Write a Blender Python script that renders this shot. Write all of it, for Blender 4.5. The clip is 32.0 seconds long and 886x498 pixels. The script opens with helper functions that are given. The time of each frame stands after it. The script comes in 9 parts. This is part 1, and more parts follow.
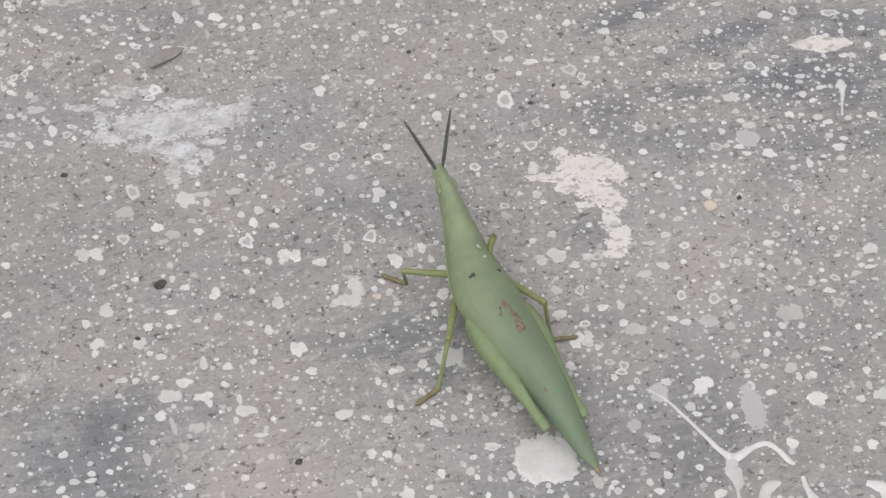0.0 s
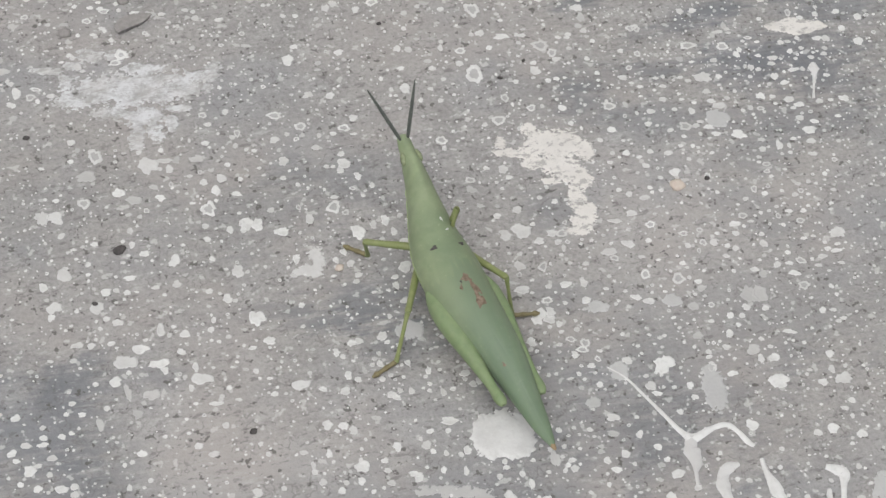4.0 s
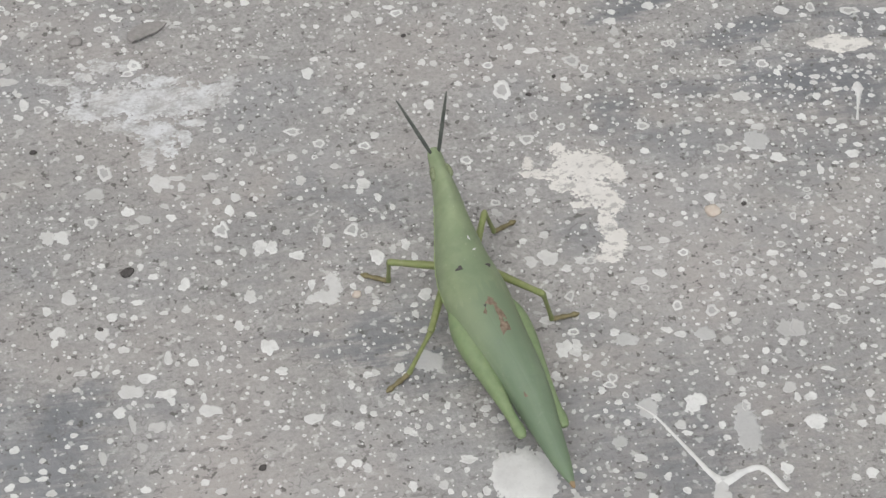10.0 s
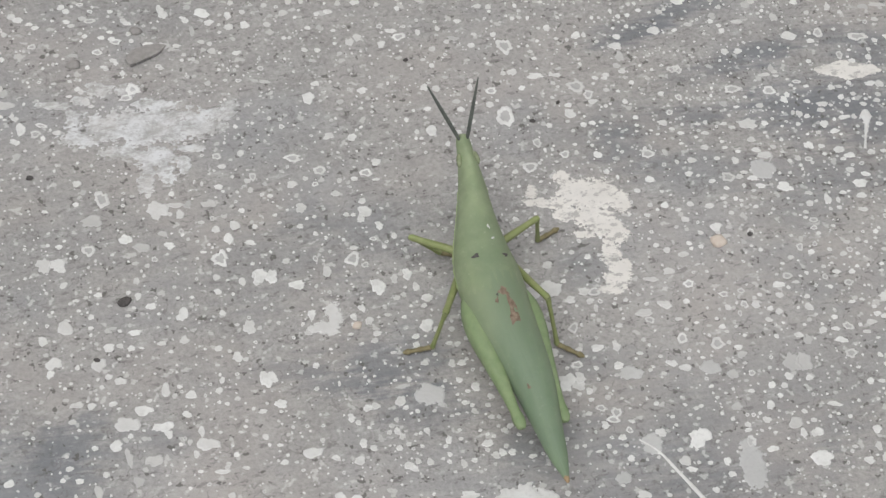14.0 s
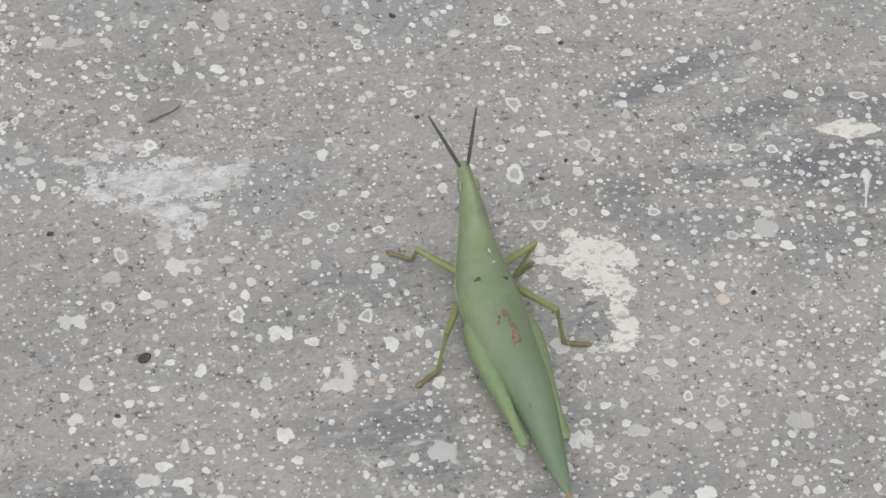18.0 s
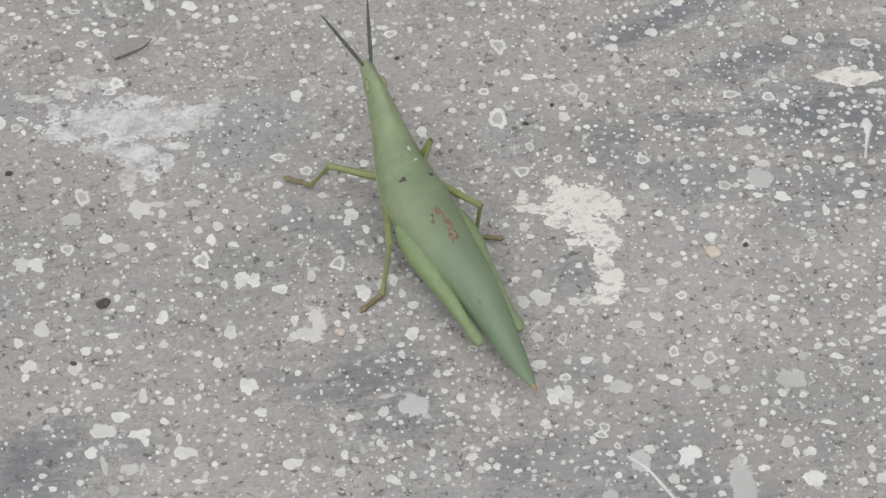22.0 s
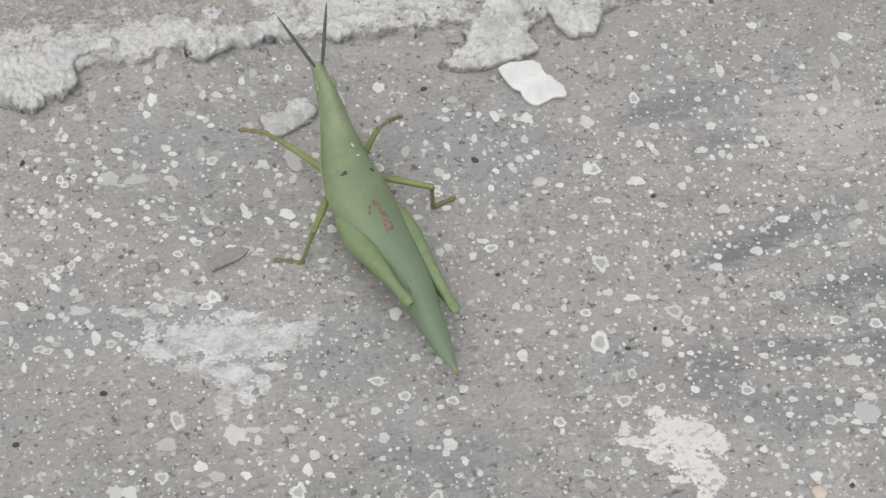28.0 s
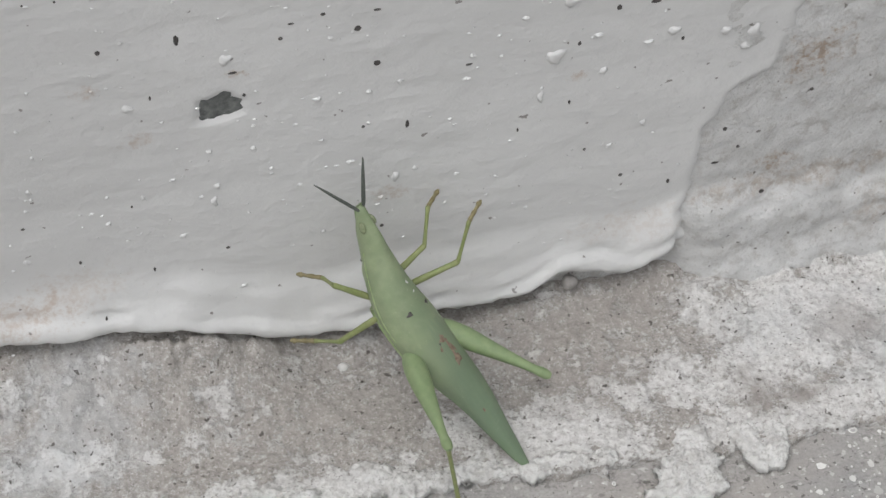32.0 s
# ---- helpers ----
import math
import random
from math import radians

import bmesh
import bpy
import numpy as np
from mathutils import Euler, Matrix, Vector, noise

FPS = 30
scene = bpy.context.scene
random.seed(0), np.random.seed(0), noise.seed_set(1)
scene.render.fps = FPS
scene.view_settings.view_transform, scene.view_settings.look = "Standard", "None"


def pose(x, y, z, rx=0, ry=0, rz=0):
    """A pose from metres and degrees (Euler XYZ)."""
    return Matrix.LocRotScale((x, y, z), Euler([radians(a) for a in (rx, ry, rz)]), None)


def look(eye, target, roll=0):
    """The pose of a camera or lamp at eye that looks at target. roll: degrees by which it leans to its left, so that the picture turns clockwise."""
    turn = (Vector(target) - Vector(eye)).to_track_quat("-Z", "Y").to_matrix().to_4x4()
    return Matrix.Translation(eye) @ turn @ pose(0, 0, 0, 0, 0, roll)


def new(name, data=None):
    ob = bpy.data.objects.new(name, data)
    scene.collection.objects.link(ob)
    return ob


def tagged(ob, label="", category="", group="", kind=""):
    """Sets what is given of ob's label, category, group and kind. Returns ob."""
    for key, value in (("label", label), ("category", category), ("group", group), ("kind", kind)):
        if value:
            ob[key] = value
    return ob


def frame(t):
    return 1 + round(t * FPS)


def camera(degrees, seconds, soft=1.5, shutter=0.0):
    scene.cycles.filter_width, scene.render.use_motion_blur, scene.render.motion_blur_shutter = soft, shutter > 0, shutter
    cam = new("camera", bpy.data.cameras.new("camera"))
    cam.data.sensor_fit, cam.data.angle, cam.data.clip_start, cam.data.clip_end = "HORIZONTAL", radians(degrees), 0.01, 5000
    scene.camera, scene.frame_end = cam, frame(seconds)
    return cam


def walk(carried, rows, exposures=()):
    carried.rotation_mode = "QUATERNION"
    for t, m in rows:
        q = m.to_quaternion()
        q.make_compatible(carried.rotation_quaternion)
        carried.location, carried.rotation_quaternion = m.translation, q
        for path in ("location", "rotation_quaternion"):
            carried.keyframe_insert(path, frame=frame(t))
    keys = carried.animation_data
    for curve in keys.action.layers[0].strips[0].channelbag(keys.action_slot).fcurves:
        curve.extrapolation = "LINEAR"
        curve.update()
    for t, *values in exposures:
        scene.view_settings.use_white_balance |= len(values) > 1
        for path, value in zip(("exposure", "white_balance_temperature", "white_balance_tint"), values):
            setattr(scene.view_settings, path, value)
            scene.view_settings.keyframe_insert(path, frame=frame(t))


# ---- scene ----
cam = camera(22.763, 32.0, soft=1.5)
walk(cam, [
    (0, pose(-0.05973, -0.13844, 0.18986, 38.386, -2.390, -20.480)),
    (0.5, pose(-0.06183, -0.14608, 0.19429, 38.411, -2.829, -20.085)),
    (1, pose(-0.06111, -0.14692, 0.19610, 38.436, -3.154, -19.922)),
    (1.5, pose(-0.06225, -0.14428, 0.19302, 38.667, -3.122, -19.900)),
    (2, pose(-0.06010, -0.14241, 0.19178, 38.632, -3.299, -20.009)),
    (2.5, pose(-0.05521, -0.14650, 0.18827, 38.485, -3.280, -19.657)),
    (3, pose(-0.05824, -0.14716, 0.18720, 38.314, -3.495, -19.550)),
    (3.5, pose(-0.05751, -0.14139, 0.18815, 38.279, -3.483, -19.598)),
    (5.5, pose(-0.05678, -0.13771, 0.18025, 37.645, -3.607, -19.171)),
    (6, pose(-0.05851, -0.13349, 0.18260, 37.607, -3.584, -19.013)),
    (6.5, pose(-0.05855, -0.13040, 0.17797, 37.316, -3.414, -18.617)),
    (7, pose(-0.05934, -0.12872, 0.17453, 37.117, -3.520, -18.450)),
    (7.5, pose(-0.05884, -0.13017, 0.17382, 37.135, -3.483, -18.425)),
    (8, pose(-0.05446, -0.13086, 0.17680, 37.155, -3.672, -18.539)),
    (8.5, pose(-0.05456, -0.12845, 0.17792, 37.116, -3.584, -18.495)),
    (9, pose(-0.05308, -0.12831, 0.17617, 37.137, -3.676, -18.511)),
    (9.5, pose(-0.05204, -0.12932, 0.17624, 36.976, -3.550, -18.371)),
    (10, pose(-0.05147, -0.13045, 0.18178, 37.491, -3.151, -18.256)),
    (10.5, pose(-0.05340, -0.13460, 0.18146, 37.654, -3.077, -18.069)),
    (11, pose(-0.05679, -0.13206, 0.17992, 37.590, -3.067, -17.998)),
    (11.5, pose(-0.05581, -0.12797, 0.18036, 37.533, -3.058, -17.935)),
    (12, pose(-0.05447, -0.12833, 0.18074, 37.544, -3.144, -17.966)),
    (12.5, pose(-0.04898, -0.12964, 0.17999, 37.488, -3.112, -17.871)),
    (13, pose(-0.04656, -0.13019, 0.18095, 37.568, -3.117, -17.897)),
    (13.5, pose(-0.04768, -0.12783, 0.18360, 37.477, -3.175, -17.937)),
    (14, pose(-0.05045, -0.12555, 0.18153, 37.296, -3.432, -18.037)),
    (14.5, pose(-0.04851, -0.12688, 0.18404, 37.259, -3.264, -17.930)),
    (16.5, pose(-0.05090, -0.12712, 0.18760, 37.149, -3.634, -18.067)),
    (17, pose(-0.05029, -0.12646, 0.18742, 37.317, -3.617, -18.087)),
    (17.5, pose(-0.05106, -0.12496, 0.18925, 37.116, -3.775, -17.932)),
    (18, pose(-0.05358, -0.12214, 0.18990, 37.070, -4.083, -18.087)),
    (18.5, pose(-0.05295, -0.11787, 0.18903, 37.246, -3.944, -18.046)),
    (19, pose(-0.05218, -0.11882, 0.18216, 37.156, -4.012, -17.908)),
    (19.5, pose(-0.04705, -0.11974, 0.17789, 37.018, -4.035, -17.675)),
    (20, pose(-0.04687, -0.11882, 0.17756, 36.736, -4.090, -17.697)),
    (20.5, pose(-0.04875, -0.11790, 0.17811, 36.819, -4.080, -17.702)),
    (21, pose(-0.04838, -0.11586, 0.17902, 36.639, -4.176, -17.706)),
    (21.5, pose(-0.04912, -0.11569, 0.17736, 36.575, -4.253, -17.491)),
    (22, pose(-0.04736, -0.12007, 0.17946, 36.465, -4.113, -17.161)),
    (22.5, pose(-0.05025, -0.12059, 0.18157, 36.494, -4.226, -16.926)),
    (23, pose(-0.05262, -0.11798, 0.18212, 36.645, -4.275, -16.847)),
    (23.5, pose(-0.05500, -0.11363, 0.18290, 37.113, -3.920, -16.455)),
    (24, pose(-0.05130, -0.11606, 0.18387, 37.672, -2.800, -15.630)),
    (24.5, pose(-0.05242, -0.12222, 0.18566, 38.358, -2.319, -14.867)),
    (25, pose(-0.04903, -0.12156, 0.18542, 38.307, -2.220, -14.726)),
    (25.5, pose(-0.05063, -0.11936, 0.18026, 38.300, -2.511, -14.850)),
    (27.5, pose(-0.04353, -0.11194, 0.18228, 37.013, -3.960, -15.066)),
    (28, pose(-0.04822, -0.09904, 0.18842, 36.760, -4.117, -15.305)),
    (28.5, pose(-0.05400, -0.08753, 0.19224, 37.043, -3.152, -15.164)),
    (29, pose(-0.05568, -0.07664, 0.20197, 38.362, -1.834, -14.792)),
    (29.5, pose(-0.05540, -0.07116, 0.20712, 39.498, -1.406, -14.822)),
    (30, pose(-0.05657, -0.07110, 0.20921, 39.602, -1.376, -14.779)),
    (30.5, pose(-0.05832, -0.07093, 0.21124, 39.834, -1.309, -14.763)),
    (31, pose(-0.05728, -0.06736, 0.21485, 40.379, -1.292, -14.764)),
    (31.5, pose(-0.05524, -0.06975, 0.21494, 40.474, -1.356, -14.771)),
    (32, pose(-0.05368, -0.07285, 0.21450, 40.321, -1.293, -14.637)),
], exposures=[(0, 0.03, 6350, 12.0), (3.5, 0.03, 6350, 9.6), (8, 0.0, 6350, 8.6), (22, 0.0, 6350, 8.6), (24, 0.05, 6350, 8.6), (28, 0.05, 6350, 8.6), (29.5, 0.0, 6350, 8.6), (32, -0.01, 6350, 8.6)])

# ---- light: an overcast sky with a broad, weak sun ----
SUN_FROM = Vector((-0.26, -0.26, 0.93)).normalized()
world = bpy.data.worlds.new("world")
scene.world = world
world.use_nodes = True
wt = world.node_tree
sky = wt.nodes.new("ShaderNodeTexSky")
sky.sky_type, sky.sun_disc = "NISHITA", False
sky.sun_elevation = math.asin(SUN_FROM.z)
sky.sun_rotation = math.atan2(SUN_FROM.x, SUN_FROM.y)
sky.dust_density, sky.air_density, sky.ozone_density = 6.0, 1.0, 1.0
grey = wt.nodes.new("ShaderNodeHueSaturation")
grey.inputs["Saturation"].default_value = 0.22
wt.links.new(sky.outputs["Color"], grey.inputs["Color"])
background = wt.nodes["Background"]
background.inputs["Strength"].default_value = 0.136
wt.links.new(grey.outputs["Color"], background.inputs["Color"])
sun = new("sun", bpy.data.lights.new("sun", "SUN"))
sun.data.energy, sun.data.angle, sun.data.color = 0.72, radians(60), (1.0, 0.98, 0.96)
sun.matrix_world = look(SUN_FROM * 5, (0, 0, 0))

MM = 0.001
rng = random.Random(7)


# ---- materials ----
class Shader:
    """A node material: coordinates in millimetres, noise, ramps and mixes."""

    def __init__(self, name, rough=0.7, spec=0.3):
        self.m = bpy.data.materials.new(name)
        self.m.use_nodes = True
        self.t = self.m.node_tree
        self.b = self.t.nodes["Principled BSDF"]
        self.b.inputs["Roughness"].default_value = rough
        self.b.inputs["Specular IOR Level"].default_value = spec
        self.co = self.t.nodes.new("ShaderNodeTexCoord").outputs["Object"]

    def node(self, kind, **sets):
        n = self.t.nodes.new(kind)
        for k, v in sets.items():
            n.inputs[k].default_value = v
        return n

    def link(self, a, b):
        self.t.links.new(a, b)

    def noise(self, size_mm, detail=3.0, rough=0.55, stretch=None, seed=0.0):
        n = self.node("ShaderNodeTexNoise", Scale=1.0 / (size_mm * MM), Detail=detail, Roughness=rough)
        src = self.co
        if stretch or seed:
            mp = self.t.nodes.new("ShaderNodeMapping")
            mp.inputs["Scale"].default_value = stretch or (1, 1, 1)
            mp.inputs["Location"].default_value = (seed, seed * 0.7, seed * 1.3)
            self.link(src, mp.inputs["Vector"])
            src = mp.outputs["Vector"]
        self.link(src, n.inputs["Vector"])
        return n.outputs["Fac"]

    def streaks(self, size_mm, along, across, turn, seed=0.0):
        """Noise drawn out along a direction (degrees from x)."""
        mp = self.t.nodes.new("ShaderNodeMapping")
        mp.vector_type = "TEXTURE"
        mp.inputs["Location"].default_value = (seed, seed, 0)
        mp.inputs["Rotation"].default_value = (0, 0, radians(turn))
        mp.inputs["Scale"].default_value = (along, across, 1)
        self.link(self.co, mp.inputs["Vector"])
        n = self.node("ShaderNodeTexNoise", Scale=1.0 / (size_mm * MM), Detail=5.0, Roughness=0.68)
        self.link(mp.outputs["Vector"], n.inputs["Vector"])
        return n.outputs["Fac"]

    def ramp(self, fac, low, high, a=0.0, b=1.0):
        n = self.node("ShaderNodeMapRange")
        n.inputs["From Min"].default_value, n.inputs["From Max"].default_value = low, high
        n.inputs["To Min"].default_value, n.inputs["To Max"].default_value = a, b
        self.link(fac, n.inputs["Value"])
        return n.outputs["Result"]

    def math(self, op, a, b):
        n = self.t.nodes.new("ShaderNodeMath")
        n.operation = op
        for i, v in enumerate((a, b)):
            if isinstance(v, (int, float)):
                n.inputs[i].default_value = v
            else:
                self.link(v, n.inputs[i])
        return n.outputs["Value"]

    def mix(self, fac, a, b):
        n = self.t.nodes.new("ShaderNodeMix")
        n.data_type = "RGBA"
        for sock, v in ((n.inputs["Factor"], fac), (n.inputs[6], a), (n.inputs[7], b)):
            if isinstance(v, tuple):
                sock.default_value = (*v, 1.0)
            elif isinstance(v, (int, float)):
                sock.default_value = v
            else:
                self.link(v, sock)
        return n.outputs[2]

    def spot(self, x, y, rx, ry, turn, ragged, axis="xy"):
        """1 inside an ellipse (millimetres) with a ragged edge, 0 outside."""
        mp = self.t.nodes.new("ShaderNodeMapping")
        mp.vector_type = "TEXTURE"
        third = 1e5
        if axis == "xy":
            mp.inputs["Location"].default_value = (x * MM, y * MM, 0)
            mp.inputs["Rotation"].default_value = (0, 0, radians(turn))
            mp.inputs["Scale"].default_value = (rx * MM, ry * MM, third)
        else:
            mp.inputs["Location"].default_value = (x * MM, 0, y * MM)
            mp.inputs["Rotation"].default_value = (0, radians(-turn), 0)
            mp.inputs["Scale"].default_value = (rx * MM, third, ry * MM)
        self.link(self.co, mp.inputs["Vector"])
        ln = self.t.nodes.new("ShaderNodeVectorMath")
        ln.operation = "LENGTH"
        self.link(mp.outputs["Vector"], ln.inputs[0])
        return self.ramp(self.math("ADD", ln.outputs["Value"], ragged), 1.4, 0.35)

    def bump(self, fac, strength, depth_mm):
        n = self.node("ShaderNodeBump", Strength=strength, Distance=depth_mm * MM)
        self.link(fac, n.inputs["Height"])
        last = self.b.inputs["Normal"]
        if last.is_linked:
            self.link(last.links[0].from_socket, n.inputs["Normal"])
        self.link(n.outputs["Normal"], last)

    def done(self, colour):
        if isinstance(colour, tuple):
            self.b.inputs["Base Color"].default_value = (*colour, 1.0)
        else:
            self.link(colour, self.b.inputs["Base Color"])
        return self.m


def concrete_material():
    s = Shader("weathered_concrete", 0.85, 0.25)
    fine, mid, broad = s.noise(0.5, 5, 0.7), s.noise(4.0, 5, 0.65), s.noise(28.0, 3)
    c = s.mix(s.ramp(mid, 0.34, 0.68), (0.262, 0.252, 0.244), (0.385, 0.372, 0.360))
    c = s.mix(s.ramp(broad, 0.38, 0.68, 0.0, 0.75), c, (0.355, 0.335, 0.315))
    c = s.mix(s.ramp(fine, 0.32, 0.50, 0.6, 0.0), c, (0.205, 0.197, 0.188))
    crumbs = s.noise(0.33, 3, 0.7, (1.0, 1.5, 1), 31.0)
    c = s.mix(s.ramp(crumbs, 0.62, 0.72, 0.0, 0.5), c, (0.16, 0.153, 0.146))
    c = s.mix(s.ramp(fine, 0.52, 0.72, 0.0, 0.6), c, (0.44, 0.425, 0.41))
    # blue-grey paint washes and brush strokes
    ragged = s.ramp(s.math("ADD", s.math("MULTIPLY", s.noise(4.5, 6, 0.75), 0.45), s.math("MULTIPLY", s.streaks(1.5, 3.6, 0.6, -8, 2.0), 0.55)), 0.36, 0.64, -0.95, 0.95)
    for x, y, rx, ry, turn, k in (
        (32.9, 26, 3.8, 1.4, 8, 0.9), (36.8, 27.2, 3.4, 1.3, 10, 0.8), (41.9, 19, 7, 1.5, 6, 0.75), (46.4, 20.1, 5, 1.4, 6, 0.7), (52.8, 20.2, 5, 1.5, 5, 0.6), (25.6, 10, 4, 3.2, -10, 0.75), (30.7, 12.9, 5, 1.9, -8, 0.65),
        (36.1, 13.1, 4.6, 1.3, 0, 0.7), (46.2, 9.5, 4.8, 3.8, -10, 0.85), (52.7, 10.4, 8.5, 4, -12, 0.85), (59.7, 16.5, 6, 3.2, -12, 0.8), (54.7, 5.5, 5.5, 3.8, -12, 0.8), (48.7, 1.2, 9, 3.4, -14, 0.75), (34.3, 5.2, 7, 2.6, -14, 0.6),
    ):
        c = s.mix(s.math("MULTIPLY", s.spot(x, y, rx, ry, turn, ragged), 0.82 * k), c, (0.165, 0.171, 0.182))
    for x, y, rx, ry, turn, k in (
        (-43.6, -14.4, 6.5, 7.5, 20, 0.8), (-42.6, -24.8, 9, 6.5, 0, 0.8), (-31.8, -30.3, 8.5, 4, -15, 0.6), (-16.7, -32.9, 11, 5.5, -15, 0.65), (-0.9, -36.4, 11, 5, -15, 0.65), (13.4, -35, 10, 7, -15, 0.65), (-38.9, -10.7, 5, 3, 0, 0.8),
        (-6.9, -9.6, 6, 3.3, -12, 0.8), (-11.7, -10.6, 5.4, 1.7, -14, 0.7), (-5.3, -15.3, 5, 2.5, -14, 0.7), (16.8, -3.3, 4, 2.5, -14, 0.7), (19.1, 4.9, 2.5, 3, 0, 0.4), (5.3, -22.7, 5.6, 3.3, -14, 0.75), (13.2, -15, 4.2, 2.4, -14, 0.55),
    ):
        c = s.mix(s.math("MULTIPLY", s.spot(x, y, rx, ry, turn, ragged), 0.82 * k), c, (0.165, 0.171, 0.182))
    for x, y, rx, ry, turn, k in (
        (40.8, -2.2, 4.6, 3.4, -14, 0.55), (39.1, -10.7, 7, 3.5, -25, 0.55), (-30.2, -12.4, 2.5, 1.5, 0, 0.7), (-17.5, -7.4, 4, 1.4, -14, 0.6), (33.8, 47.6, 7, 2.2, 4, 0.65), (38.0, 41.2, 5.5, 1.8, 4, 0.6), (42.5, 28.8, 5, 1.8, 10, 0.75),
        (33.4, 27.6, 6, 1.3, 12, 0.6), (-14, 6, 9, 6, 0, 0.35), (-38, 14, 12, 8, 0, 0.25), (33, -22, 14, 9, 10, 0.35), (24, 14, 8, 3, 0, 0.35), (20, -30, 14, 9, 0, 0.4), (-4, 8, 7, 5, 0, 0.35), (-20, 44, 14, 5, 8, 0.25),
    ):
        c = s.mix(s.math("MULTIPLY", s.spot(x, y, rx, ry, turn, ragged), 0.82 * k), c, (0.165, 0.171, 0.182))
    wash = s.noise(20.0, 4, 0.6, seed=41.0)
    c = s.mix(s.ramp(wash, 0.50, 0.66, 0.0, 0.4), c, (0.262, 0.268, 0.280))
    # a pale limewash
    for x, y, rx, ry, turn, k in ((48, 41, 8, 5.5, 0, 0.75), (-20, -30, 14, 8, 0, 0.35), (-30, -22, 6, 9, 20, 0.35), (30, -10, 16, 12, 0, 0.25)):
        c = s.mix(s.math("MULTIPLY", s.spot(x, y, rx, ry, turn, ragged), k), c, (0.47, 0.45, 0.43))
    blush = s.noise(16.0, 3, 0.5, seed=20.0)
    c = s.mix(s.ramp(blush, 0.5, 0.68, 0.0, 0.5), c, (0.385, 0.352, 0.328))
    # dark grit, hair cracks and fine scratches
    wander = s.math("ABSOLUTE", s.math("SUBTRACT", s.noise(1.5, 2, 0.5, seed=51.0), 0.5), 0.0)
    cracks = s.math("MULTIPLY", s.ramp(wander, 0.030, 0.010), s.ramp(s.noise(2.2, 3, 0.6, seed=57.0), 0.52, 0.58))
    c = s.mix(s.math("MULTIPLY", cracks, 0.45), c, (0.14, 0.133, 0.126))
    grit = s.noise(0.8, 2, 0.5, seed=3.1)
    c = s.mix(s.ramp(grit, 0.655, 0.69, 0.0, 0.8), c, (0.11, 0.103, 0.096))
    scratch = s.noise(1.3, 3, 0.6, (0.7, 1.6, 1), 1.7)
    c = s.mix(s.ramp(scratch, 0.60, 0.66, 0.0, 0.5), c, (0.13, 0.125, 0.12))
    pale = s.noise(1.1, 2, 0.5, seed=8.3)
    c = s.mix(s.ramp(pale, 0.63, 0.68, 0.0, 0.6), c, (0.58, 0.57, 0.55))
    smear = s.noise(2.6, 5, 0.75, (0.7, 1.5, 1), 12.0)
    c = s.mix(s.ramp(smear, 0.58, 0.70, 0.0, 0.5), c, (0.55, 0.54, 0.525))
    s.bump(fine, 0.5, 0.16)
    s.bump(mid, 0.3, 0.4)
    return s.done(c)


def paint_material(name, colour, dirt, per_island=False, rough=0.55):
    s = Shader(name, rough, 0.35)
    fine, mid = s.noise(0.5, 4, 0.65), s.noise(2.5, 3)
    c = s.mix(s.ramp(fine, 0.5, 0.8, 0.0, 0.6), colour, dirt)
    c = s.mix(s.ramp(mid, 0.42, 0.72, 0.0, 0.55), c, dirt)
    if per_island:
        rand = s.t.nodes.new("ShaderNodeNewGeometry").outputs["Random Per Island"]
    else:
        rand = s.t.nodes.new("ShaderNodeObjectInfo").outputs["Random"]
    c = s.mix(s.ramp(rand, 0.2, 1.0, 0.0, 0.7), c, dirt)
    s.bump(fine, 0.4, 0.08)
    return s.done(c)


def splash_material(name, low, high, white):
    """Thin white paint, brushed so that the concrete shows through."""
    s = Shader(name, 0.65, 0.3)
    fine, streak = s.noise(0.5, 6, 0.78, (0.85, 1.25, 1), 4.0), s.noise(2.2, 6, 0.75, (0.75, 1.3, 1), 2.0)
    c = s.mix(s.ramp(s.math("ADD", s.math("MULTIPLY", fine, 0.35), s.math("MULTIPLY", streak, 0.65)), low, high), (0.345, 0.335, 0.325), white)
    pits = s.noise(0.9, 4, 0.7, (0.8, 1.4, 1), 6.0)
    c = s.mix(s.ramp(pits, 0.56, 0.59, 0.0, 0.75), c, (0.33, 0.315, 0.30))
    c = s.mix(s.ramp(s.noise(3.5, 3, 0.6, seed=17.0), 0.45, 0.7, 0.0, 0.35), c, (0.50, 0.475, 0.445))
    s.bump(fine, 0.25, 0.06)
    return s.done(c)


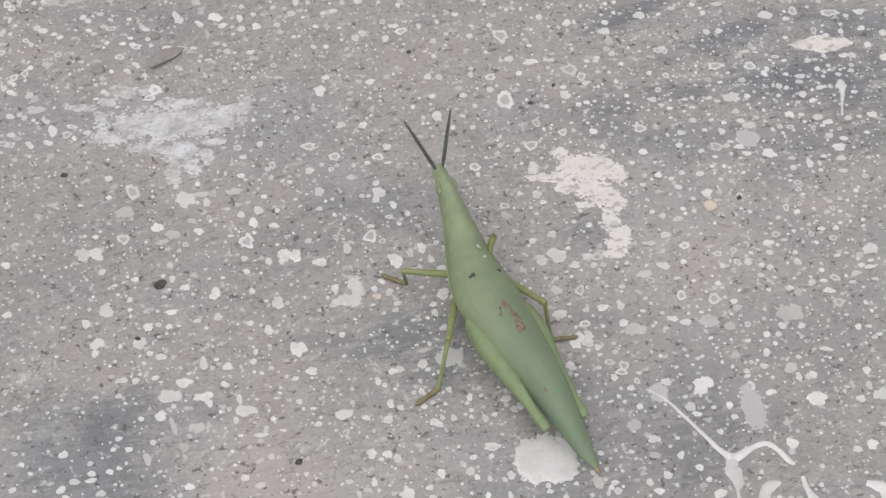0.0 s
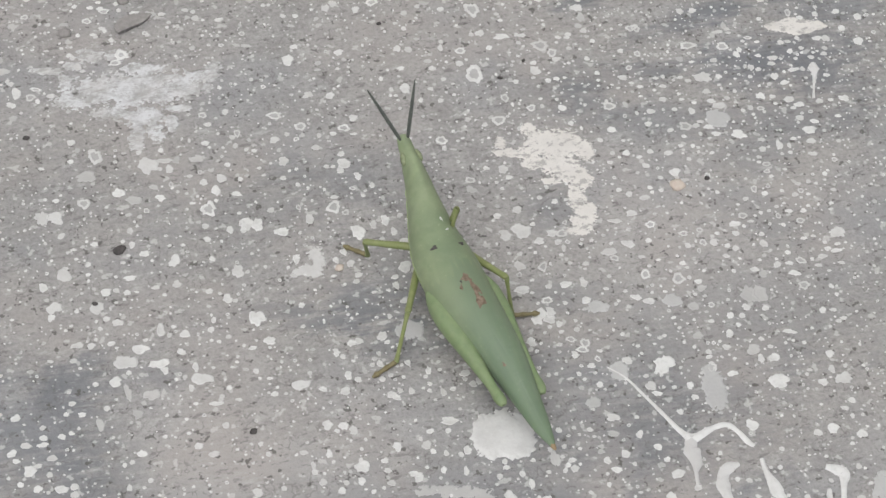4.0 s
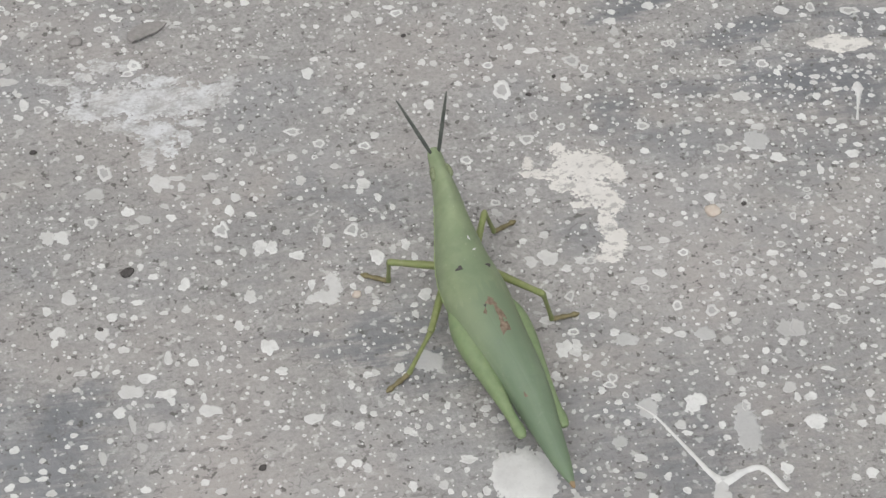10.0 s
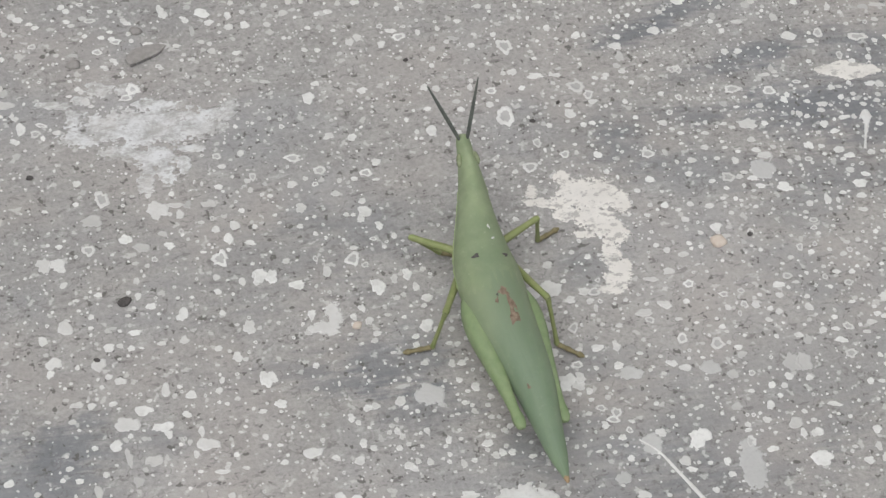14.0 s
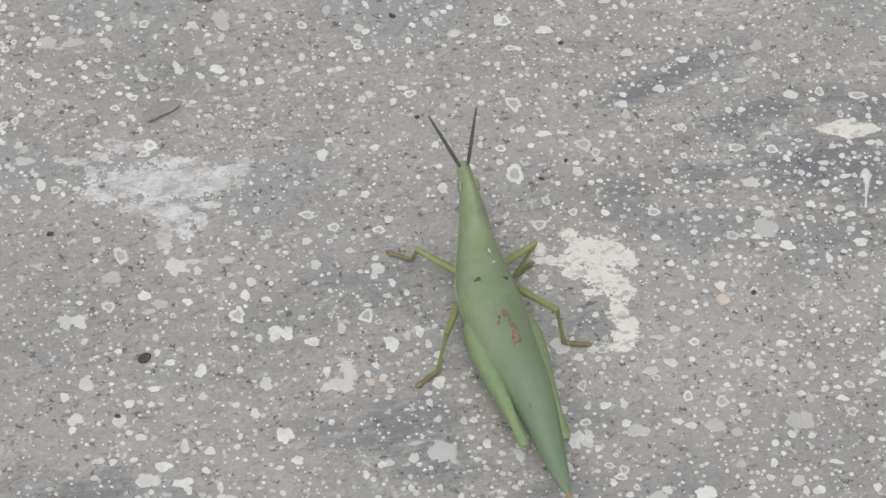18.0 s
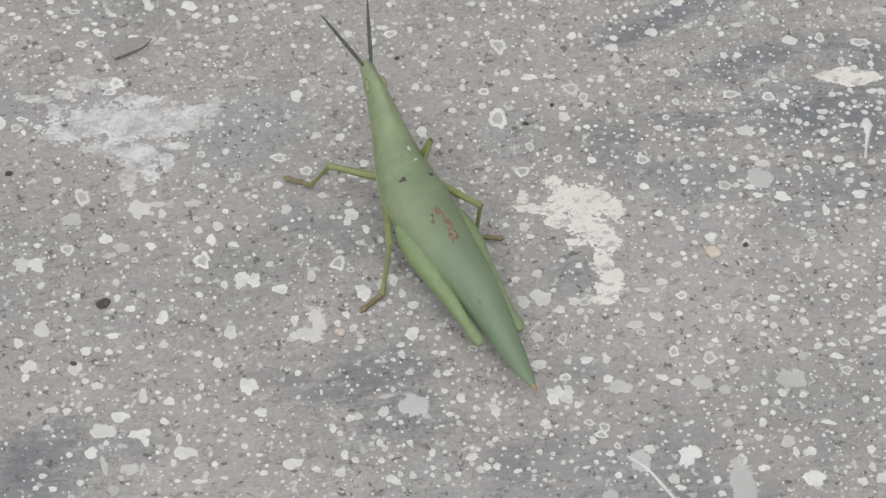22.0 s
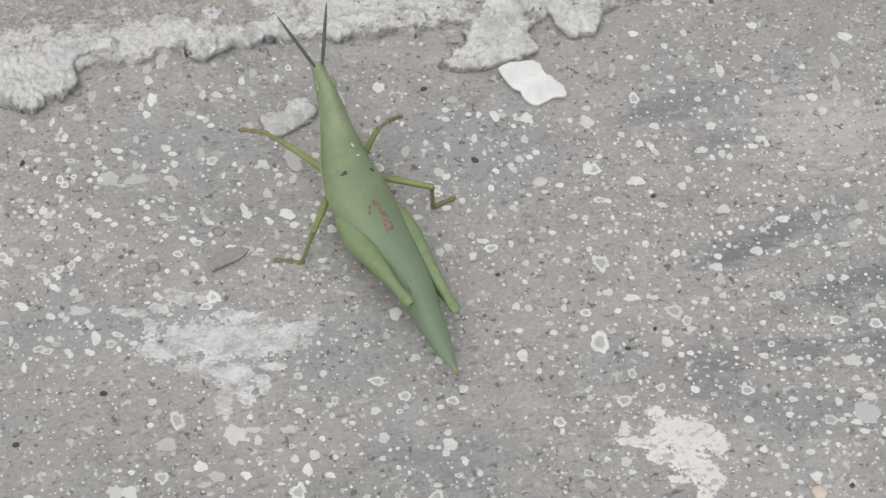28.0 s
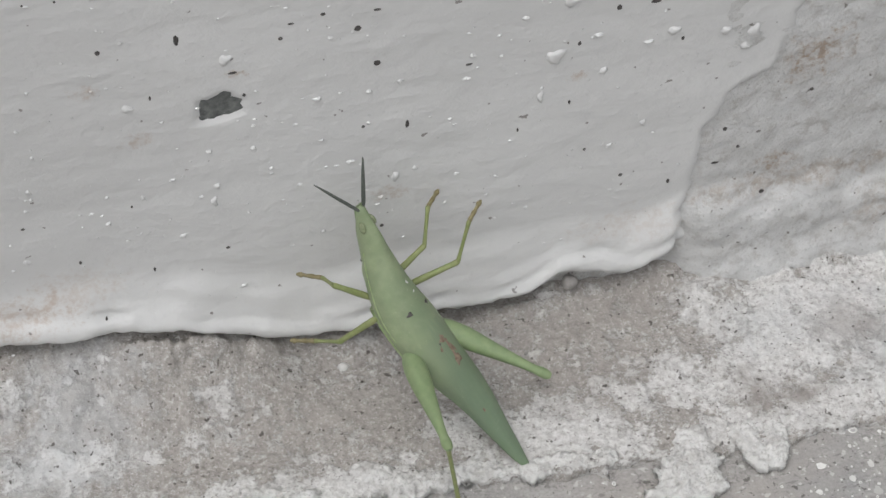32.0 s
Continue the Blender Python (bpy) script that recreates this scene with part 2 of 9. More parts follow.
def crust_material():
    s = Shader("old_plaster", 0.9, 0.2)
    fine, mid, broad = s.noise(0.7, 5, 0.7), s.noise(3.0, 5, 0.65), s.noise(11.0, 4, 0.6)
    worn = s.ramp(s.noise(3.5, 6, 0.75, seed=3.0), 0.34, 0.66, -0.8, 0.8)
    edge = None
    # where the lime coat is left
    for x, y, rx, ry, turn, k in (
        (-54, 78.8, 9, 1.7, -4, 0.8), (-57, 60.3, 6, 1.3, 8, 0.75), (-46.5, 62, 5.5, 1.5, 13, 0.75), (-37, 67, 6, 4.5, 20, 0.8), (-28, 68.4, 5, 2.2, -10, 0.75), (-16, 67.5, 7, 2.8, -5, 0.8), (-8, 74, 5, 2, 0, 0.35), (3, 69.5, 11, 4.6, 0, 0.85),
        (19, 73.5, 9, 4.5, 0, 0.8), (31, 74.8, 11, 4.2, 8, 1.0), (37, 66.2, 9, 3.2, 0, 0.95), (21, 66.5, 8, 3, 0, 0.9), (42, 82.5, 16, 6, 0, 0.85), (23, 83.5, 7, 3.5, 0, 0.6), (50, 72, 9, 8, 0, 0.8),
    ):
        k = s.math("MULTIPLY", s.spot(x, y, rx, ry, turn, worn), k)
        edge = k if edge is None else s.math("MAXIMUM", edge, k)
    white = s.math("ADD", s.math("MULTIPLY", edge, 0.30), s.math("ADD", s.math("MULTIPLY", broad, 0.55), s.math("MULTIPLY", mid, 0.55)))
    earth = s.mix(s.ramp(fine, 0.34, 0.66), (0.262, 0.242, 0.222), (0.415, 0.390, 0.366))
    lime = s.mix(s.ramp(fine, 0.3, 0.62), (0.38, 0.365, 0.35), (0.64, 0.63, 0.615))
    flakes = s.math("ADD", s.math("MULTIPLY", s.noise(1.3, 6, 0.75, seed=9.0), 0.55), s.math("MULTIPLY", s.noise(3.2, 5, 0.7, seed=33.0), 0.45))
    skin = s.ramp(s.math("ADD", s.math("MULTIPLY", white, 0.55), s.math("MULTIPLY", flakes, 0.7)), 0.675, 0.72)
    c = s.mix(s.ramp(white, 0.58, 0.74, 0.0, 0.7), earth, lime)
    c = s.mix(skin, c, lime)
    pits = s.noise(1.0, 5, 0.72, seed=15.0)
    c = s.mix(s.ramp(pits, 0.58, 0.70, 0.0, 0.5), c, (0.20, 0.182, 0.167))
    crumbs, dust = s.noise(0.45, 3, 0.65, seed=21.0), s.noise(0.5, 3, 0.65, seed=27.0)
    c = s.mix(s.ramp(crumbs, 0.56, 0.64, 0.0, 0.6), c, (0.60, 0.585, 0.565))
    c = s.mix(s.ramp(dust, 0.58, 0.66, 0.0, 0.65), c, (0.19, 0.17, 0.155))
    ragged = s.ramp(s.noise(2.5, 5, 0.7), 0.3, 0.7, -0.7, 0.7)
    for x, y, rx, ry, k in ((-51, 84, 7, 7, 0.45), (-58, 78, 6, 5, 0.5), (48, 74, 9, 8, 0.5), (34, 80, 8, 4, 0.4)):
        c = s.mix(s.math("MULTIPLY", s.spot(x, y, rx, ry, 0, ragged), k), c, (0.50, 0.505, 0.505))
    for x, y, rx, ry, k in ((16, 87, 7, 3, 0.6), (42.7, 78, 4, 3, 0.5), (27.7, 70.4, 1.8, 3.2, 0.8), (33.1, 68.6, 3.2, 1.4, 0.8), (1.1, 85, 9, 3.5, 0.55), (8, 78, 9, 5, 0.35), (-25, 80, 12, 6, 0.35)):
        c = s.mix(s.math("MULTIPLY", s.spot(x, y, rx, ry, 0, ragged), k), c, (0.285, 0.26, 0.24))
    s.bump(crumbs, 0.5, 0.2)
    s.bump(skin, 0.65, 0.16)
    grit = s.noise(0.9, 2, 0.5, seed=5.1)
    c = s.mix(s.ramp(grit, 0.675, 0.71, 0.0, 0.85), c, (0.09, 0.078, 0.07))
    s.bump(fine, 0.6, 0.3)
    s.bump(mid, 0.4, 0.6)
    return s.done(c)


def lump_material():
    s = Shader("broken_plaster", 0.85, 0.25)
    fine, mid = s.noise(0.6, 6, 0.72), s.noise(2.4, 5, 0.68)
    c = s.mix(s.ramp(mid, 0.46, 0.62), (0.715, 0.705, 0.685), (0.56, 0.545, 0.525))
    c = s.mix(s.ramp(fine, 0.58, 0.70, 0.0, 0.6), c, (0.36, 0.34, 0.32))
    scales = s.noise(1.1, 5, 0.75, (1.3, 0.8, 1), 12.0)
    c = s.mix(s.ramp(scales, 0.34, 0.42, 0.35, 0.0), c, (0.44, 0.385, 0.365))
    s.bump(fine, 0.7, 0.25)
    s.bump(s.ramp(scales, 0.36, 0.56), 0.6, 0.3)
    s.bump(mid, 0.6, 0.5)
    return s.done(c)


def wall_paint_material():
    s = Shader("white_wall_paint", 0.45, 0.4)
    fine, brush, broad = s.noise(1.2, 4, 0.6), s.noise(5.0, 3, 0.5, (0.35, 1, 1.9), 1.0), s.noise(25.0, 3)
    c = s.mix(s.ramp(broad, 0.3, 0.7), (0.585, 0.58, 0.57), (0.645, 0.64, 0.63))
    c = s.mix(s.ramp(fine, 0.58, 0.8, 0.0, 0.35), c, (0.50, 0.495, 0.485))
    ragged = s.ramp(s.noise(1.6, 6, 0.8), 0.34, 0.66, -1.0, 1.0)
    for x, z, rx, rz, k in ((-56.5, 16.8, 4.5, 2.2, 0.55), (-50, 19, 5, 2.5, 0.3), (17, 13, 6, 2.2, 0.25), (-45.6, 50, 1.2, 0.9, 0.6), (8.5, 39.9, 0.9, 0.6, 0.6), (-41, 41.5, 1.4, 0.8, 0.5), (-29.8, 49.2, 0.9, 0.5, 0.8), (-12.5, 26, 1.6, 0.9, 0.5)):
        c = s.mix(s.math("MULTIPLY", s.math("MULTIPLY", s.spot(x, z, rx, rz, 0, ragged, "xz"), s.ramp(s.noise(0.8, 4, 0.7, seed=6.0), 0.42, 0.56, 0.25, 1.0)), k), c, (0.42, 0.32, 0.25))
    grit = s.noise(1.5, 2, 0.5, seed=4.4)
    c = s.mix(s.ramp(grit, 0.735, 0.755, 0.0, 0.8), c, (0.17, 0.15, 0.14))
    s.bump(brush, 0.22, 0.45)
    s.bump(s.noise(2.6, 4, 0.6, (0.8, 1, 1.2), 14.0), 0.42, 0.4)
    s.bump(fine, 0.45, 0.2)
    return s.done(c)


def old_wall_material():
    s = Shader("older_wall_coat", 0.75, 0.25)
    fine, mid = s.noise(0.9, 5, 0.65), s.noise(6.0, 5, 0.65)
    c = s.mix(s.ramp(mid, 0.34, 0.56), (0.51, 0.503, 0.49), (0.61, 0.605, 0.595))
    low = s.noise(2.0, 6, 0.72, seed=2.0)
    c = s.mix(s.ramp(low, 0.52, 0.64, 0.0, 0.6), c, (0.40, 0.38, 0.355))
    c = s.mix(s.ramp(fine, 0.55, 0.75, 0.0, 0.5), c, (0.40, 0.385, 0.37))
    grit = s.noise(1.3, 2, 0.5, seed=4.4)
    c = s.mix(s.ramp(grit, 0.70, 0.73, 0.0, 0.8), c, (0.15, 0.135, 0.12))
    ragged, speckled = s.ramp(s.noise(1.8, 6, 0.78), 0.33, 0.67, -1.1, 1.1), s.ramp(s.noise(0.9, 4, 0.7, seed=6.0), 0.40, 0.56, 0.15, 1.0)
    for x, z, rx, rz, k in ((37.4, 36.6, 3.4, 2.8, 0.85), (35.1, 19.8, 1.5, 0.9, 0.8), (40, 15.8, 16, 1.4, 0.5), (35.5, 18.6, 2.4, 1.0, 0.7), (52, 9, 5, 3, 0.4)):
        c = s.mix(s.math("MULTIPLY", s.math("MULTIPLY", s.spot(x, z, rx, rz, 0, ragged, "xz"), speckled), k), c, (0.33, 0.25, 0.185))
    crumbs = s.noise(0.5, 3, 0.65, seed=21.0)
    c = s.mix(s.ramp(crumbs, 0.60, 0.68, 0.0, 0.45), c, (0.36, 0.335, 0.31))
    s.bump(fine, 0.8, 0.3)
    s.bump(low, 0.8, 0.6)
    return s.done(c)


def plain_material(name, a, b, size, rough=0.6, depth=0.05, sub=0.0):
    s = Shader(name, rough, 0.35)
    n = s.noise(size, 4, 0.6)
    if sub:
        s.b.inputs["Subsurface Weight"].default_value = sub
        s.b.inputs["Subsurface Radius"].default_value = (0.6 * MM, 1.0 * MM, 0.4 * MM)
        s.b.inputs["Subsurface Scale"].default_value = 1.0
    s.bump(n, 0.3, depth)
    return s.done(s.mix(s.ramp(n, 0.3, 0.7), a, b))


def wing_material():
    """Leaf-green leathery wings with fine lengthwise veins."""
    s = Shader("green_wing", 0.5, 0.35)
    veins, mottled, broad = s.noise(0.9, 3, 0.6, (2.4, 0.12, 1.4), 1.0), s.noise(0.8, 4, 0.6), s.noise(5.0, 2)
    c = s.mix(s.ramp(broad, 0.3, 0.7), (0.160, 0.214, 0.136), (0.192, 0.252, 0.157))
    c = s.mix(s.ramp(veins, 0.45, 0.7, 0.0, 0.35), c, (0.231, 0.285, 0.176))
    c = s.mix(s.ramp(mottled, 0.52, 0.72, 0.0, 0.35), c, (0.144, 0.190, 0.114))
    dust = s.noise(0.5, 3, 0.6, seed=5.0)
    c = s.mix(s.ramp(dust, 0.62, 0.72, 0.0, 0.35), c, (0.314, 0.360, 0.257))
    # a darker, bluer band along the middle of the back
    xyz = s.t.nodes.new("ShaderNodeSeparateXYZ")
    s.link(s.co, xyz.inputs[0])
    off = s.math("ABSOLUTE", s.math("ADD", xyz.outputs["X"], 0.0006), 0.0)
    # the wings' bases keep the lighter green of the back's front half
    c = s.mix(s.ramp(xyz.outputs["Y"], -0.007, 0.004), c, s.mix(s.ramp(broad, 0.3, 0.7), (0.206, 0.252, 0.148), (0.243, 0.294, 0.174)))
    c = s.mix(s.ramp(off, 0.0024, 0.0008, 0.0, 0.42), c, (0.126, 0.186, 0.121))
    s.b.inputs["Subsurface Weight"].default_value = 0.1
    s.b.inputs["Subsurface Radius"].default_value = (0.5 * MM, 0.9 * MM, 0.3 * MM)
    s.b.inputs["Subsurface Scale"].default_value = 1.0
    s.bump(veins, 0.35, 0.06)
    return s.done(c)


def cuticle_material():
    """Matt green skin, mottled, with a dusting of pale grains."""
    s = Shader("green_cuticle", 0.5, 0.3)
    broad, mid, fine = s.noise(2.6, 3), s.noise(0.8, 4, 0.6), s.noise(0.38, 3, 0.6, seed=2.0)
    c = s.mix(s.ramp(broad, 0.34, 0.66), (0.206, 0.252, 0.148), (0.259, 0.308, 0.184))
    c = s.mix(s.ramp(mid, 0.54, 0.72, 0.0, 0.35), c, (0.288, 0.335, 0.213))
    c = s.mix(s.ramp(mid, 0.46, 0.30, 0.0, 0.3), c, (0.172, 0.225, 0.120))
    xyz = s.t.nodes.new("ShaderNodeSeparateXYZ")
    s.link(s.co, xyz.inputs[0])
    off = s.math("ABSOLUTE", s.math("ADD", xyz.outputs["X"], 0.0008), 0.0)
    band = s.math("MULTIPLY", s.ramp(off, 0.0024, 0.0008, 0.0, 0.42), s.ramp(xyz.outputs["Y"], 0.013, 0.006))
    c = s.mix(band, c, (0.141, 0.195, 0.122))
    c = s.mix(s.ramp(fine, 0.66, 0.74, 0.0, 0.4), c, (0.425, 0.460, 0.346))
    s.b.inputs["Subsurface Weight"].default_value = 0.1
    s.b.inputs["Subsurface Radius"].default_value = (0.6 * MM, 1.0 * MM, 0.4 * MM)
    s.b.inputs["Subsurface Scale"].default_value = 1.0
    s.bump(mid, 0.35, 0.08)
    s.bump(fine, 0.3, 0.04)
    return s.done(c)


CONCRETE = concrete_material()
SPLAT = paint_material("white_paint_splat", (0.69, 0.685, 0.665), (0.47, 0.46, 0.445))
SPATTER = paint_material("white_paint_spatter", (0.69, 0.685, 0.665), (0.46, 0.45, 0.435), True)
SPLAT_MIDDLE = paint_material("thin_paint_middle", (0.65, 0.645, 0.625), (0.45, 0.44, 0.425))
RING_MIDDLE = paint_material("worn_paint_middle", (0.40, 0.39, 0.38), (0.33, 0.32, 0.31))
SPATTER_MIDDLE = paint_material("worn_spatter_middle", (0.44, 0.43, 0.42), (0.34, 0.33, 0.32), True)
GREY_PAINT = paint_material("grey_paint_drop", (0.495, 0.49, 0.48), (0.39, 0.385, 0.375))
FAINT_PAINT = paint_material("faint_paint_drop", (0.50, 0.49, 0.475), (0.38, 0.37, 0.36))
FAINT_SPATTER = paint_material("faint_paint_spatter", (0.50, 0.49, 0.475), (0.38, 0.37, 0.36), True)
PEACH = plain_material("peach_pebble", (0.52, 0.43, 0.36), (0.60, 0.54, 0.47), 0.6, 0.7, 0.1)
SPLASH = splash_material("thin_white_paint", 0.42, 0.56, (0.60, 0.605, 0.605))
THICK_SPLASH = splash_material("cracked_white_paint", 0.36, 0.46, (0.665, 0.64, 0.60))
CRUST = crust_material()
FLAKE = paint_material("white_paint_flake", (0.69, 0.685, 0.67), (0.52, 0.505, 0.485))
LUMP = lump_material()
WALL_PAINT = wall_paint_material()
OLD_WALL = old_wall_material()
PALE_STONE = plain_material("cream_stone", (0.50, 0.48, 0.43), (0.58, 0.56, 0.52), 0.6, 0.7, 0.1)
GREY_STONE = plain_material("grey_stone", (0.245, 0.23, 0.22), (0.335, 0.315, 0.30), 0.6, 0.9, 0.15)
DARK = plain_material("dark_grit", (0.045, 0.042, 0.04), (0.11, 0.10, 0.095), 0.4, 0.8, 0.1)
CHIP = plain_material("bare_dark_cement", (0.075, 0.08, 0.078), (0.20, 0.205, 0.195), 0.9, 0.9, 0.3)
GREEN = cuticle_material()
WING = wing_material()
LEG = plain_material("yellow_green_leg", (0.196, 0.225, 0.087), (0.254, 0.280, 0.126), 0.9, 0.5, 0.04, 0.12)
THIGH = plain_material("bright_green_thigh", (0.176, 0.238, 0.120), (0.226, 0.288, 0.150), 0.9, 0.5, 0.04, 0.12)
FOOT = plain_material("brown_green_foot", (0.14, 0.115, 0.06), (0.24, 0.21, 0.11), 0.5, 0.55, 0.03)
BELLY = plain_material("pale_green_belly", (0.27, 0.36, 0.17), (0.36, 0.43, 0.23), 1.0, 0.55, 0.04, 0.12)
EYE = plain_material("grey_green_eye", (0.17, 0.205, 0.11), (0.28, 0.31, 0.19), 0.35, 0.25, 0.02)
ANTENNA = plain_material("dark_grey_antenna", (0.062, 0.070, 0.062), (0.105, 0.115, 0.10), 0.5, 0.6, 0.05)
SCAR = plain_material("brown_scar", (0.115, 0.078, 0.052), (0.30, 0.232, 0.172), 0.4, 0.75, 0.05)
TIP = plain_material("brown_wing_tip", (0.26, 0.17, 0.09), (0.34, 0.25, 0.15), 0.5, 0.6, 0.05)


# ---- mesh helpers (millimetres in, metres out) ----
def mesh(name, verts, faces, material, smooth=True):
    me = bpy.data.meshes.new(name)
    me.from_pydata([(x * MM, y * MM, z * MM) for x, y, z in verts], [], faces)
    me.materials.append(material)
    if smooth:
        me.polygons.foreach_set("use_smooth", [True] * len(me.polygons))
    me.update()
    return me


def link(name, me, parent=None, label=""):
    ob = new(name, me)
    if parent:
        ob.parent = parent
    if label:
        tagged(ob, label)
    return ob


def fbm(x, y, z=0.0, octaves=3):
    total, amp = 0.0, 1.0
    for _ in range(octaves):
        total += amp * noise.noise((x, y, z))
        x, y, z, amp = x * 2.03, y * 2.03, z * 2.03 + 7.1, amp * 0.5
    return total


def ease(a, b, x):
    t = min(1.0, max(0.0, (x - a) / (b - a)))
    return t * t * (3 - 2 * t)


def grid(xs, ys, place, keep=None):
    """Verts and quads of a sheet over xs and ys; place(x, y) gives the vertex; keep(quad's vertices) chooses quads."""
    verts = [place(x, y) for y in ys for x in xs]
    n, faces = len(xs), []
    for j in range(len(ys) - 1):
        for i in range(n - 1):
            q = (j * n + i, j * n + i + 1, (j + 1) * n + i + 1, (j + 1) * n + i)
            if keep is None or keep([verts[k] for k in q]):
                faces.append(q)
    if keep:
        used = sorted({k for q in faces for k in q})
        at = {k: i for i, k in enumerate(used)}
        verts, faces = [verts[k] for k in used], [tuple(at[k] for k in q) for q in faces]
    return verts, faces


def steps(low, high, step, far):
    """Even steps from low to high, then ever wider ones out to far on both sides."""
    mid = [low + i * step for i in range(int(round((high - low) / step)) + 1)]
    out, d = [], step
    while not out or out[-1] < far:
        d *= 1.7
        out.append((out[-1] if out else 0) + d)
    return [low - o for o in reversed(out)] + mid + [high + o for o in out]


def heightfield(name, x0, x1, y0, y1, step, height, material, undercut=0.0, lip=0.5):
    """A raised patch: where height(x, y) dips below the floor the sheet ends inside it. Below the lip its rim is drawn in by undercut."""
    xs = [x0 + i * step for i in range(int((x1 - x0) / step) + 1)]
    ys = [y0 + i * step for i in range(int((y1 - y0) / step) + 1)]

    def place(x, y):
        z = height(x, y)
        if undercut and -2.0 < z < lip:
            gx, gy = height(x + 0.4, y) - height(x - 0.4, y), height(x, y + 0.4) - height(x, y - 0.4)
            k = undercut * ease(lip, lip * 0.4, z) / max(0.05, math.hypot(gx, gy))
            x, y = x + k * gx, y + k * gy
        return x, y, max(-0.3, z)

    v, f = grid(xs, ys, place, lambda q: max(p[2] for p in q) > -0.02)
    return mesh(name, v, f, material)


# ---- the floor ----
fv, ff = grid(steps(-80, 80, 1.0, 60000), steps(-70, 95, 1.0, 60000), lambda x, y: (x, y, 0.0))
floor = tagged(new("floor", mesh("floor", fv, ff, CONCRETE)), "grey weathered concrete floor spattered with white paint", "floor", kind="structure")


# ---- the wall ----
LIP_X, LIP_Z = (-400, -100, -63.3, -57.1, -50.6, -44.1, -35.6, -31, -26.9, -22.8, -17.3, -11.7, -3.2, 4, 8.1, 10, 12.6, 17.1, 20.5, 23, 60), (14, 14, 14.1, 13.2, 12.6, 12.0, 9.6, 7.6, 5.5, 4.8, 5.3, 5.2, 4.9, 5.4, 7.6, 7.6, 6.4, 5.2, 6.9, 8.0, 9)


def lip_z(x):
    return float(np.interp(x, LIP_X, LIP_Z)) + (0.35 * fbm(x * 0.25, 3.0) + 0.16 * fbm(x * 1.2, 5.0) if abs(x) < 100 else 0)


EDGE_Z, EDGE_X = (0, 3.9, 8, 13.3, 17, 22, 27, 33.3, 34.4, 35.5, 40.7, 45.7, 50, 80, 2400), (20.5, 21.6, 22.6, 22.9, 24.4, 24.6, 24.9, 27.8, 29.5, 32.2, 33.5, 34.8, 38.4, 60, 60)


def edge_x(z):
    return float(np.interp(z, EDGE_Z, EDGE_X)) + 0.5 * fbm(z * 0.35, 9.0)


def in_chip(x, z):
    a = math.hypot((x + 31.6 - 0.25 * (z - 44.2)) / 2.6, (z - 44.3) / 1.75) + 0.33 * fbm(x * 0.55, z * 0.55, 2.0)
    return ease(1.03, 0.9, a)


def old_coat(x, z):
    """How far the older coat behind the top skin stands out, with the plaster fillet at its foot."""
    y = 91.2 - 0.58 * ease(21, 27, x) + 0.16 * fbm(x * 0.12, z * 0.12, 5.0) + 0.5 * fbm(x * 0.4, z * 0.6, 1.0, 5) * (0.4 + 0.6 * ease(20, 14, z))
    y += 1.2 * ease(9, 6, math.hypot(x + 31.5, z - 44))
    top = 13.5 + 2.0 * fbm(x * 0.09, z * 0.06) - 0.05 * (x - 30)
    y -= 1.6 * ease(22, 27, x) * ease(top + 3.0, top - 2.5, z) + 1.6 * ease(24, 34, x) * ease(7 + fbm(x * 0.1, z * 0.2, 4.0) * 2, 1, z)
    y -= 1.3 * ease(16 + fbm(x * 0.1, z * 0.15, 7.0) * 3, 10, z) * ease(44, 36, x) * ease(24, 30, x) * 0.3
    return y


def build_wall():
    xs, zs = steps(-75, 70, 1.0, 2500), [z for z in steps(0, 70, 0.8, 2300) if z > -3]
    v, f = grid(xs, zs, lambda x, z: (x, old_coat(x, z) if abs(x) < 120 and z < 120 else 91.0, z))
    n, m = len(xs), len(zs)
    b = len(v)
    v += [(xs[0], 250, zs[0]), (xs[-1], 250, zs[0]), (xs[-1], 250, zs[-1]), (xs[0], 250, zs[-1])]
    c0, c1, c2, c3 = 0, n - 1, m * n - 1, (m - 1) * n
    f += [(b, b + 1, c1, c0), (c1, b + 1, b + 2, c2), (b + 3, c3, c2, b + 2), (b, c0, c3, b + 3), (b + 1, b, b + 3, b + 2)]
    return tagged(new("wall_north", mesh("wall_north", v, f, OLD_WALL)), "white-painted masonry wall rising from the concrete floor", "wall", kind="structure")


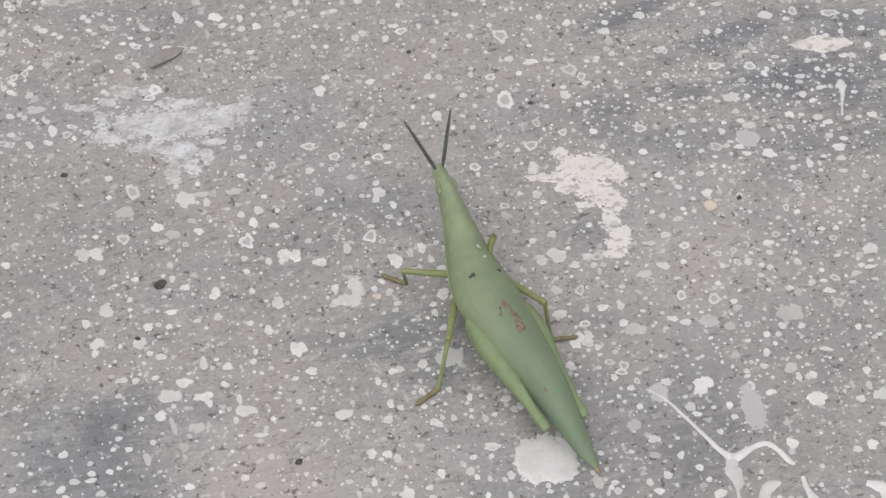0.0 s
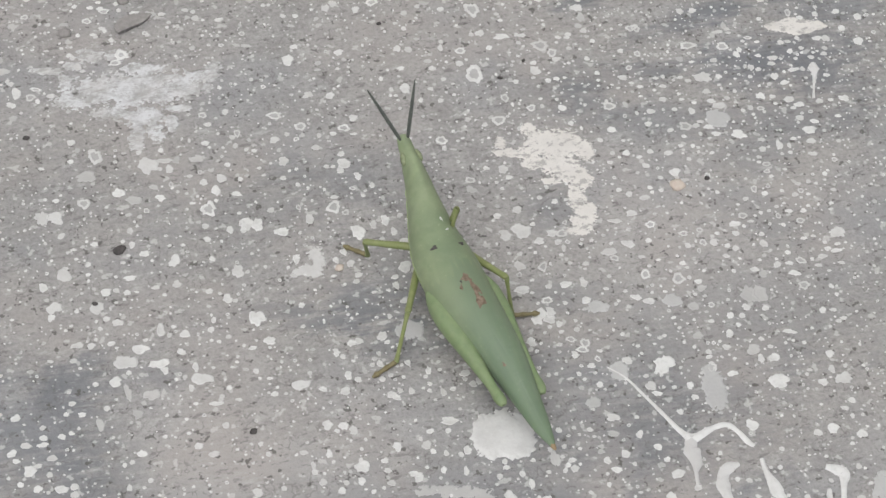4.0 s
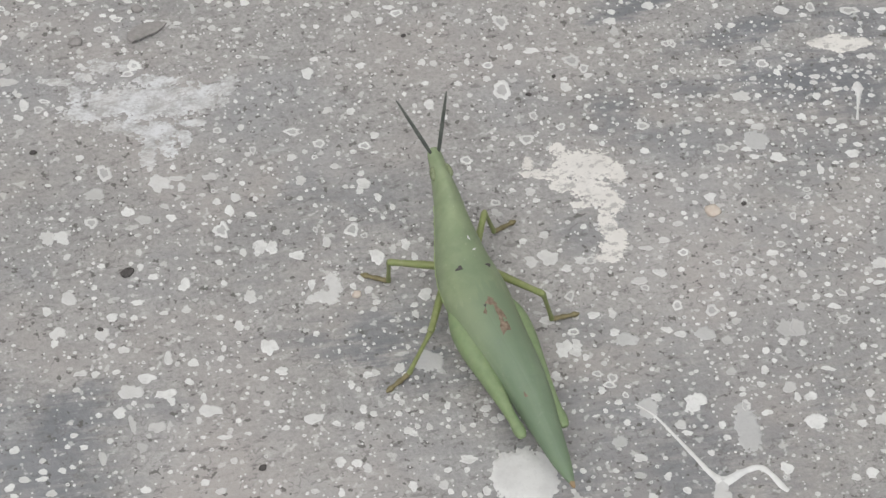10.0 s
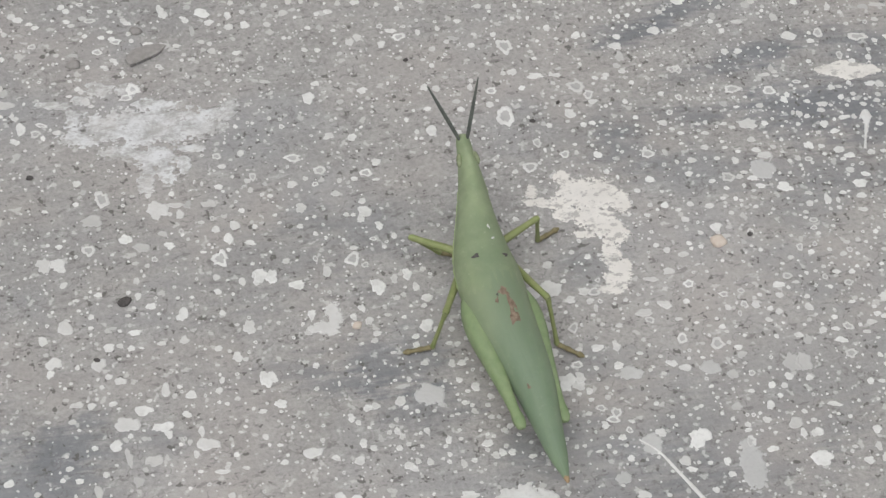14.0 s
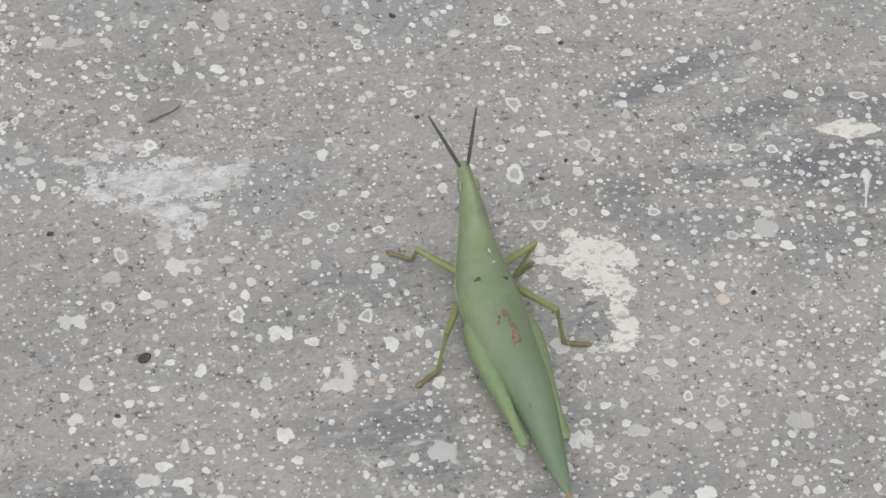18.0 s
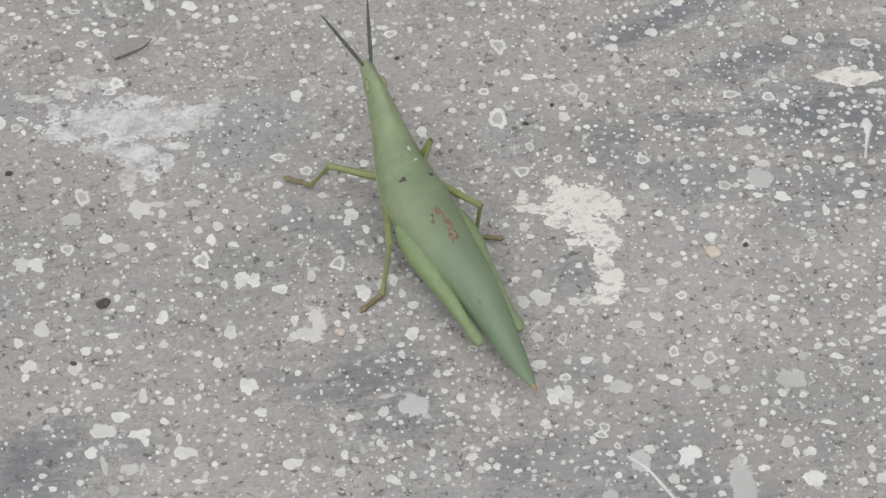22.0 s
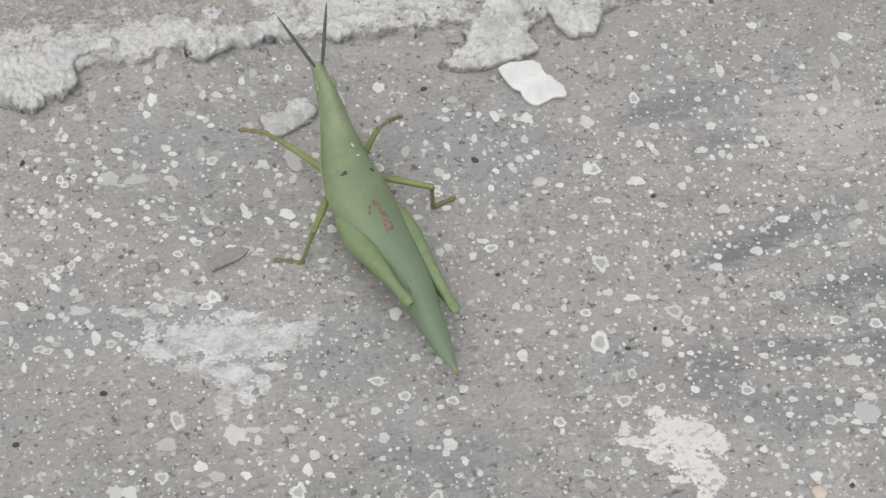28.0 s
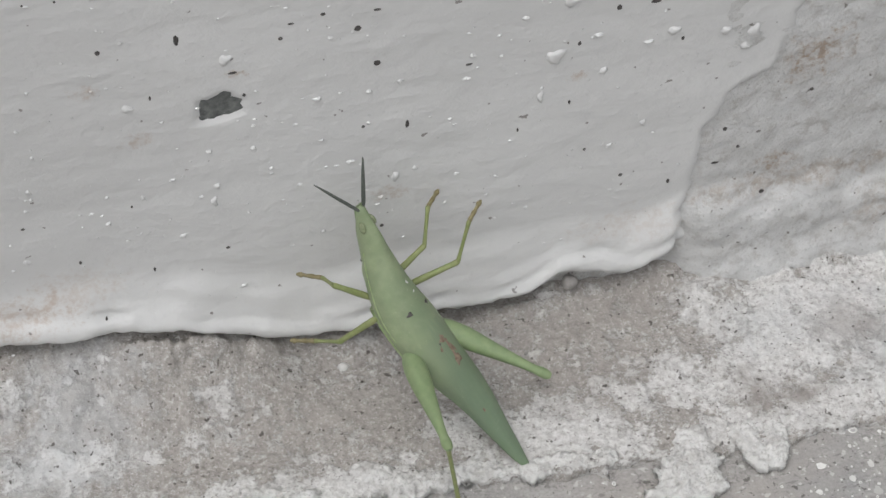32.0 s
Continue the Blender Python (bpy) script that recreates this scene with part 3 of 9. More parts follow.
def skin_y(x, z, h):
    near = abs(x) < 110 and z < 110
    y = 90.55
    if near:
        y += 0.12 * fbm(x * 0.05, z * 0.16, 3.0) + 0.06 * fbm(x * 0.4, z * 0.6, 6.0) + 0.03 * fbm(x * 0.9, z * 1.1, 4.0)
    out = float(np.interp(x, (-30, 5, 15), (2.4, 2.2, 1.8))) + (0.6 * fbm(x * 0.09, 2.0) if near else 0)
    rise = float(np.interp(x, (-60, -30, 0, 22), (6.5, 8.6, 9.8, 7.5)))
    rise += 0.6 * fbm(x * 0.1, 15.0) if near else 0
    vary = 0.45 * fbm(x * 0.06, 17.0) if near else 0.0
    foot = 5.2 + 3.0 * vary
    y -= out * ((0.27 + vary) * ease(rise + 1.2, rise - 3.4 - 2 * abs(vary), h) + 0.33 * max(0.0, 1 - h / rise) + (0.44 - vary) * ease(foot, 0.4, h))
    if near:
        y -= 0.30 * fbm(x * 0.22, h * 0.35, 8.0) * ease(9, 1, h) + 0.12 * fbm(x * 0.8, h * 0.9, 2.0) * ease(7, 0, h)
        y -= 0.08 * ease(1.6, 0.2, abs(x - edge_x(z) + 0.9))
        crease = float(np.interp(x, (-60, -44, -36, -28, -20, -10, 2, 10, 14, 20), (3.4, 2.6, 1.7, 3.1, 1.8, 2.2, 1.4, 2.6, 3.6, 2.0)))
        depth = max(0.0, 0.30 + 0.45 * fbm(x * 0.16, 12.0))
        y += depth * math.exp(-((h - crease) / 0.5) ** 2) - 0.6 * depth * math.exp(-((h - crease + 1.1) / 0.6) ** 2)
        y += 0.6 * in_chip(x, z)
    if x > edge_x(z):
        y += 1.2 * ease(0.0, 0.9, x - edge_x(z))
    return y


def build_skin(wall):
    xs, hs = steps(-75, 62, 0.6, 2400), [h for h in steps(0.3, 66, 0.6, 2200) if h > 0.2]
    rows = [-2, -1] + hs

    def place(x, h):
        z0 = lip_z(x)
        if h == -2:
            return (x, 92.5, z0 + 0.8)
        if h == -1:
            return (x, min(92.0, skin_y(x, z0, 0.0) + 0.55), z0 - 0.05)
        rounded = 0.28 * (1 - min(1.0, h / 0.8)) ** 2
        return (x, skin_y(x, z0 + h, h) + rounded, z0 + h)

    v, f = grid(xs, rows, place)
    skin = link("paint_layer", mesh("paint_layer", v, f, WALL_PAINT), wall, "thick glossy white paint skin curling out at its foot")
    v, f = grid([-36 + i * 0.8 for i in range(13)], [40.5 + i * 0.8 for i in range(11)], lambda x, z: (x, 90.95 + 0.10 * fbm(x * 0.7, z * 0.7), z))
    link("bare_patch", mesh("bare_patch", v, f, CHIP), wall, "dark cement bared where the paint has chipped")
    return skin


wall = build_wall()
paint_layer = build_skin(wall)


# ---- small lumps: splats, drips, grit ----
def blob_rings(ring, h):
    """Scale and height of a drop's outline, rim and flat middle, outermost first."""
    return ((1.0, -0.03), (0.9, h), (0.72, h * 0.75), (0.3, h * 0.6)) if not ring else ((1.0, -0.03), (0.9, h), (0.66, h * 0.8), (0.54, h * 0.25))


def blob_outline(r, n, lobes, rough=0.16):
    ph = [r.uniform(0, 6.283) for _ in range(4)]
    return [1 + lobes * (math.sin(2 * a + ph[0]) * 0.8 + math.sin(3 * a + ph[1]) * 0.7 + math.sin(5 * a + ph[2]) * 0.6 + math.sin(8 * a + ph[3]) * 0.3) + r.uniform(-rough, rough) for a in (6.28318 * i / n for i in range(n))]


def blob_faces(base, n, rings):
    """Quads from ring to ring and a fan in the middle; the faces of the middle come last."""
    f = [(base + j * n + i, base + j * n + (i + 1) % n, base + (j + 1) * n + (i + 1) % n, base + (j + 1) * n + i) for j in range(rings - 1) for i in range(n)]
    return f + [(base + (rings - 1) * n + i, base + (rings - 1) * n + (i + 1) % n, base + rings * n) for i in range(n)]


def blob_mesh(name, seed, n=18, ring=False, lobes=0.12, height=0.07, rough=0.16, pale=False):
    r = random.Random(seed)
    shape = blob_outline(r, n, lobes, rough)
    rings = blob_rings(ring, height)
    verts = [(k * s * math.cos(6.28318 * i / n), k * s * math.sin(6.28318 * i / n), z) for k, z in rings for i, s in enumerate(shape)]
    verts.append((0, 0, rings[-1][1]))
    me = mesh(name, verts, blob_faces(0, n, len(rings)), FAINT_PAINT if pale else SPLAT)
    me.materials.append(FAINT_PAINT if pale else RING_MIDDLE if ring else SPLAT_MIDDLE)
    me.polygons.foreach_set("material_index", [0 if k < (3 if ring else 2) * n else 1 for k in range(len(me.polygons))])
    return me


placed = []


def splats(kind, rows):
    """Paint drops on the floor: centre, half length along the brushing direction, half width."""
    for x, y, a, b in rows:
        placed.append((x, y, a, b, kind))


splats('whole', (
    (0.5, -7.1, 0.30, 0.33), (-1.0, -6.7, 0.33, 0.30), (-0.7, -2.7, 0.56, 0.51), (1.6, -8.6, 0.30, 0.23), (-1.3, -3.6, 0.33, 0.27), (-1.8, -6.0, 0.66, 0.80),
    (0.5, -9.0, 0.33, 0.30), (-0.3, -8.7, 0.36, 0.23), (-1.4, -1.1, 0.39, 0.48), (4.1, -10.1, 0.22, 0.26), (-3.3, -7.0, 0.41, 0.30), (-2.1, -9.0, 0.22, 0.20),
    (-3.7, -4.4, 0.25, 0.23), (-2.9, -1.7, 0.31, 0.27), (0.8, -11.0, 0.19, 0.20), (-2.1, -9.6, 0.25, 0.20), (-0.0, 0.9, 0.34, 0.31), (-3.5, -8.1, 0.38, 0.43),
    (-3.7, -1.9, 0.39, 0.31), (2.4, -11.5, 0.33, 0.20), (0.2, -11.3, 0.44, 0.36), (-0.8, -11.1, 0.33, 0.46), (-1.8, 0.7, 0.45, 0.76), (-5.2, -3.7, 0.36, 0.20),
))
splats('whole', (
    (-4.5, -8.5, 0.25, 0.20), (-3.2, 0.5, 0.39, 0.55), (-3.4, -10.3, 0.38, 0.36), (1.9, -12.6, 0.27, 0.29), (4.9, -12.1, 0.19, 0.20), (9.6, -7.6, 0.22, 0.17),
    (10.1, -5.1, 0.68, 0.69), (10.2, -2.3, 0.43, 0.38), (-0.7, -13.2, 0.33, 0.29), (-5.1, 0.0, 0.73, 0.96), (-6.0, -8.3, 0.33, 0.16), (-4.9, -10.5, 0.14, 0.13),
    (2.4, -13.8, 0.19, 0.16), (-6.9, -5.6, 0.44, 0.33), (-2.1, -12.9, 0.22, 0.19), (5.4, -13.3, 0.27, 0.26), (10.7, -8.0, 0.31, 0.27), (-7.2, -3.9, 0.44, 0.47),
    (10.1, -9.5, 0.61, 0.60), (3.0, -14.4, 0.16, 0.16), (2.2, -14.5, 0.25, 0.22), (0.6, -14.4, 0.49, 0.48), (-7.4, -6.4, 0.38, 0.33), (5.7, -14.2, 0.16, 0.13),
))
splats('whole', (
    (-7.5, -2.2, 0.36, 0.44), (-0.3, -14.7, 0.27, 0.22), (12.0, -5.0, 1.07, 0.96), (4.7, -14.8, 0.25, 0.19), (-5.5, -11.8, 0.27, 0.29), (4.0, -15.0, 0.25, 0.29),
    (12.1, -7.5, 0.22, 0.14), (-1.4, -14.8, 0.19, 0.16), (9.2, -12.6, 0.83, 0.53), (3.6, -15.5, 0.30, 0.29), (-8.6, -3.0, 0.36, 0.37), (-8.7, -6.4, 0.19, 0.20),
    (5.9, -15.1, 0.16, 0.16), (1.7, -15.9, 0.35, 0.32), (-3.0, 4.7, 0.25, 0.21), (-8.9, -3.9, 0.22, 0.20), (10.7, -11.7, 0.25, 0.20), (12.6, -2.1, 0.51, 0.49),
    (-1.0, -15.9, 0.32, 0.29), (-0.7, -16.0, 0.19, 0.19), (-1.6, 5.8, 0.28, 0.43), (-9.5, -5.0, 0.27, 0.17), (13.5, -4.5, 0.28, 0.28), (13.4, -6.9, 0.51, 0.48),
))
splats('whole', (
    (10.1, -13.3, 0.25, 0.16), (-0.4, -16.4, 0.24, 0.22), (3.4, -16.6, 0.54, 0.70), (4.6, -16.5, 0.22, 0.19), (12.1, 1.2, 0.23, 0.18), (1.1, -16.8, 0.32, 0.22),
    (-8.7, -10.5, 0.16, 0.16), (11.8, 2.2, 0.23, 0.21), (-9.4, -9.3, 0.16, 0.19), (6.6, -16.5, 0.33, 0.26), (13.4, -10.2, 0.14, 0.24), (-4.2, -16.0, 0.21, 0.19),
    (-2.1, -17.0, 0.27, 0.16), (-7.1, -14.0, 0.54, 0.57), (-9.6, -10.3, 0.19, 0.19), (10.2, -14.8, 0.22, 0.20), (12.1, -13.0, 0.39, 0.33), (-5.8, -15.6, 0.27, 0.22),
    (15.1, -6.3, 0.57, 0.48), (-6.1, 5.4, 0.45, 0.25), (-6.8, -14.9, 0.32, 0.25), (1.0, -18.2, 0.32, 0.25), (-2.7, 7.5, 0.40, 0.50), (14.2, 0.6, 0.20, 0.14),
))
splats('whole', (
    (11.4, 4.5, 0.35, 0.29), (1.7, -18.4, 0.24, 0.22), (15.3, -7.6, 0.40, 0.38), (9.6, -16.4, 0.82, 1.03), (13.4, 2.5, 0.38, 0.32), (15.0, -9.4, 0.28, 0.17),
    (15.6, -8.6, 0.23, 0.48), (15.6, -1.2, 0.29, 0.28), (-12.1, -3.4, 0.69, 0.62), (13.2, 3.8, 0.58, 0.54), (-9.6, 3.2, 0.50, 0.62), (16.1, -2.9, 0.14, 0.14),
    (11.0, -16.3, 0.55, 0.65), (1.3, -19.4, 0.21, 0.19), (-2.5, -18.8, 0.21, 0.19), (-0.6, -19.4, 0.19, 0.16), (-9.6, -13.9, 0.48, 0.35), (15.5, -10.7, 0.28, 0.17),
    (14.0, -13.3, 0.61, 0.46), (12.2, -15.6, 0.14, 0.13), (-6.8, 6.7, 0.20, 0.21), (2.4, -19.7, 0.35, 0.31), (-11.2, 1.7, 0.19, 0.24), (7.9, 8.6, 0.26, 0.37),
))
splats('whole', (
    (10.6, -17.1, 0.60, 0.58), (-8.1, -16.0, 0.27, 0.25), (-8.6, 5.6, 0.17, 0.24), (1.7, -20.0, 0.35, 0.28), (-12.6, -1.6, 0.44, 0.54), (-5.6, -18.0, 0.35, 0.31),
    (0.0, -20.0, 0.21, 0.19), (17.0, -2.2, 0.37, 0.32), (-4.3, 8.9, 0.43, 0.47), (-10.4, -13.9, 0.48, 0.41), (13.0, -15.6, 0.28, 0.23), (-12.3, -10.4, 0.16, 0.29),
    (0.5, -20.4, 0.21, 0.22), (7.7, -19.3, 0.54, 0.54), (-6.3, -18.1, 0.21, 0.19), (9.5, -18.6, 0.19, 0.19), (-2.7, -19.8, 0.24, 0.19), (10.3, -18.1, 0.22, 0.22),
    (16.9, -0.0, 0.26, 0.25), (-13.6, -3.7, 0.44, 0.23), (-3.6, 9.7, 0.80, 0.65), (-3.9, -19.6, 0.32, 0.49), (-6.8, -18.1, 0.19, 0.15), (2.9, -20.9, 0.27, 0.16),
))
splats('whole', (
    (-13.8, -2.5, 0.19, 0.27), (17.6, -8.6, 0.20, 0.21), (11.4, -18.0, 0.33, 0.45), (7.3, -20.2, 0.32, 0.28), (-8.4, -17.3, 0.32, 0.43), (-4.9, 9.6, 0.26, 0.22),
    (-13.9, -7.7, 0.35, 0.36), (15.9, -13.1, 0.25, 0.20), (-0.4, -21.0, 0.59, 0.40), (8.6, -19.8, 0.19, 0.19), (17.1, 0.9, 0.35, 0.25), (18.2, -5.3, 0.46, 0.24),
    (-8.5, 7.4, 0.17, 0.28), (17.1, -11.3, 0.36, 0.27), (15.9, -13.7, 0.39, 0.53), (-8.1, -18.0, 0.32, 0.37), (-9.2, -17.2, 0.27, 0.25), (-4.4, -20.2, 0.24, 0.22),
    (18.3, -2.3, 0.23, 0.21), (18.0, -9.4, 0.17, 0.17), (-5.6, 9.8, 0.34, 0.25), (10.4, 9.4, 0.23, 0.15), (7.8, -20.6, 0.22, 0.25), (-13.0, 2.4, 0.89, 0.48),
))
splats('whole', (
    (11.2, -19.0, 0.30, 0.22), (1.3, -21.8, 0.27, 0.28), (-0.6, -21.7, 0.27, 0.25), (-6.6, -19.6, 0.24, 0.18), (-3.5, 11.1, 0.40, 0.36), (-7.8, -19.0, 0.29, 0.25),
    (-11.8, -15.3, 0.32, 0.28), (15.3, -15.9, 0.50, 0.46), (-12.3, -14.6, 0.37, 0.47), (13.2, -18.1, 0.22, 0.19), (18.9, -8.5, 0.25, 0.24), (-4.3, -21.2, 0.27, 0.24),
    (0.7, -22.4, 0.40, 0.37), (-9.4, 8.2, 0.25, 0.28), (9.7, 10.7, 0.23, 0.22), (-14.6, -10.4, 0.27, 0.25), (10.4, -20.5, 0.35, 0.25), (6.1, -22.1, 0.32, 0.25),
    (-0.0, -22.5, 0.43, 0.37), (1.6, -22.6, 0.37, 0.37), (-12.2, 5.4, 0.17, 0.14), (-8.8, -19.2, 0.32, 0.34), (12.9, -19.2, 0.30, 0.32), (-5.1, -21.5, 0.19, 0.18),
))
splats('whole', (
    (-2.2, -22.5, 0.32, 0.27), (-4.6, -22.0, 0.24, 0.24), (-16.1, -1.7, 0.22, 0.20), (5.1, -23.1, 0.21, 0.22), (-3.3, -22.6, 0.34, 0.43), (-6.4, -21.5, 0.37, 0.36),
    (-13.3, 5.6, 0.42, 0.35), (-7.5, -21.1, 0.32, 0.30), (3.4, -23.6, 0.43, 0.25), (20.4, -8.2, 0.23, 0.21), (-1.2, 13.5, 0.41, 0.18), (17.9, -15.1, 0.33, 0.20),
    (-12.0, -17.7, 0.40, 0.49), (20.1, -10.5, 0.90, 0.48), (-11.2, -18.5, 0.40, 0.31), (-8.9, 10.4, 0.23, 0.21), (18.9, -13.6, 0.22, 0.23), (-15.1, -13.4, 0.13, 0.16),
    (14.2, -19.7, 0.19, 0.13), (4.9, -24.0, 0.27, 0.21), (15.7, 8.6, 0.23, 0.15), (20.8, -9.5, 0.26, 0.21), (-10.7, 9.6, 0.34, 0.28), (13.5, 10.6, 0.35, 0.30),
))
splats('whole', (
    (-5.9, 12.8, 0.46, 0.40), (-8.5, -21.3, 0.47, 0.42), (10.3, -22.7, 0.16, 0.19), (-15.3, 4.1, 0.61, 0.82), (11.9, 11.9, 0.32, 0.34), (19.2, -14.4, 0.17, 0.20),
    (-8.1, -21.8, 0.42, 0.36), (11.5, -22.2, 0.41, 0.41), (7.9, -23.8, 0.24, 0.25), (-3.4, 14.2, 0.41, 0.26), (4.6, -24.9, 0.21, 0.18), (8.7, -23.9, 0.21, 0.22),
    (6.2, -24.7, 0.19, 0.15), (22.1, -7.7, 0.17, 0.14), (-18.1, -1.8, 0.25, 0.26), (18.2, -17.3, 0.22, 0.23), (22.4, -6.7, 0.80, 0.28), (18.6, -17.0, 0.22, 0.16),
    (5.6, -25.2, 0.21, 0.21), (-16.3, 4.5, 0.72, 0.82), (17.1, 9.0, 0.29, 0.34), (-5.0, 14.4, 0.26, 0.33), (-9.9, 11.9, 0.57, 0.61), (-12.9, -19.5, 0.53, 0.49),
))
splats('whole', (
    (-16.9, 3.8, 0.33, 0.41), (19.8, -16.0, 0.25, 0.20), (-0.5, 15.8, 0.47, 0.52), (-15.7, -16.3, 0.26, 0.25), (-18.9, -7.9, 0.80, 1.02), (16.6, -20.4, 0.16, 0.19),
    (22.6, -10.1, 0.74, 0.48), (-16.9, 4.8, 0.25, 0.41), (14.2, -22.5, 0.33, 0.19), (-19.1, -1.4, 0.65, 0.79), (-18.5, -11.1, 0.64, 0.47), (-12.6, 10.6, 0.26, 0.18),
    (9.9, -24.9, 0.38, 0.15), (23.3, -8.2, 0.20, 0.21), (-14.4, -19.0, 0.13, 0.15), (11.0, -24.6, 0.27, 0.25), (19.0, -18.4, 0.14, 0.16), (-15.0, -18.6, 0.42, 0.30),
    (19.4, -18.0, 0.25, 0.20), (12.6, -24.0, 0.43, 0.31), (-16.7, 6.2, 0.25, 0.21), (-18.7, -12.0, 0.21, 0.16), (-3.9, -26.1, 0.83, 0.50), (7.7, 16.2, 0.27, 0.34),
))
splats('whole', (
    (9.9, 15.5, 0.36, 0.30), (24.2, -5.3, 0.14, 0.18), (20.6, -17.1, 0.61, 0.36), (-18.3, 4.3, 0.39, 0.48), (-12.8, 11.7, 0.26, 0.18), (17.3, -21.2, 0.27, 0.26),
    (24.1, -1.7, 0.20, 0.18), (-20.3, -6.3, 0.16, 0.16), (11.3, -25.4, 0.27, 0.19), (-20.4, -5.1, 0.32, 0.26), (23.3, 1.9, 0.20, 0.18), (23.3, -12.2, 0.40, 0.20),
    (-19.7, 1.0, 0.11, 0.13), (-20.2, -0.8, 0.25, 0.20), (24.6, -6.2, 0.63, 0.35), (24.5, -2.7, 0.32, 0.29), (12.7, -25.0, 0.22, 0.22), (-17.0, -17.4, 0.84, 0.67),
    (-19.2, -13.0, 0.19, 0.16), (5.2, 17.7, 0.24, 0.23), (-16.2, 8.9, 0.62, 0.28), (-19.6, 3.0, 0.17, 0.20), (-8.4, 15.6, 0.29, 0.33), (11.7, 15.9, 0.27, 0.19),
))
splats('whole', (
    (-21.1, -4.6, 0.49, 0.58), (-4.4, -27.2, 0.32, 0.32), (-6.2, -26.7, 0.41, 0.32), (23.6, -13.6, 0.25, 0.20), (-20.4, -11.5, 0.42, 0.25), (-12.5, -23.2, 0.15, 0.14),
    (21.4, -17.9, 0.31, 0.26), (-15.2, 10.8, 0.31, 0.28), (25.4, -3.6, 0.38, 0.39), (-10.0, 15.2, 0.49, 0.48), (17.6, 12.6, 0.18, 0.30), (24.9, -10.3, 0.40, 0.31),
    (9.4, 17.5, 0.36, 0.27), (21.8, -18.0, 0.61, 0.39), (5.3, -28.5, 0.33, 0.30), (22.5, -17.0, 0.22, 0.20), (-21.7, -3.7, 0.24, 0.20), (6.6, 18.4, 0.59, 0.65),
    (17.9, -22.8, 0.16, 0.16), (5.0, 18.7, 0.30, 0.31), (25.1, 1.3, 0.32, 0.26), (18.4, 12.5, 0.18, 0.27), (12.6, -26.5, 0.38, 0.34), (-21.2, 1.0, 0.33, 0.33),
))
splats('whole', (
    (-12.6, 14.3, 0.34, 0.25), (-7.4, -27.3, 0.23, 0.28), (-19.8, -15.7, 0.37, 0.15), (24.9, -13.1, 0.28, 0.17), (16.5, -24.5, 0.65, 0.44), (18.3, -23.1, 0.25, 0.19),
    (26.4, -4.5, 0.14, 0.21), (-18.8, -18.0, 0.21, 0.18), (-19.4, -17.0, 0.16, 0.21), (-21.0, 3.7, 0.41, 0.34), (-18.6, 8.6, 0.25, 0.24), (23.0, 8.0, 0.30, 0.38),
    (12.9, -27.2, 0.21, 0.15), (-20.9, -14.4, 0.32, 0.31), (-14.4, -23.5, 0.47, 0.50), (-22.7, -3.1, 0.38, 0.36), (20.0, -22.1, 0.25, 0.19), (-22.4, -9.4, 0.32, 0.25),
    (-13.6, -24.3, 0.47, 0.50), (-22.2, 0.8, 0.19, 0.17), (16.1, -25.5, 0.16, 0.19), (23.9, 7.0, 0.15, 0.34), (26.9, -4.6, 0.52, 0.39), (20.8, 11.4, 0.24, 0.34),
))
splats('whole', (
    (-20.7, 5.5, 0.39, 0.41), (-7.1, -28.2, 0.53, 0.49), (-13.4, 14.7, 0.29, 0.25), (25.9, 2.5, 0.29, 0.29), (18.3, -24.1, 0.22, 0.19), (-20.8, -15.4, 0.18, 0.21),
    (23.9, -17.3, 0.28, 0.17), (5.8, -29.8, 0.24, 0.25), (-2.0, 19.8, 0.50, 0.46), (23.3, -18.4, 0.22, 0.20), (25.3, 4.7, 0.35, 0.30), (-23.3, -5.0, 0.27, 0.16),
    (-22.2, -12.1, 0.21, 0.22), (-17.2, 11.5, 0.56, 0.57), (11.3, 18.5, 0.27, 0.31), (-19.9, -17.7, 0.37, 0.30), (-18.3, 10.0, 0.56, 0.63), (15.5, -26.4, 0.24, 0.40),
    (-15.9, -22.9, 0.53, 0.57), (-23.3, -6.9, 0.27, 0.38), (-10.0, -27.5, 0.47, 0.53), (-3.3, -30.0, 0.47, 0.49), (-15.2, -23.9, 0.29, 0.25), (-16.0, 13.2, 0.31, 0.32),
))
splats('whole', (
    (-6.7, -29.1, 0.32, 0.32), (4.4, 20.6, 0.27, 0.31), (27.5, -1.0, 0.26, 0.22), (21.0, 12.5, 0.24, 0.19), (20.1, -23.4, 0.22, 0.16), (-5.5, -29.7, 0.29, 0.35),
    (27.8, -6.2, 0.32, 0.14), (6.4, -30.5, 0.33, 0.36), (20.9, -22.8, 0.25, 0.22), (-23.5, -9.7, 0.27, 0.22), (28.0, -4.1, 0.23, 0.25), (22.9, 10.5, 0.48, 0.46),
    (28.0, -3.4, 0.29, 0.29), (-23.9, -8.0, 0.35, 0.38), (-4.1, -30.3, 0.29, 0.32), (-24.0, -2.8, 0.19, 0.16), (-14.4, 15.6, 0.31, 0.36), (21.5, -22.7, 0.27, 0.22),
    (27.4, 2.1, 0.41, 0.40), (24.3, 9.0, 0.15, 0.15), (-4.4, 20.6, 0.56, 0.46), (8.0, -30.7, 0.27, 0.22), (27.1, -13.2, 0.23, 0.20), (-23.1, -13.2, 0.24, 0.15),
))
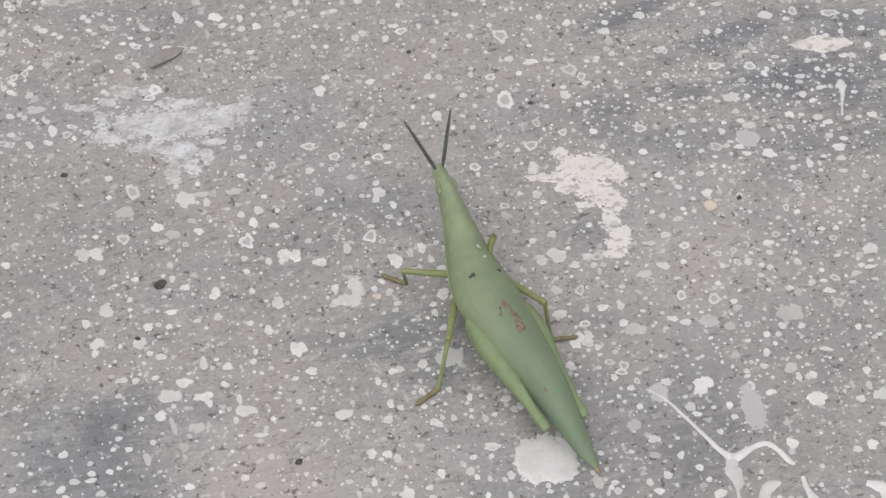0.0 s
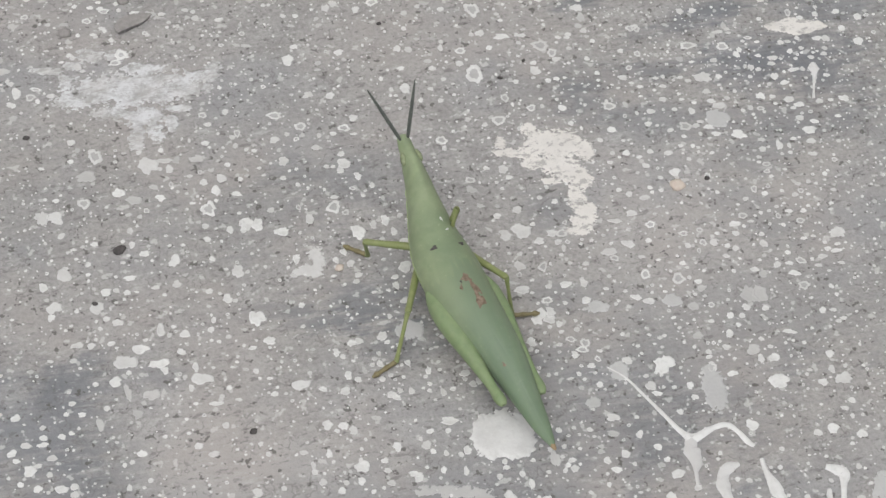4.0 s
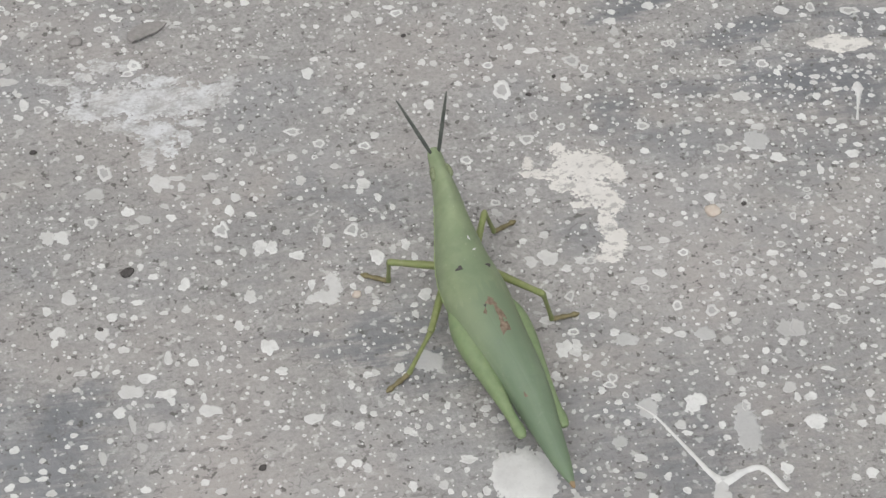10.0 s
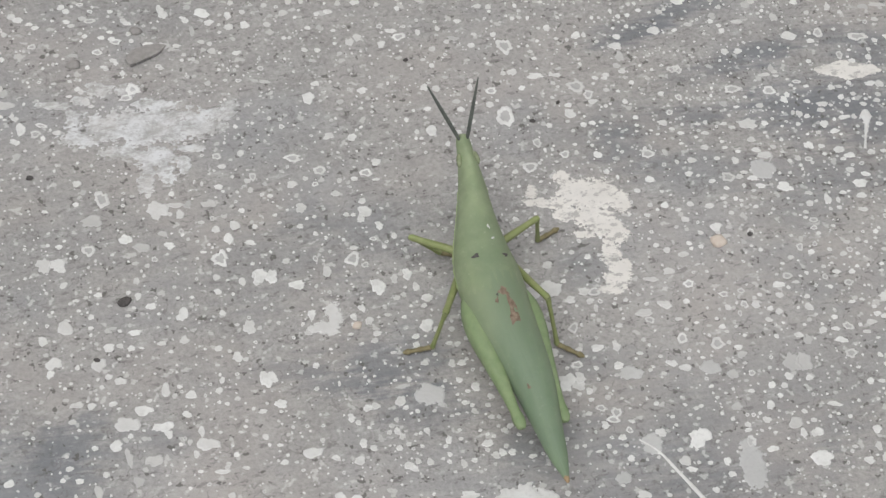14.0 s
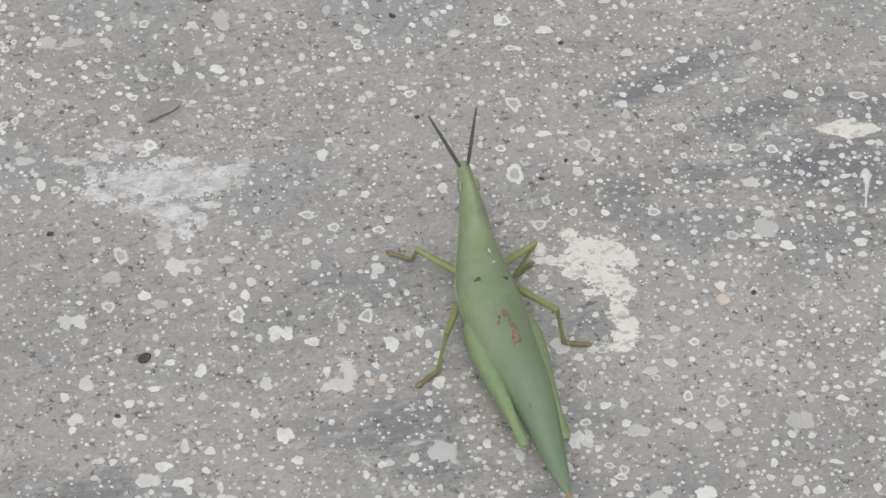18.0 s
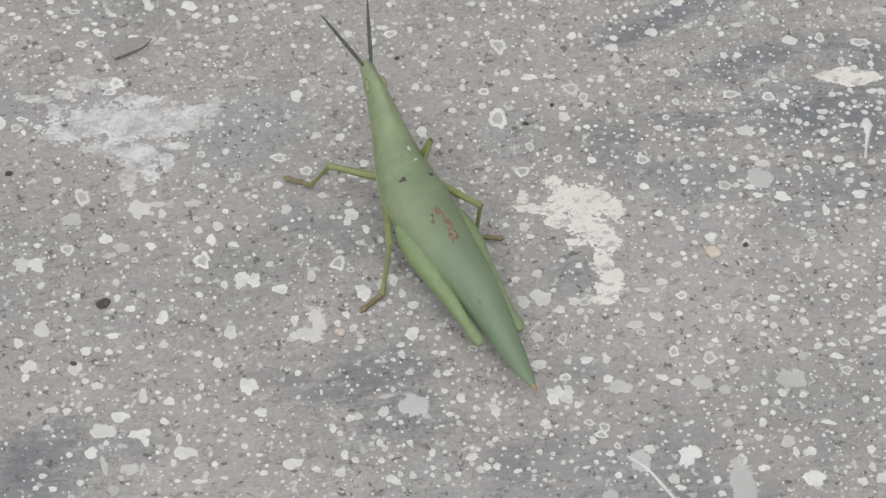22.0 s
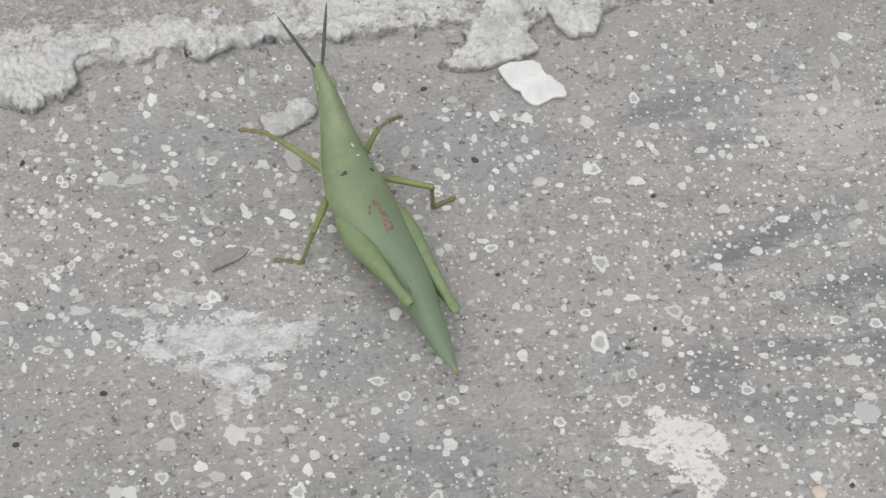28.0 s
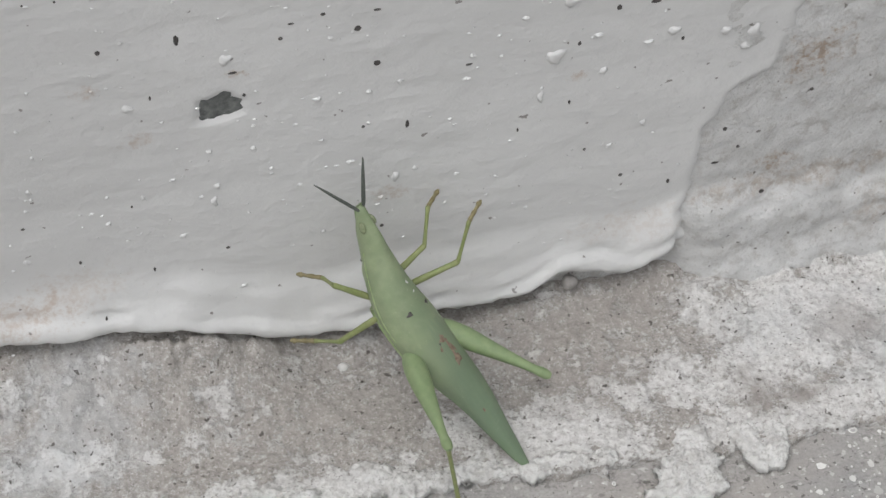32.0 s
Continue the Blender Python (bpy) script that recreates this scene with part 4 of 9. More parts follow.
splats('whole', (
    (-24.2, -9.3, 0.21, 0.19), (23.4, -20.8, 0.30, 0.19), (20.7, -24.0, 0.22, 0.19), (-13.5, -26.7, 0.20, 0.21), (4.0, -31.7, 0.21, 0.21), (22.8, 11.9, 0.24, 0.23),
    (-19.2, 11.5, 0.42, 0.46), (17.6, -26.9, 0.32, 0.22), (10.6, 20.5, 0.42, 0.35), (10.8, 20.4, 0.24, 0.23), (7.1, 21.5, 0.39, 0.31), (27.3, -14.3, 0.37, 0.30),
    (19.2, 15.8, 0.36, 0.31), (-21.2, 9.0, 0.33, 0.17), (29.1, -4.1, 0.29, 0.29), (-23.7, 3.7, 0.27, 0.17), (28.8, -0.3, 0.41, 0.36), (17.4, 17.5, 0.18, 0.23),
    (-15.8, 15.7, 0.23, 0.18), (27.8, 3.9, 0.24, 0.19), (28.6, 1.1, 0.32, 0.22), (-11.7, -28.7, 0.35, 0.38), (27.1, 5.8, 0.47, 0.45), (-14.4, 16.9, 0.34, 0.33),
))
splats('whole', (
    (27.5, -15.0, 0.25, 0.20), (9.5, -31.4, 0.33, 0.25), (-0.2, -32.4, 0.29, 0.32), (24.1, -21.3, 0.17, 0.13), (21.5, 14.4, 0.24, 0.23), (4.7, -32.4, 0.29, 0.28),
    (27.2, -16.3, 0.25, 0.27), (12.3, -30.7, 0.60, 0.54), (28.5, 3.2, 0.21, 0.15), (28.8, -12.2, 0.37, 0.34), (26.1, 8.7, 0.18, 0.15), (20.0, -26.1, 1.09, 1.13),
    (29.7, -2.4, 0.29, 0.29), (6.2, -32.5, 0.27, 0.28), (-6.4, -31.5, 0.29, 0.38), (-24.2, -14.5, 0.16, 0.18), (17.6, -28.2, 0.59, 0.56), (-14.0, -27.9, 0.23, 0.28),
    (13.9, 20.3, 0.42, 0.47), (-25.1, 1.9, 0.60, 0.80), (-25.7, -1.2, 0.49, 0.46), (23.7, 12.7, 0.21, 0.15), (-4.3, -32.3, 0.29, 0.52), (-21.4, 10.5, 0.22, 0.18),
))
splats('whole', (
    (-25.0, -12.7, 0.26, 0.15), (2.6, -33.1, 0.29, 0.25), (19.2, -27.3, 0.22, 0.16), (23.2, 13.6, 0.21, 0.23), (-24.1, -15.6, 0.31, 0.27), (-0.3, -33.1, 0.35, 0.28),
    (24.7, 11.8, 0.24, 0.15), (9.6, -32.3, 0.24, 0.18), (26.9, -18.6, 0.25, 0.23), (-16.8, -26.3, 0.35, 0.49), (-23.6, -17.3, 0.36, 0.18), (-9.3, -31.1, 0.75, 0.35),
    (-11.8, -29.9, 0.40, 0.28), (21.4, 15.8, 0.27, 0.19), (-25.1, 4.0, 0.25, 0.20), (23.2, -24.1, 0.22, 0.19), (0.1, 23.5, 0.27, 0.19), (-20.4, 12.8, 0.34, 0.21),
    (27.9, -17.1, 0.39, 0.33), (-14.1, -28.7, 0.81, 0.59), (-26.6, -7.7, 0.48, 0.57), (4.8, -33.6, 0.47, 0.92), (30.1, 1.5, 0.41, 0.29), (5.6, -33.6, 0.26, 0.21),
))
splats('whole', (
    (22.9, 14.9, 0.36, 0.35), (-9.1, -31.6, 0.46, 0.55), (17.9, -29.3, 0.54, 0.31), (-1.3, -33.9, 0.32, 0.35), (-16.7, -27.3, 0.23, 0.21), (29.1, -15.9, 0.23, 0.17),
    (14.7, -31.4, 0.24, 0.25), (26.9, 10.5, 0.18, 0.15), (-17.5, 16.9, 0.46, 0.33), (1.0, -34.3, 0.32, 0.38), (27.8, -19.1, 0.28, 0.17), (-19.2, -25.4, 0.40, 0.32),
    (-25.1, -16.4, 0.26, 0.25), (-27.3, -2.2, 0.27, 0.19), (-27.5, -6.5, 0.32, 0.19), (-26.7, -12.1, 0.31, 0.62), (31.5, -2.9, 0.29, 0.22), (22.0, 16.8, 0.66, 0.70),
    (23.9, 14.9, 0.36, 0.31), (6.4, -34.3, 0.41, 0.32), (-25.3, -16.7, 0.29, 0.27), (26.3, 12.0, 0.21, 0.15), (24.0, -25.0, 0.25, 0.22), (31.6, -2.1, 0.59, 0.62),
))
splats('whole', (
    (-22.7, 11.7, 0.22, 0.21), (-26.5, -13.7, 1.10, 0.67), (-11.9, -31.4, 0.43, 0.34), (3.6, -34.9, 0.26, 0.24), (8.9, 24.1, 0.48, 0.43), (-1.9, -34.7, 0.23, 0.17),
    (-27.6, -9.8, 0.47, 0.37), (-26.1, -15.4, 0.18, 0.18), (23.4, 16.0, 0.18, 0.20), (5.8, -34.7, 0.29, 0.32), (19.9, -29.1, 0.27, 0.25), (7.7, 24.6, 0.51, 0.47),
    (-28.0, -1.0, 0.43, 0.26), (12.6, 23.3, 0.27, 0.52), (28.2, 10.0, 0.24, 0.27), (-28.2, -7.4, 0.24, 0.35), (-18.7, -27.1, 0.26, 0.42), (24.9, 14.8, 0.24, 0.19),
    (-14.7, -30.3, 0.40, 0.48), (5.3, -35.2, 0.26, 0.35), (-25.9, -17.1, 0.67, 0.30), (-14.1, 20.8, 0.41, 0.41), (-12.8, -31.7, 0.23, 0.21), (27.1, -22.4, 0.30, 0.23),
))
splats('whole', (
    (22.2, 18.0, 0.42, 0.31), (32.0, 0.7, 0.59, 0.30), (-24.3, 10.7, 0.56, 0.42), (31.7, -12.6, 0.46, 0.48), (6.3, -35.3, 0.41, 0.42), (31.9, -11.8, 0.26, 0.21),
    (1.5, -35.7, 0.29, 0.62), (-16.5, 19.5, 0.46, 0.30), (-6.4, 24.6, 0.15, 0.19), (-16.2, -30.0, 0.32, 0.31), (-23.0, -23.1, 0.29, 0.28), (-28.9, -6.5, 0.40, 0.85),
    (14.2, -33.4, 0.33, 0.50), (1.0, 25.9, 0.51, 0.47), (20.9, 19.5, 0.24, 0.20), (-18.8, -27.9, 0.34, 0.31), (-22.3, 14.4, 0.48, 0.54), (-19.1, 17.8, 0.17, 0.29),
    (-13.9, -31.8, 0.26, 0.27), (18.1, 21.7, 0.39, 0.32), (-27.9, 3.7, 0.49, 0.44), (13.0, 24.2, 0.27, 0.32), (31.5, 5.4, 0.42, 0.38), (-27.8, -14.5, 0.29, 0.42),
))
splats('whole', (
    (21.6, -29.4, 0.32, 0.49), (4.0, 26.2, 0.18, 0.24), (25.2, -26.0, 0.33, 0.32), (32.6, -11.6, 0.29, 0.21), (9.8, -35.4, 0.41, 0.39), (-22.6, -24.5, 0.29, 0.28),
    (30.9, 7.3, 0.24, 0.30), (-25.7, -19.9, 0.38, 0.36), (28.2, 12.5, 0.21, 0.16), (-5.0, -35.8, 0.26, 0.24), (-6.0, -35.5, 0.34, 0.31), (25.0, -26.6, 0.36, 0.25),
    (-1.1, -36.5, 0.69, 0.69), (23.4, -28.3, 0.24, 0.19), (-18.4, -29.3, 0.40, 0.41), (11.9, -35.2, 0.53, 0.43), (-8.1, -35.2, 0.29, 0.24), (32.3, -14.8, 0.43, 0.24),
    (30.0, -20.3, 0.22, 0.23), (26.9, -25.1, 0.22, 0.19), (32.4, 4.9, 0.24, 0.19), (-16.9, -30.8, 0.43, 0.41), (33.6, 0.2, 0.21, 0.18), (-9.9, 24.7, 0.26, 0.27),
))
splats('whole', (
    (-29.0, -13.0, 0.23, 0.21), (-27.9, -16.5, 0.26, 0.24), (-23.3, 14.7, 0.23, 0.29), (33.0, -13.5, 0.34, 0.28), (-22.5, 15.7, 0.85, 0.36), (-5.0, 26.4, 0.65, 0.86),
    (-12.7, -33.6, 0.46, 0.34), (-6.9, -35.9, 0.29, 0.31), (19.3, -32.1, 0.36, 0.33), (-27.1, 8.8, 0.25, 0.31), (28.5, 13.3, 0.27, 0.23), (25.7, 16.8, 0.15, 0.16),
    (33.9, -0.8, 0.29, 0.26), (-30.1, -8.1, 0.21, 0.13), (-30.0, -1.0, 0.30, 0.13), (24.8, -27.9, 0.49, 0.63), (25.0, 17.8, 0.55, 0.32), (1.6, -37.4, 0.23, 0.27),
    (32.2, -16.9, 0.28, 0.27), (21.5, -30.9, 0.39, 0.35), (33.8, 1.3, 0.30, 0.26), (29.4, -22.3, 0.39, 0.42), (-10.3, -35.0, 0.23, 0.20), (-29.8, -11.6, 0.42, 0.49),
))
splats('whole', (
    (-8.0, -35.9, 0.23, 0.24), (-2.3, -37.2, 0.52, 0.20), (-28.9, 5.3, 0.33, 0.47), (26.2, 16.8, 0.24, 0.24), (-30.1, -10.6, 1.05, 0.56), (-11.8, -34.5, 0.86, 0.54),
    (29.8, 12.2, 0.21, 0.16), (28.3, -24.5, 0.44, 0.52), (-30.2, 1.0, 0.65, 0.33), (10.3, -36.7, 0.59, 0.32), (30.3, 11.5, 0.27, 0.15), (-30.7, -7.3, 0.26, 0.22),
    (2.3, -37.8, 0.58, 0.34), (16.8, 24.3, 0.30, 0.32), (-14.2, -33.6, 0.34, 0.30), (33.6, 3.8, 0.39, 0.26), (32.5, 7.1, 0.48, 0.38), (-0.3, -37.8, 0.29, 0.27),
    (-28.6, 7.2, 0.30, 0.48), (27.3, -26.0, 0.49, 0.32), (-6.1, -36.9, 0.40, 0.30), (-16.1, -32.6, 0.63, 0.61), (33.7, -14.1, 0.34, 0.41), (21.7, 21.5, 0.27, 0.28),
))
splats('whole', (
    (7.2, 27.6, 0.18, 0.24), (35.0, -6.2, 0.26, 0.25), (-22.5, 17.3, 0.31, 0.33), (28.8, 14.4, 0.30, 0.31), (17.8, 24.2, 0.49, 0.52), (-31.1, -2.8, 0.16, 0.13),
    (9.5, 27.4, 0.33, 0.32), (12.3, -36.6, 0.24, 0.25), (15.4, -35.4, 0.44, 0.36), (-31.0, -0.8, 0.40, 0.33), (-5.1, -37.5, 0.52, 0.51), (20.1, 23.0, 0.92, 0.40),
    (-1.0, -38.2, 0.29, 0.20), (29.7, -23.7, 0.31, 0.26), (34.6, -12.2, 0.43, 0.31), (-30.4, 3.2, 0.33, 0.17), (-13.7, 24.5, 0.26, 0.27), (-24.4, 15.6, 1.01, 1.15),
    (-29.7, 6.0, 0.27, 0.27), (35.0, -10.9, 0.69, 0.35), (34.7, 2.5, 0.33, 0.26), (1.7, -38.6, 0.26, 0.38), (32.3, 9.6, 0.27, 0.19), (30.6, -22.7, 0.33, 0.36),
))
splats('whole', (
    (35.1, 0.9, 0.27, 0.30), (-3.7, 28.2, 0.44, 0.40), (-9.5, -36.7, 0.48, 0.74), (35.4, -0.1, 0.21, 0.22), (6.8, -38.4, 0.26, 0.24), (-31.6, -8.2, 0.84, 0.62),
    (8.9, -38.1, 0.23, 0.31), (31.5, -21.8, 0.47, 0.46), (-22.3, -28.8, 0.34, 0.27), (-14.4, -34.8, 0.20, 0.20), (35.6, 0.5, 0.24, 0.22), (27.5, -27.6, 0.22, 0.16),
    (8.8, 28.5, 0.30, 0.24), (-31.6, 1.6, 0.22, 0.20), (-7.3, -37.9, 0.29, 0.20), (21.9, 22.8, 0.24, 0.36), (-6.1, -38.3, 0.63, 0.37), (22.5, 22.5, 0.49, 0.28),
    (36.1, -9.1, 0.17, 0.14), (-1.0, -39.2, 0.20, 0.20), (-32.0, -0.2, 0.38, 0.29), (-16.3, -34.1, 0.28, 0.24), (31.4, 12.9, 0.61, 0.35), (28.5, 16.9, 0.34, 0.32),
))
splats('whole', (
    (32.1, 11.8, 0.33, 0.19), (35.9, -11.5, 0.23, 0.24), (26.5, -29.3, 0.60, 0.31), (-32.4, -1.7, 0.21, 0.19), (36.5, -8.5, 0.26, 0.14), (32.8, 11.0, 0.36, 0.27),
    (27.1, 19.0, 0.31, 0.28), (-27.8, -22.9, 0.52, 0.38), (34.5, -17.4, 0.48, 0.34), (-1.0, -39.7, 0.29, 0.27), (-8.7, 28.2, 0.24, 0.23), (-32.9, -4.3, 0.53, 0.48),
    (15.7, -37.1, 0.35, 0.32), (-10.2, -37.7, 0.57, 0.50), (-15.0, -35.6, 0.74, 0.67), (-6.6, -39.0, 0.31, 0.27), (-8.6, -38.4, 0.74, 0.74), (-2.1, -39.8, 0.37, 0.37),
    (36.8, -0.7, 0.27, 0.26), (-29.0, -21.5, 0.46, 0.35), (5.0, -40.0, 0.35, 0.34), (-24.9, 17.7, 0.35, 0.32), (28.3, 18.5, 0.24, 0.20), (34.6, 8.4, 0.48, 0.35),
))
splats('whole', (
    (-28.5, 12.7, 0.72, 0.56), (0.1, -40.2, 0.23, 0.27), (3.1, -40.3, 0.46, 0.44), (35.3, 6.6, 0.36, 0.23), (37.4, -5.0, 0.18, 0.18), (-16.4, -35.2, 0.25, 0.30),
    (-33.1, -0.1, 0.59, 0.46), (-3.5, -40.0, 0.86, 0.87), (36.9, -11.1, 0.40, 0.18), (36.7, 2.3, 0.27, 0.26), (28.5, -28.6, 0.16, 0.16), (-12.1, -37.7, 0.31, 0.30),
    (-24.9, -28.5, 0.51, 0.51), (-33.4, -9.4, 1.10, 0.87), (36.7, 3.6, 0.42, 0.34), (10.3, 29.8, 0.43, 0.33), (-13.8, -37.1, 0.28, 0.27), (26.5, 21.0, 0.40, 0.24),
    (33.4, 12.1, 0.24, 0.20), (-17.5, -35.0, 0.45, 0.50), (37.7, -8.0, 0.32, 0.29), (-33.4, -10.8, 0.29, 0.31), (8.1, -40.4, 0.29, 0.27), (20.9, 25.5, 0.31, 0.24),
))
splats('whole', (
    (-33.9, -3.5, 0.40, 0.32), (33.4, -22.5, 0.42, 0.33), (-33.8, -7.4, 0.21, 0.16), (-19.8, -33.6, 0.40, 0.40), (-30.2, 11.1, 0.22, 0.21), (37.4, 1.4, 0.27, 0.19),
    (37.7, -10.5, 0.20, 0.18), (31.3, -26.1, 0.28, 0.29), (-20.4, -33.3, 0.25, 0.27), (11.6, -39.9, 0.26, 0.14), (37.3, -13.1, 0.32, 0.28), (27.5, 20.7, 0.43, 0.22),
    (-34.2, -6.7, 0.42, 0.31), (37.0, -14.4, 0.46, 0.45), (5.9, -41.1, 0.29, 0.27), (-24.3, -30.0, 0.57, 0.47), (-7.9, -40.0, 0.17, 0.13), (4.3, -41.4, 0.52, 0.47),
    (37.4, 4.0, 0.39, 0.23), (14.7, 29.2, 0.46, 0.37), (-32.7, 6.5, 0.41, 0.30), (38.5, -1.5, 0.21, 0.22), (-34.5, -1.9, 0.74, 0.77), (30.2, -28.4, 0.36, 0.51),
))
splats('whole', (
    (-25.5, -29.3, 0.34, 0.31), (37.1, 5.8, 0.48, 0.50), (35.4, 10.3, 0.45, 0.27), (27.8, 21.1, 0.37, 0.32), (-23.1, -32.0, 1.47, 1.34), (16.1, -39.0, 0.76, 0.49),
    (20.8, 26.6, 0.34, 0.20), (-34.8, -4.5, 0.24, 0.22), (38.5, -10.3, 0.23, 0.25), (38.0, 3.0, 0.54, 0.34), (-31.9, -19.4, 0.23, 0.25), (12.2, 30.4, 0.29, 0.34),
    (38.9, -5.3, 0.24, 0.18), (2.1, -41.9, 0.29, 0.30), (-31.6, 10.3, 0.17, 0.14), (-9.7, -40.0, 0.40, 0.23), (36.7, 7.8, 0.33, 0.19), (-18.8, -35.5, 0.62, 0.86),
    (-7.0, -40.9, 0.31, 0.23), (38.4, 1.8, 0.54, 0.34), (5.0, 31.9, 0.38, 0.59), (-34.3, 2.7, 0.30, 0.23), (35.1, 11.7, 0.33, 0.23), (-34.0, 4.0, 0.30, 0.33),
))
splats('whole', (
    (0.9, -42.1, 0.37, 0.40), (-34.5, 1.9, 0.16, 0.26), (-17.8, -36.4, 0.45, 0.23), (30.2, 19.3, 0.28, 0.32), (31.8, -27.3, 0.30, 0.26), (-15.9, -37.7, 0.31, 0.33),
    (36.7, 8.7, 0.24, 0.23), (-1.2, -42.2, 0.51, 0.47), (37.2, -17.5, 0.43, 0.41), (20.8, 27.5, 0.19, 0.21), (-35.5, -5.2, 0.13, 0.13), (-3.9, -42.0, 0.28, 0.33),
    (-35.0, -11.5, 0.73, 0.61), (2.9, -42.6, 0.31, 0.47), (32.8, 16.9, 0.37, 0.32), (-34.0, 6.5, 0.27, 0.20), (37.9, 6.9, 0.36, 0.19), (36.0, 11.7, 0.30, 0.31),
    (31.6, -28.7, 0.60, 0.57), (7.6, -42.5, 0.46, 0.34), (39.5, -10.3, 0.23, 0.21), (39.0, 3.3, 0.36, 0.30), (-22.4, -34.1, 0.23, 0.23), (-2.3, -42.7, 0.34, 0.26),
))
splats('whole', (
    (10.3, -42.1, 0.23, 0.20), (1.7, 33.1, 0.43, 0.57), (-2.1, 32.9, 0.36, 0.32), (36.2, -21.9, 0.17, 0.17), (40.1, -7.9, 0.35, 0.32), (29.8, 21.2, 0.40, 0.41),
    (15.5, 30.7, 0.31, 0.25), (21.2, -38.0, 0.24, 0.29), (9.0, -42.6, 0.35, 0.31), (-36.2, -6.4, 0.42, 0.38), (-35.0, 5.1, 0.22, 0.20), (14.4, -41.3, 0.47, 0.62),
    (11.0, -42.3, 0.17, 0.20), (9.5, 32.6, 0.32, 0.42), (20.7, -38.6, 0.21, 0.21), (17.6, 30.1, 0.37, 0.33), (-20.0, -36.6, 0.39, 0.23), (-25.7, -31.8, 0.39, 0.40),
    (-36.5, -5.7, 0.16, 0.19), (-27.4, -29.9, 0.23, 0.20), (22.1, 27.9, 0.25, 0.21), (2.7, 33.6, 0.51, 0.46), (38.5, -17.7, 0.43, 0.24), (-26.5, -31.1, 0.45, 0.34),
))
splats('whole', (
    (39.0, -16.3, 0.31, 0.31), (-3.5, 33.3, 0.36, 0.28), (-35.0, 6.4, 0.35, 0.20), (-36.6, -1.6, 0.24, 0.29), (34.6, -26.1, 0.72, 0.29), (-19.0, -37.6, 0.51, 0.33),
    (4.0, -43.7, 0.51, 0.80), (11.8, 32.6, 0.29, 0.34), (2.6, -43.9, 0.29, 0.27), (40.2, -12.6, 0.26, 0.25), (6.6, 33.6, 0.68, 0.29), (40.6, -10.0, 0.26, 0.25),
    (25.8, -35.9, 0.66, 0.66), (38.5, -19.1, 0.63, 0.37), (30.8, -31.6, 0.98, 1.00), (40.3, 3.3, 0.36, 0.23), (17.4, -41.1, 0.41, 0.38), (-37.1, -8.5, 0.16, 0.15),
    (37.9, 11.0, 0.37, 0.24), (-37.2, -1.8, 0.13, 0.13), (40.9, 1.0, 0.84, 0.60), (34.5, -27.3, 0.22, 0.16), (41.4, -3.5, 0.27, 0.18), (-36.4, 4.2, 0.38, 0.17),
))
splats('whole', (
    (-37.0, -11.2, 0.31, 0.30), (24.3, 27.7, 0.25, 0.21), (-37.6, -5.9, 0.68, 0.38), (38.6, 10.3, 0.34, 0.23), (39.9, 6.6, 0.48, 0.35), (-36.8, 3.4, 0.75, 0.86),
    (15.6, -42.3, 0.38, 0.35), (-36.6, -14.4, 0.31, 0.36), (41.7, -2.8, 0.33, 0.22), (41.9, -5.8, 0.27, 0.22), (41.6, -9.8, 0.23, 0.14), (25.4, 27.2, 0.19, 0.33),
    (-34.6, -20.7, 0.51, 0.42), (40.5, 5.7, 0.79, 0.46), (41.1, 2.9, 0.21, 0.19), (7.5, -44.6, 0.26, 0.27), (14.3, 33.1, 0.40, 0.33), (-22.8, -36.4, 0.25, 0.26),
    (37.0, 14.4, 0.18, 0.16), (41.6, -11.0, 0.41, 0.25), (-34.4, 11.8, 0.14, 0.17), (-38.0, -8.8, 0.23, 0.18), (40.0, 8.1, 0.43, 0.39), (-35.8, 8.6, 0.35, 0.44),
))
splats('whole', (
    (9.9, 34.4, 0.22, 0.29), (33.1, 20.5, 0.19, 0.24), (42.1, -8.1, 0.26, 0.25), (0.4, 35.3, 0.31, 0.21), (8.5, -44.8, 0.17, 0.17), (28.9, 25.1, 0.22, 0.16),
    (22.9, 29.7, 0.22, 0.21), (-38.4, -7.7, 0.36, 0.31), (9.6, -44.8, 0.26, 0.17), (35.5, -27.9, 0.22, 0.26), (-38.7, -3.3, 0.13, 0.13), (42.6, -1.8, 0.42, 0.41),
    (23.8, 29.5, 0.37, 0.50), (26.6, 27.6, 0.50, 0.54), (38.8, -22.7, 0.23, 0.17), (41.6, -15.0, 0.37, 0.21), (13.8, -44.1, 0.38, 0.34), (-38.7, -0.5, 0.74, 0.77),
    (28.6, 26.1, 0.28, 0.21), (11.0, -45.0, 0.23, 0.20), (16.8, -43.2, 0.41, 0.28), (-4.6, 35.5, 0.25, 0.25), (-27.3, -33.8, 0.25, 0.23), (-35.8, 11.2, 0.82, 0.89),
))
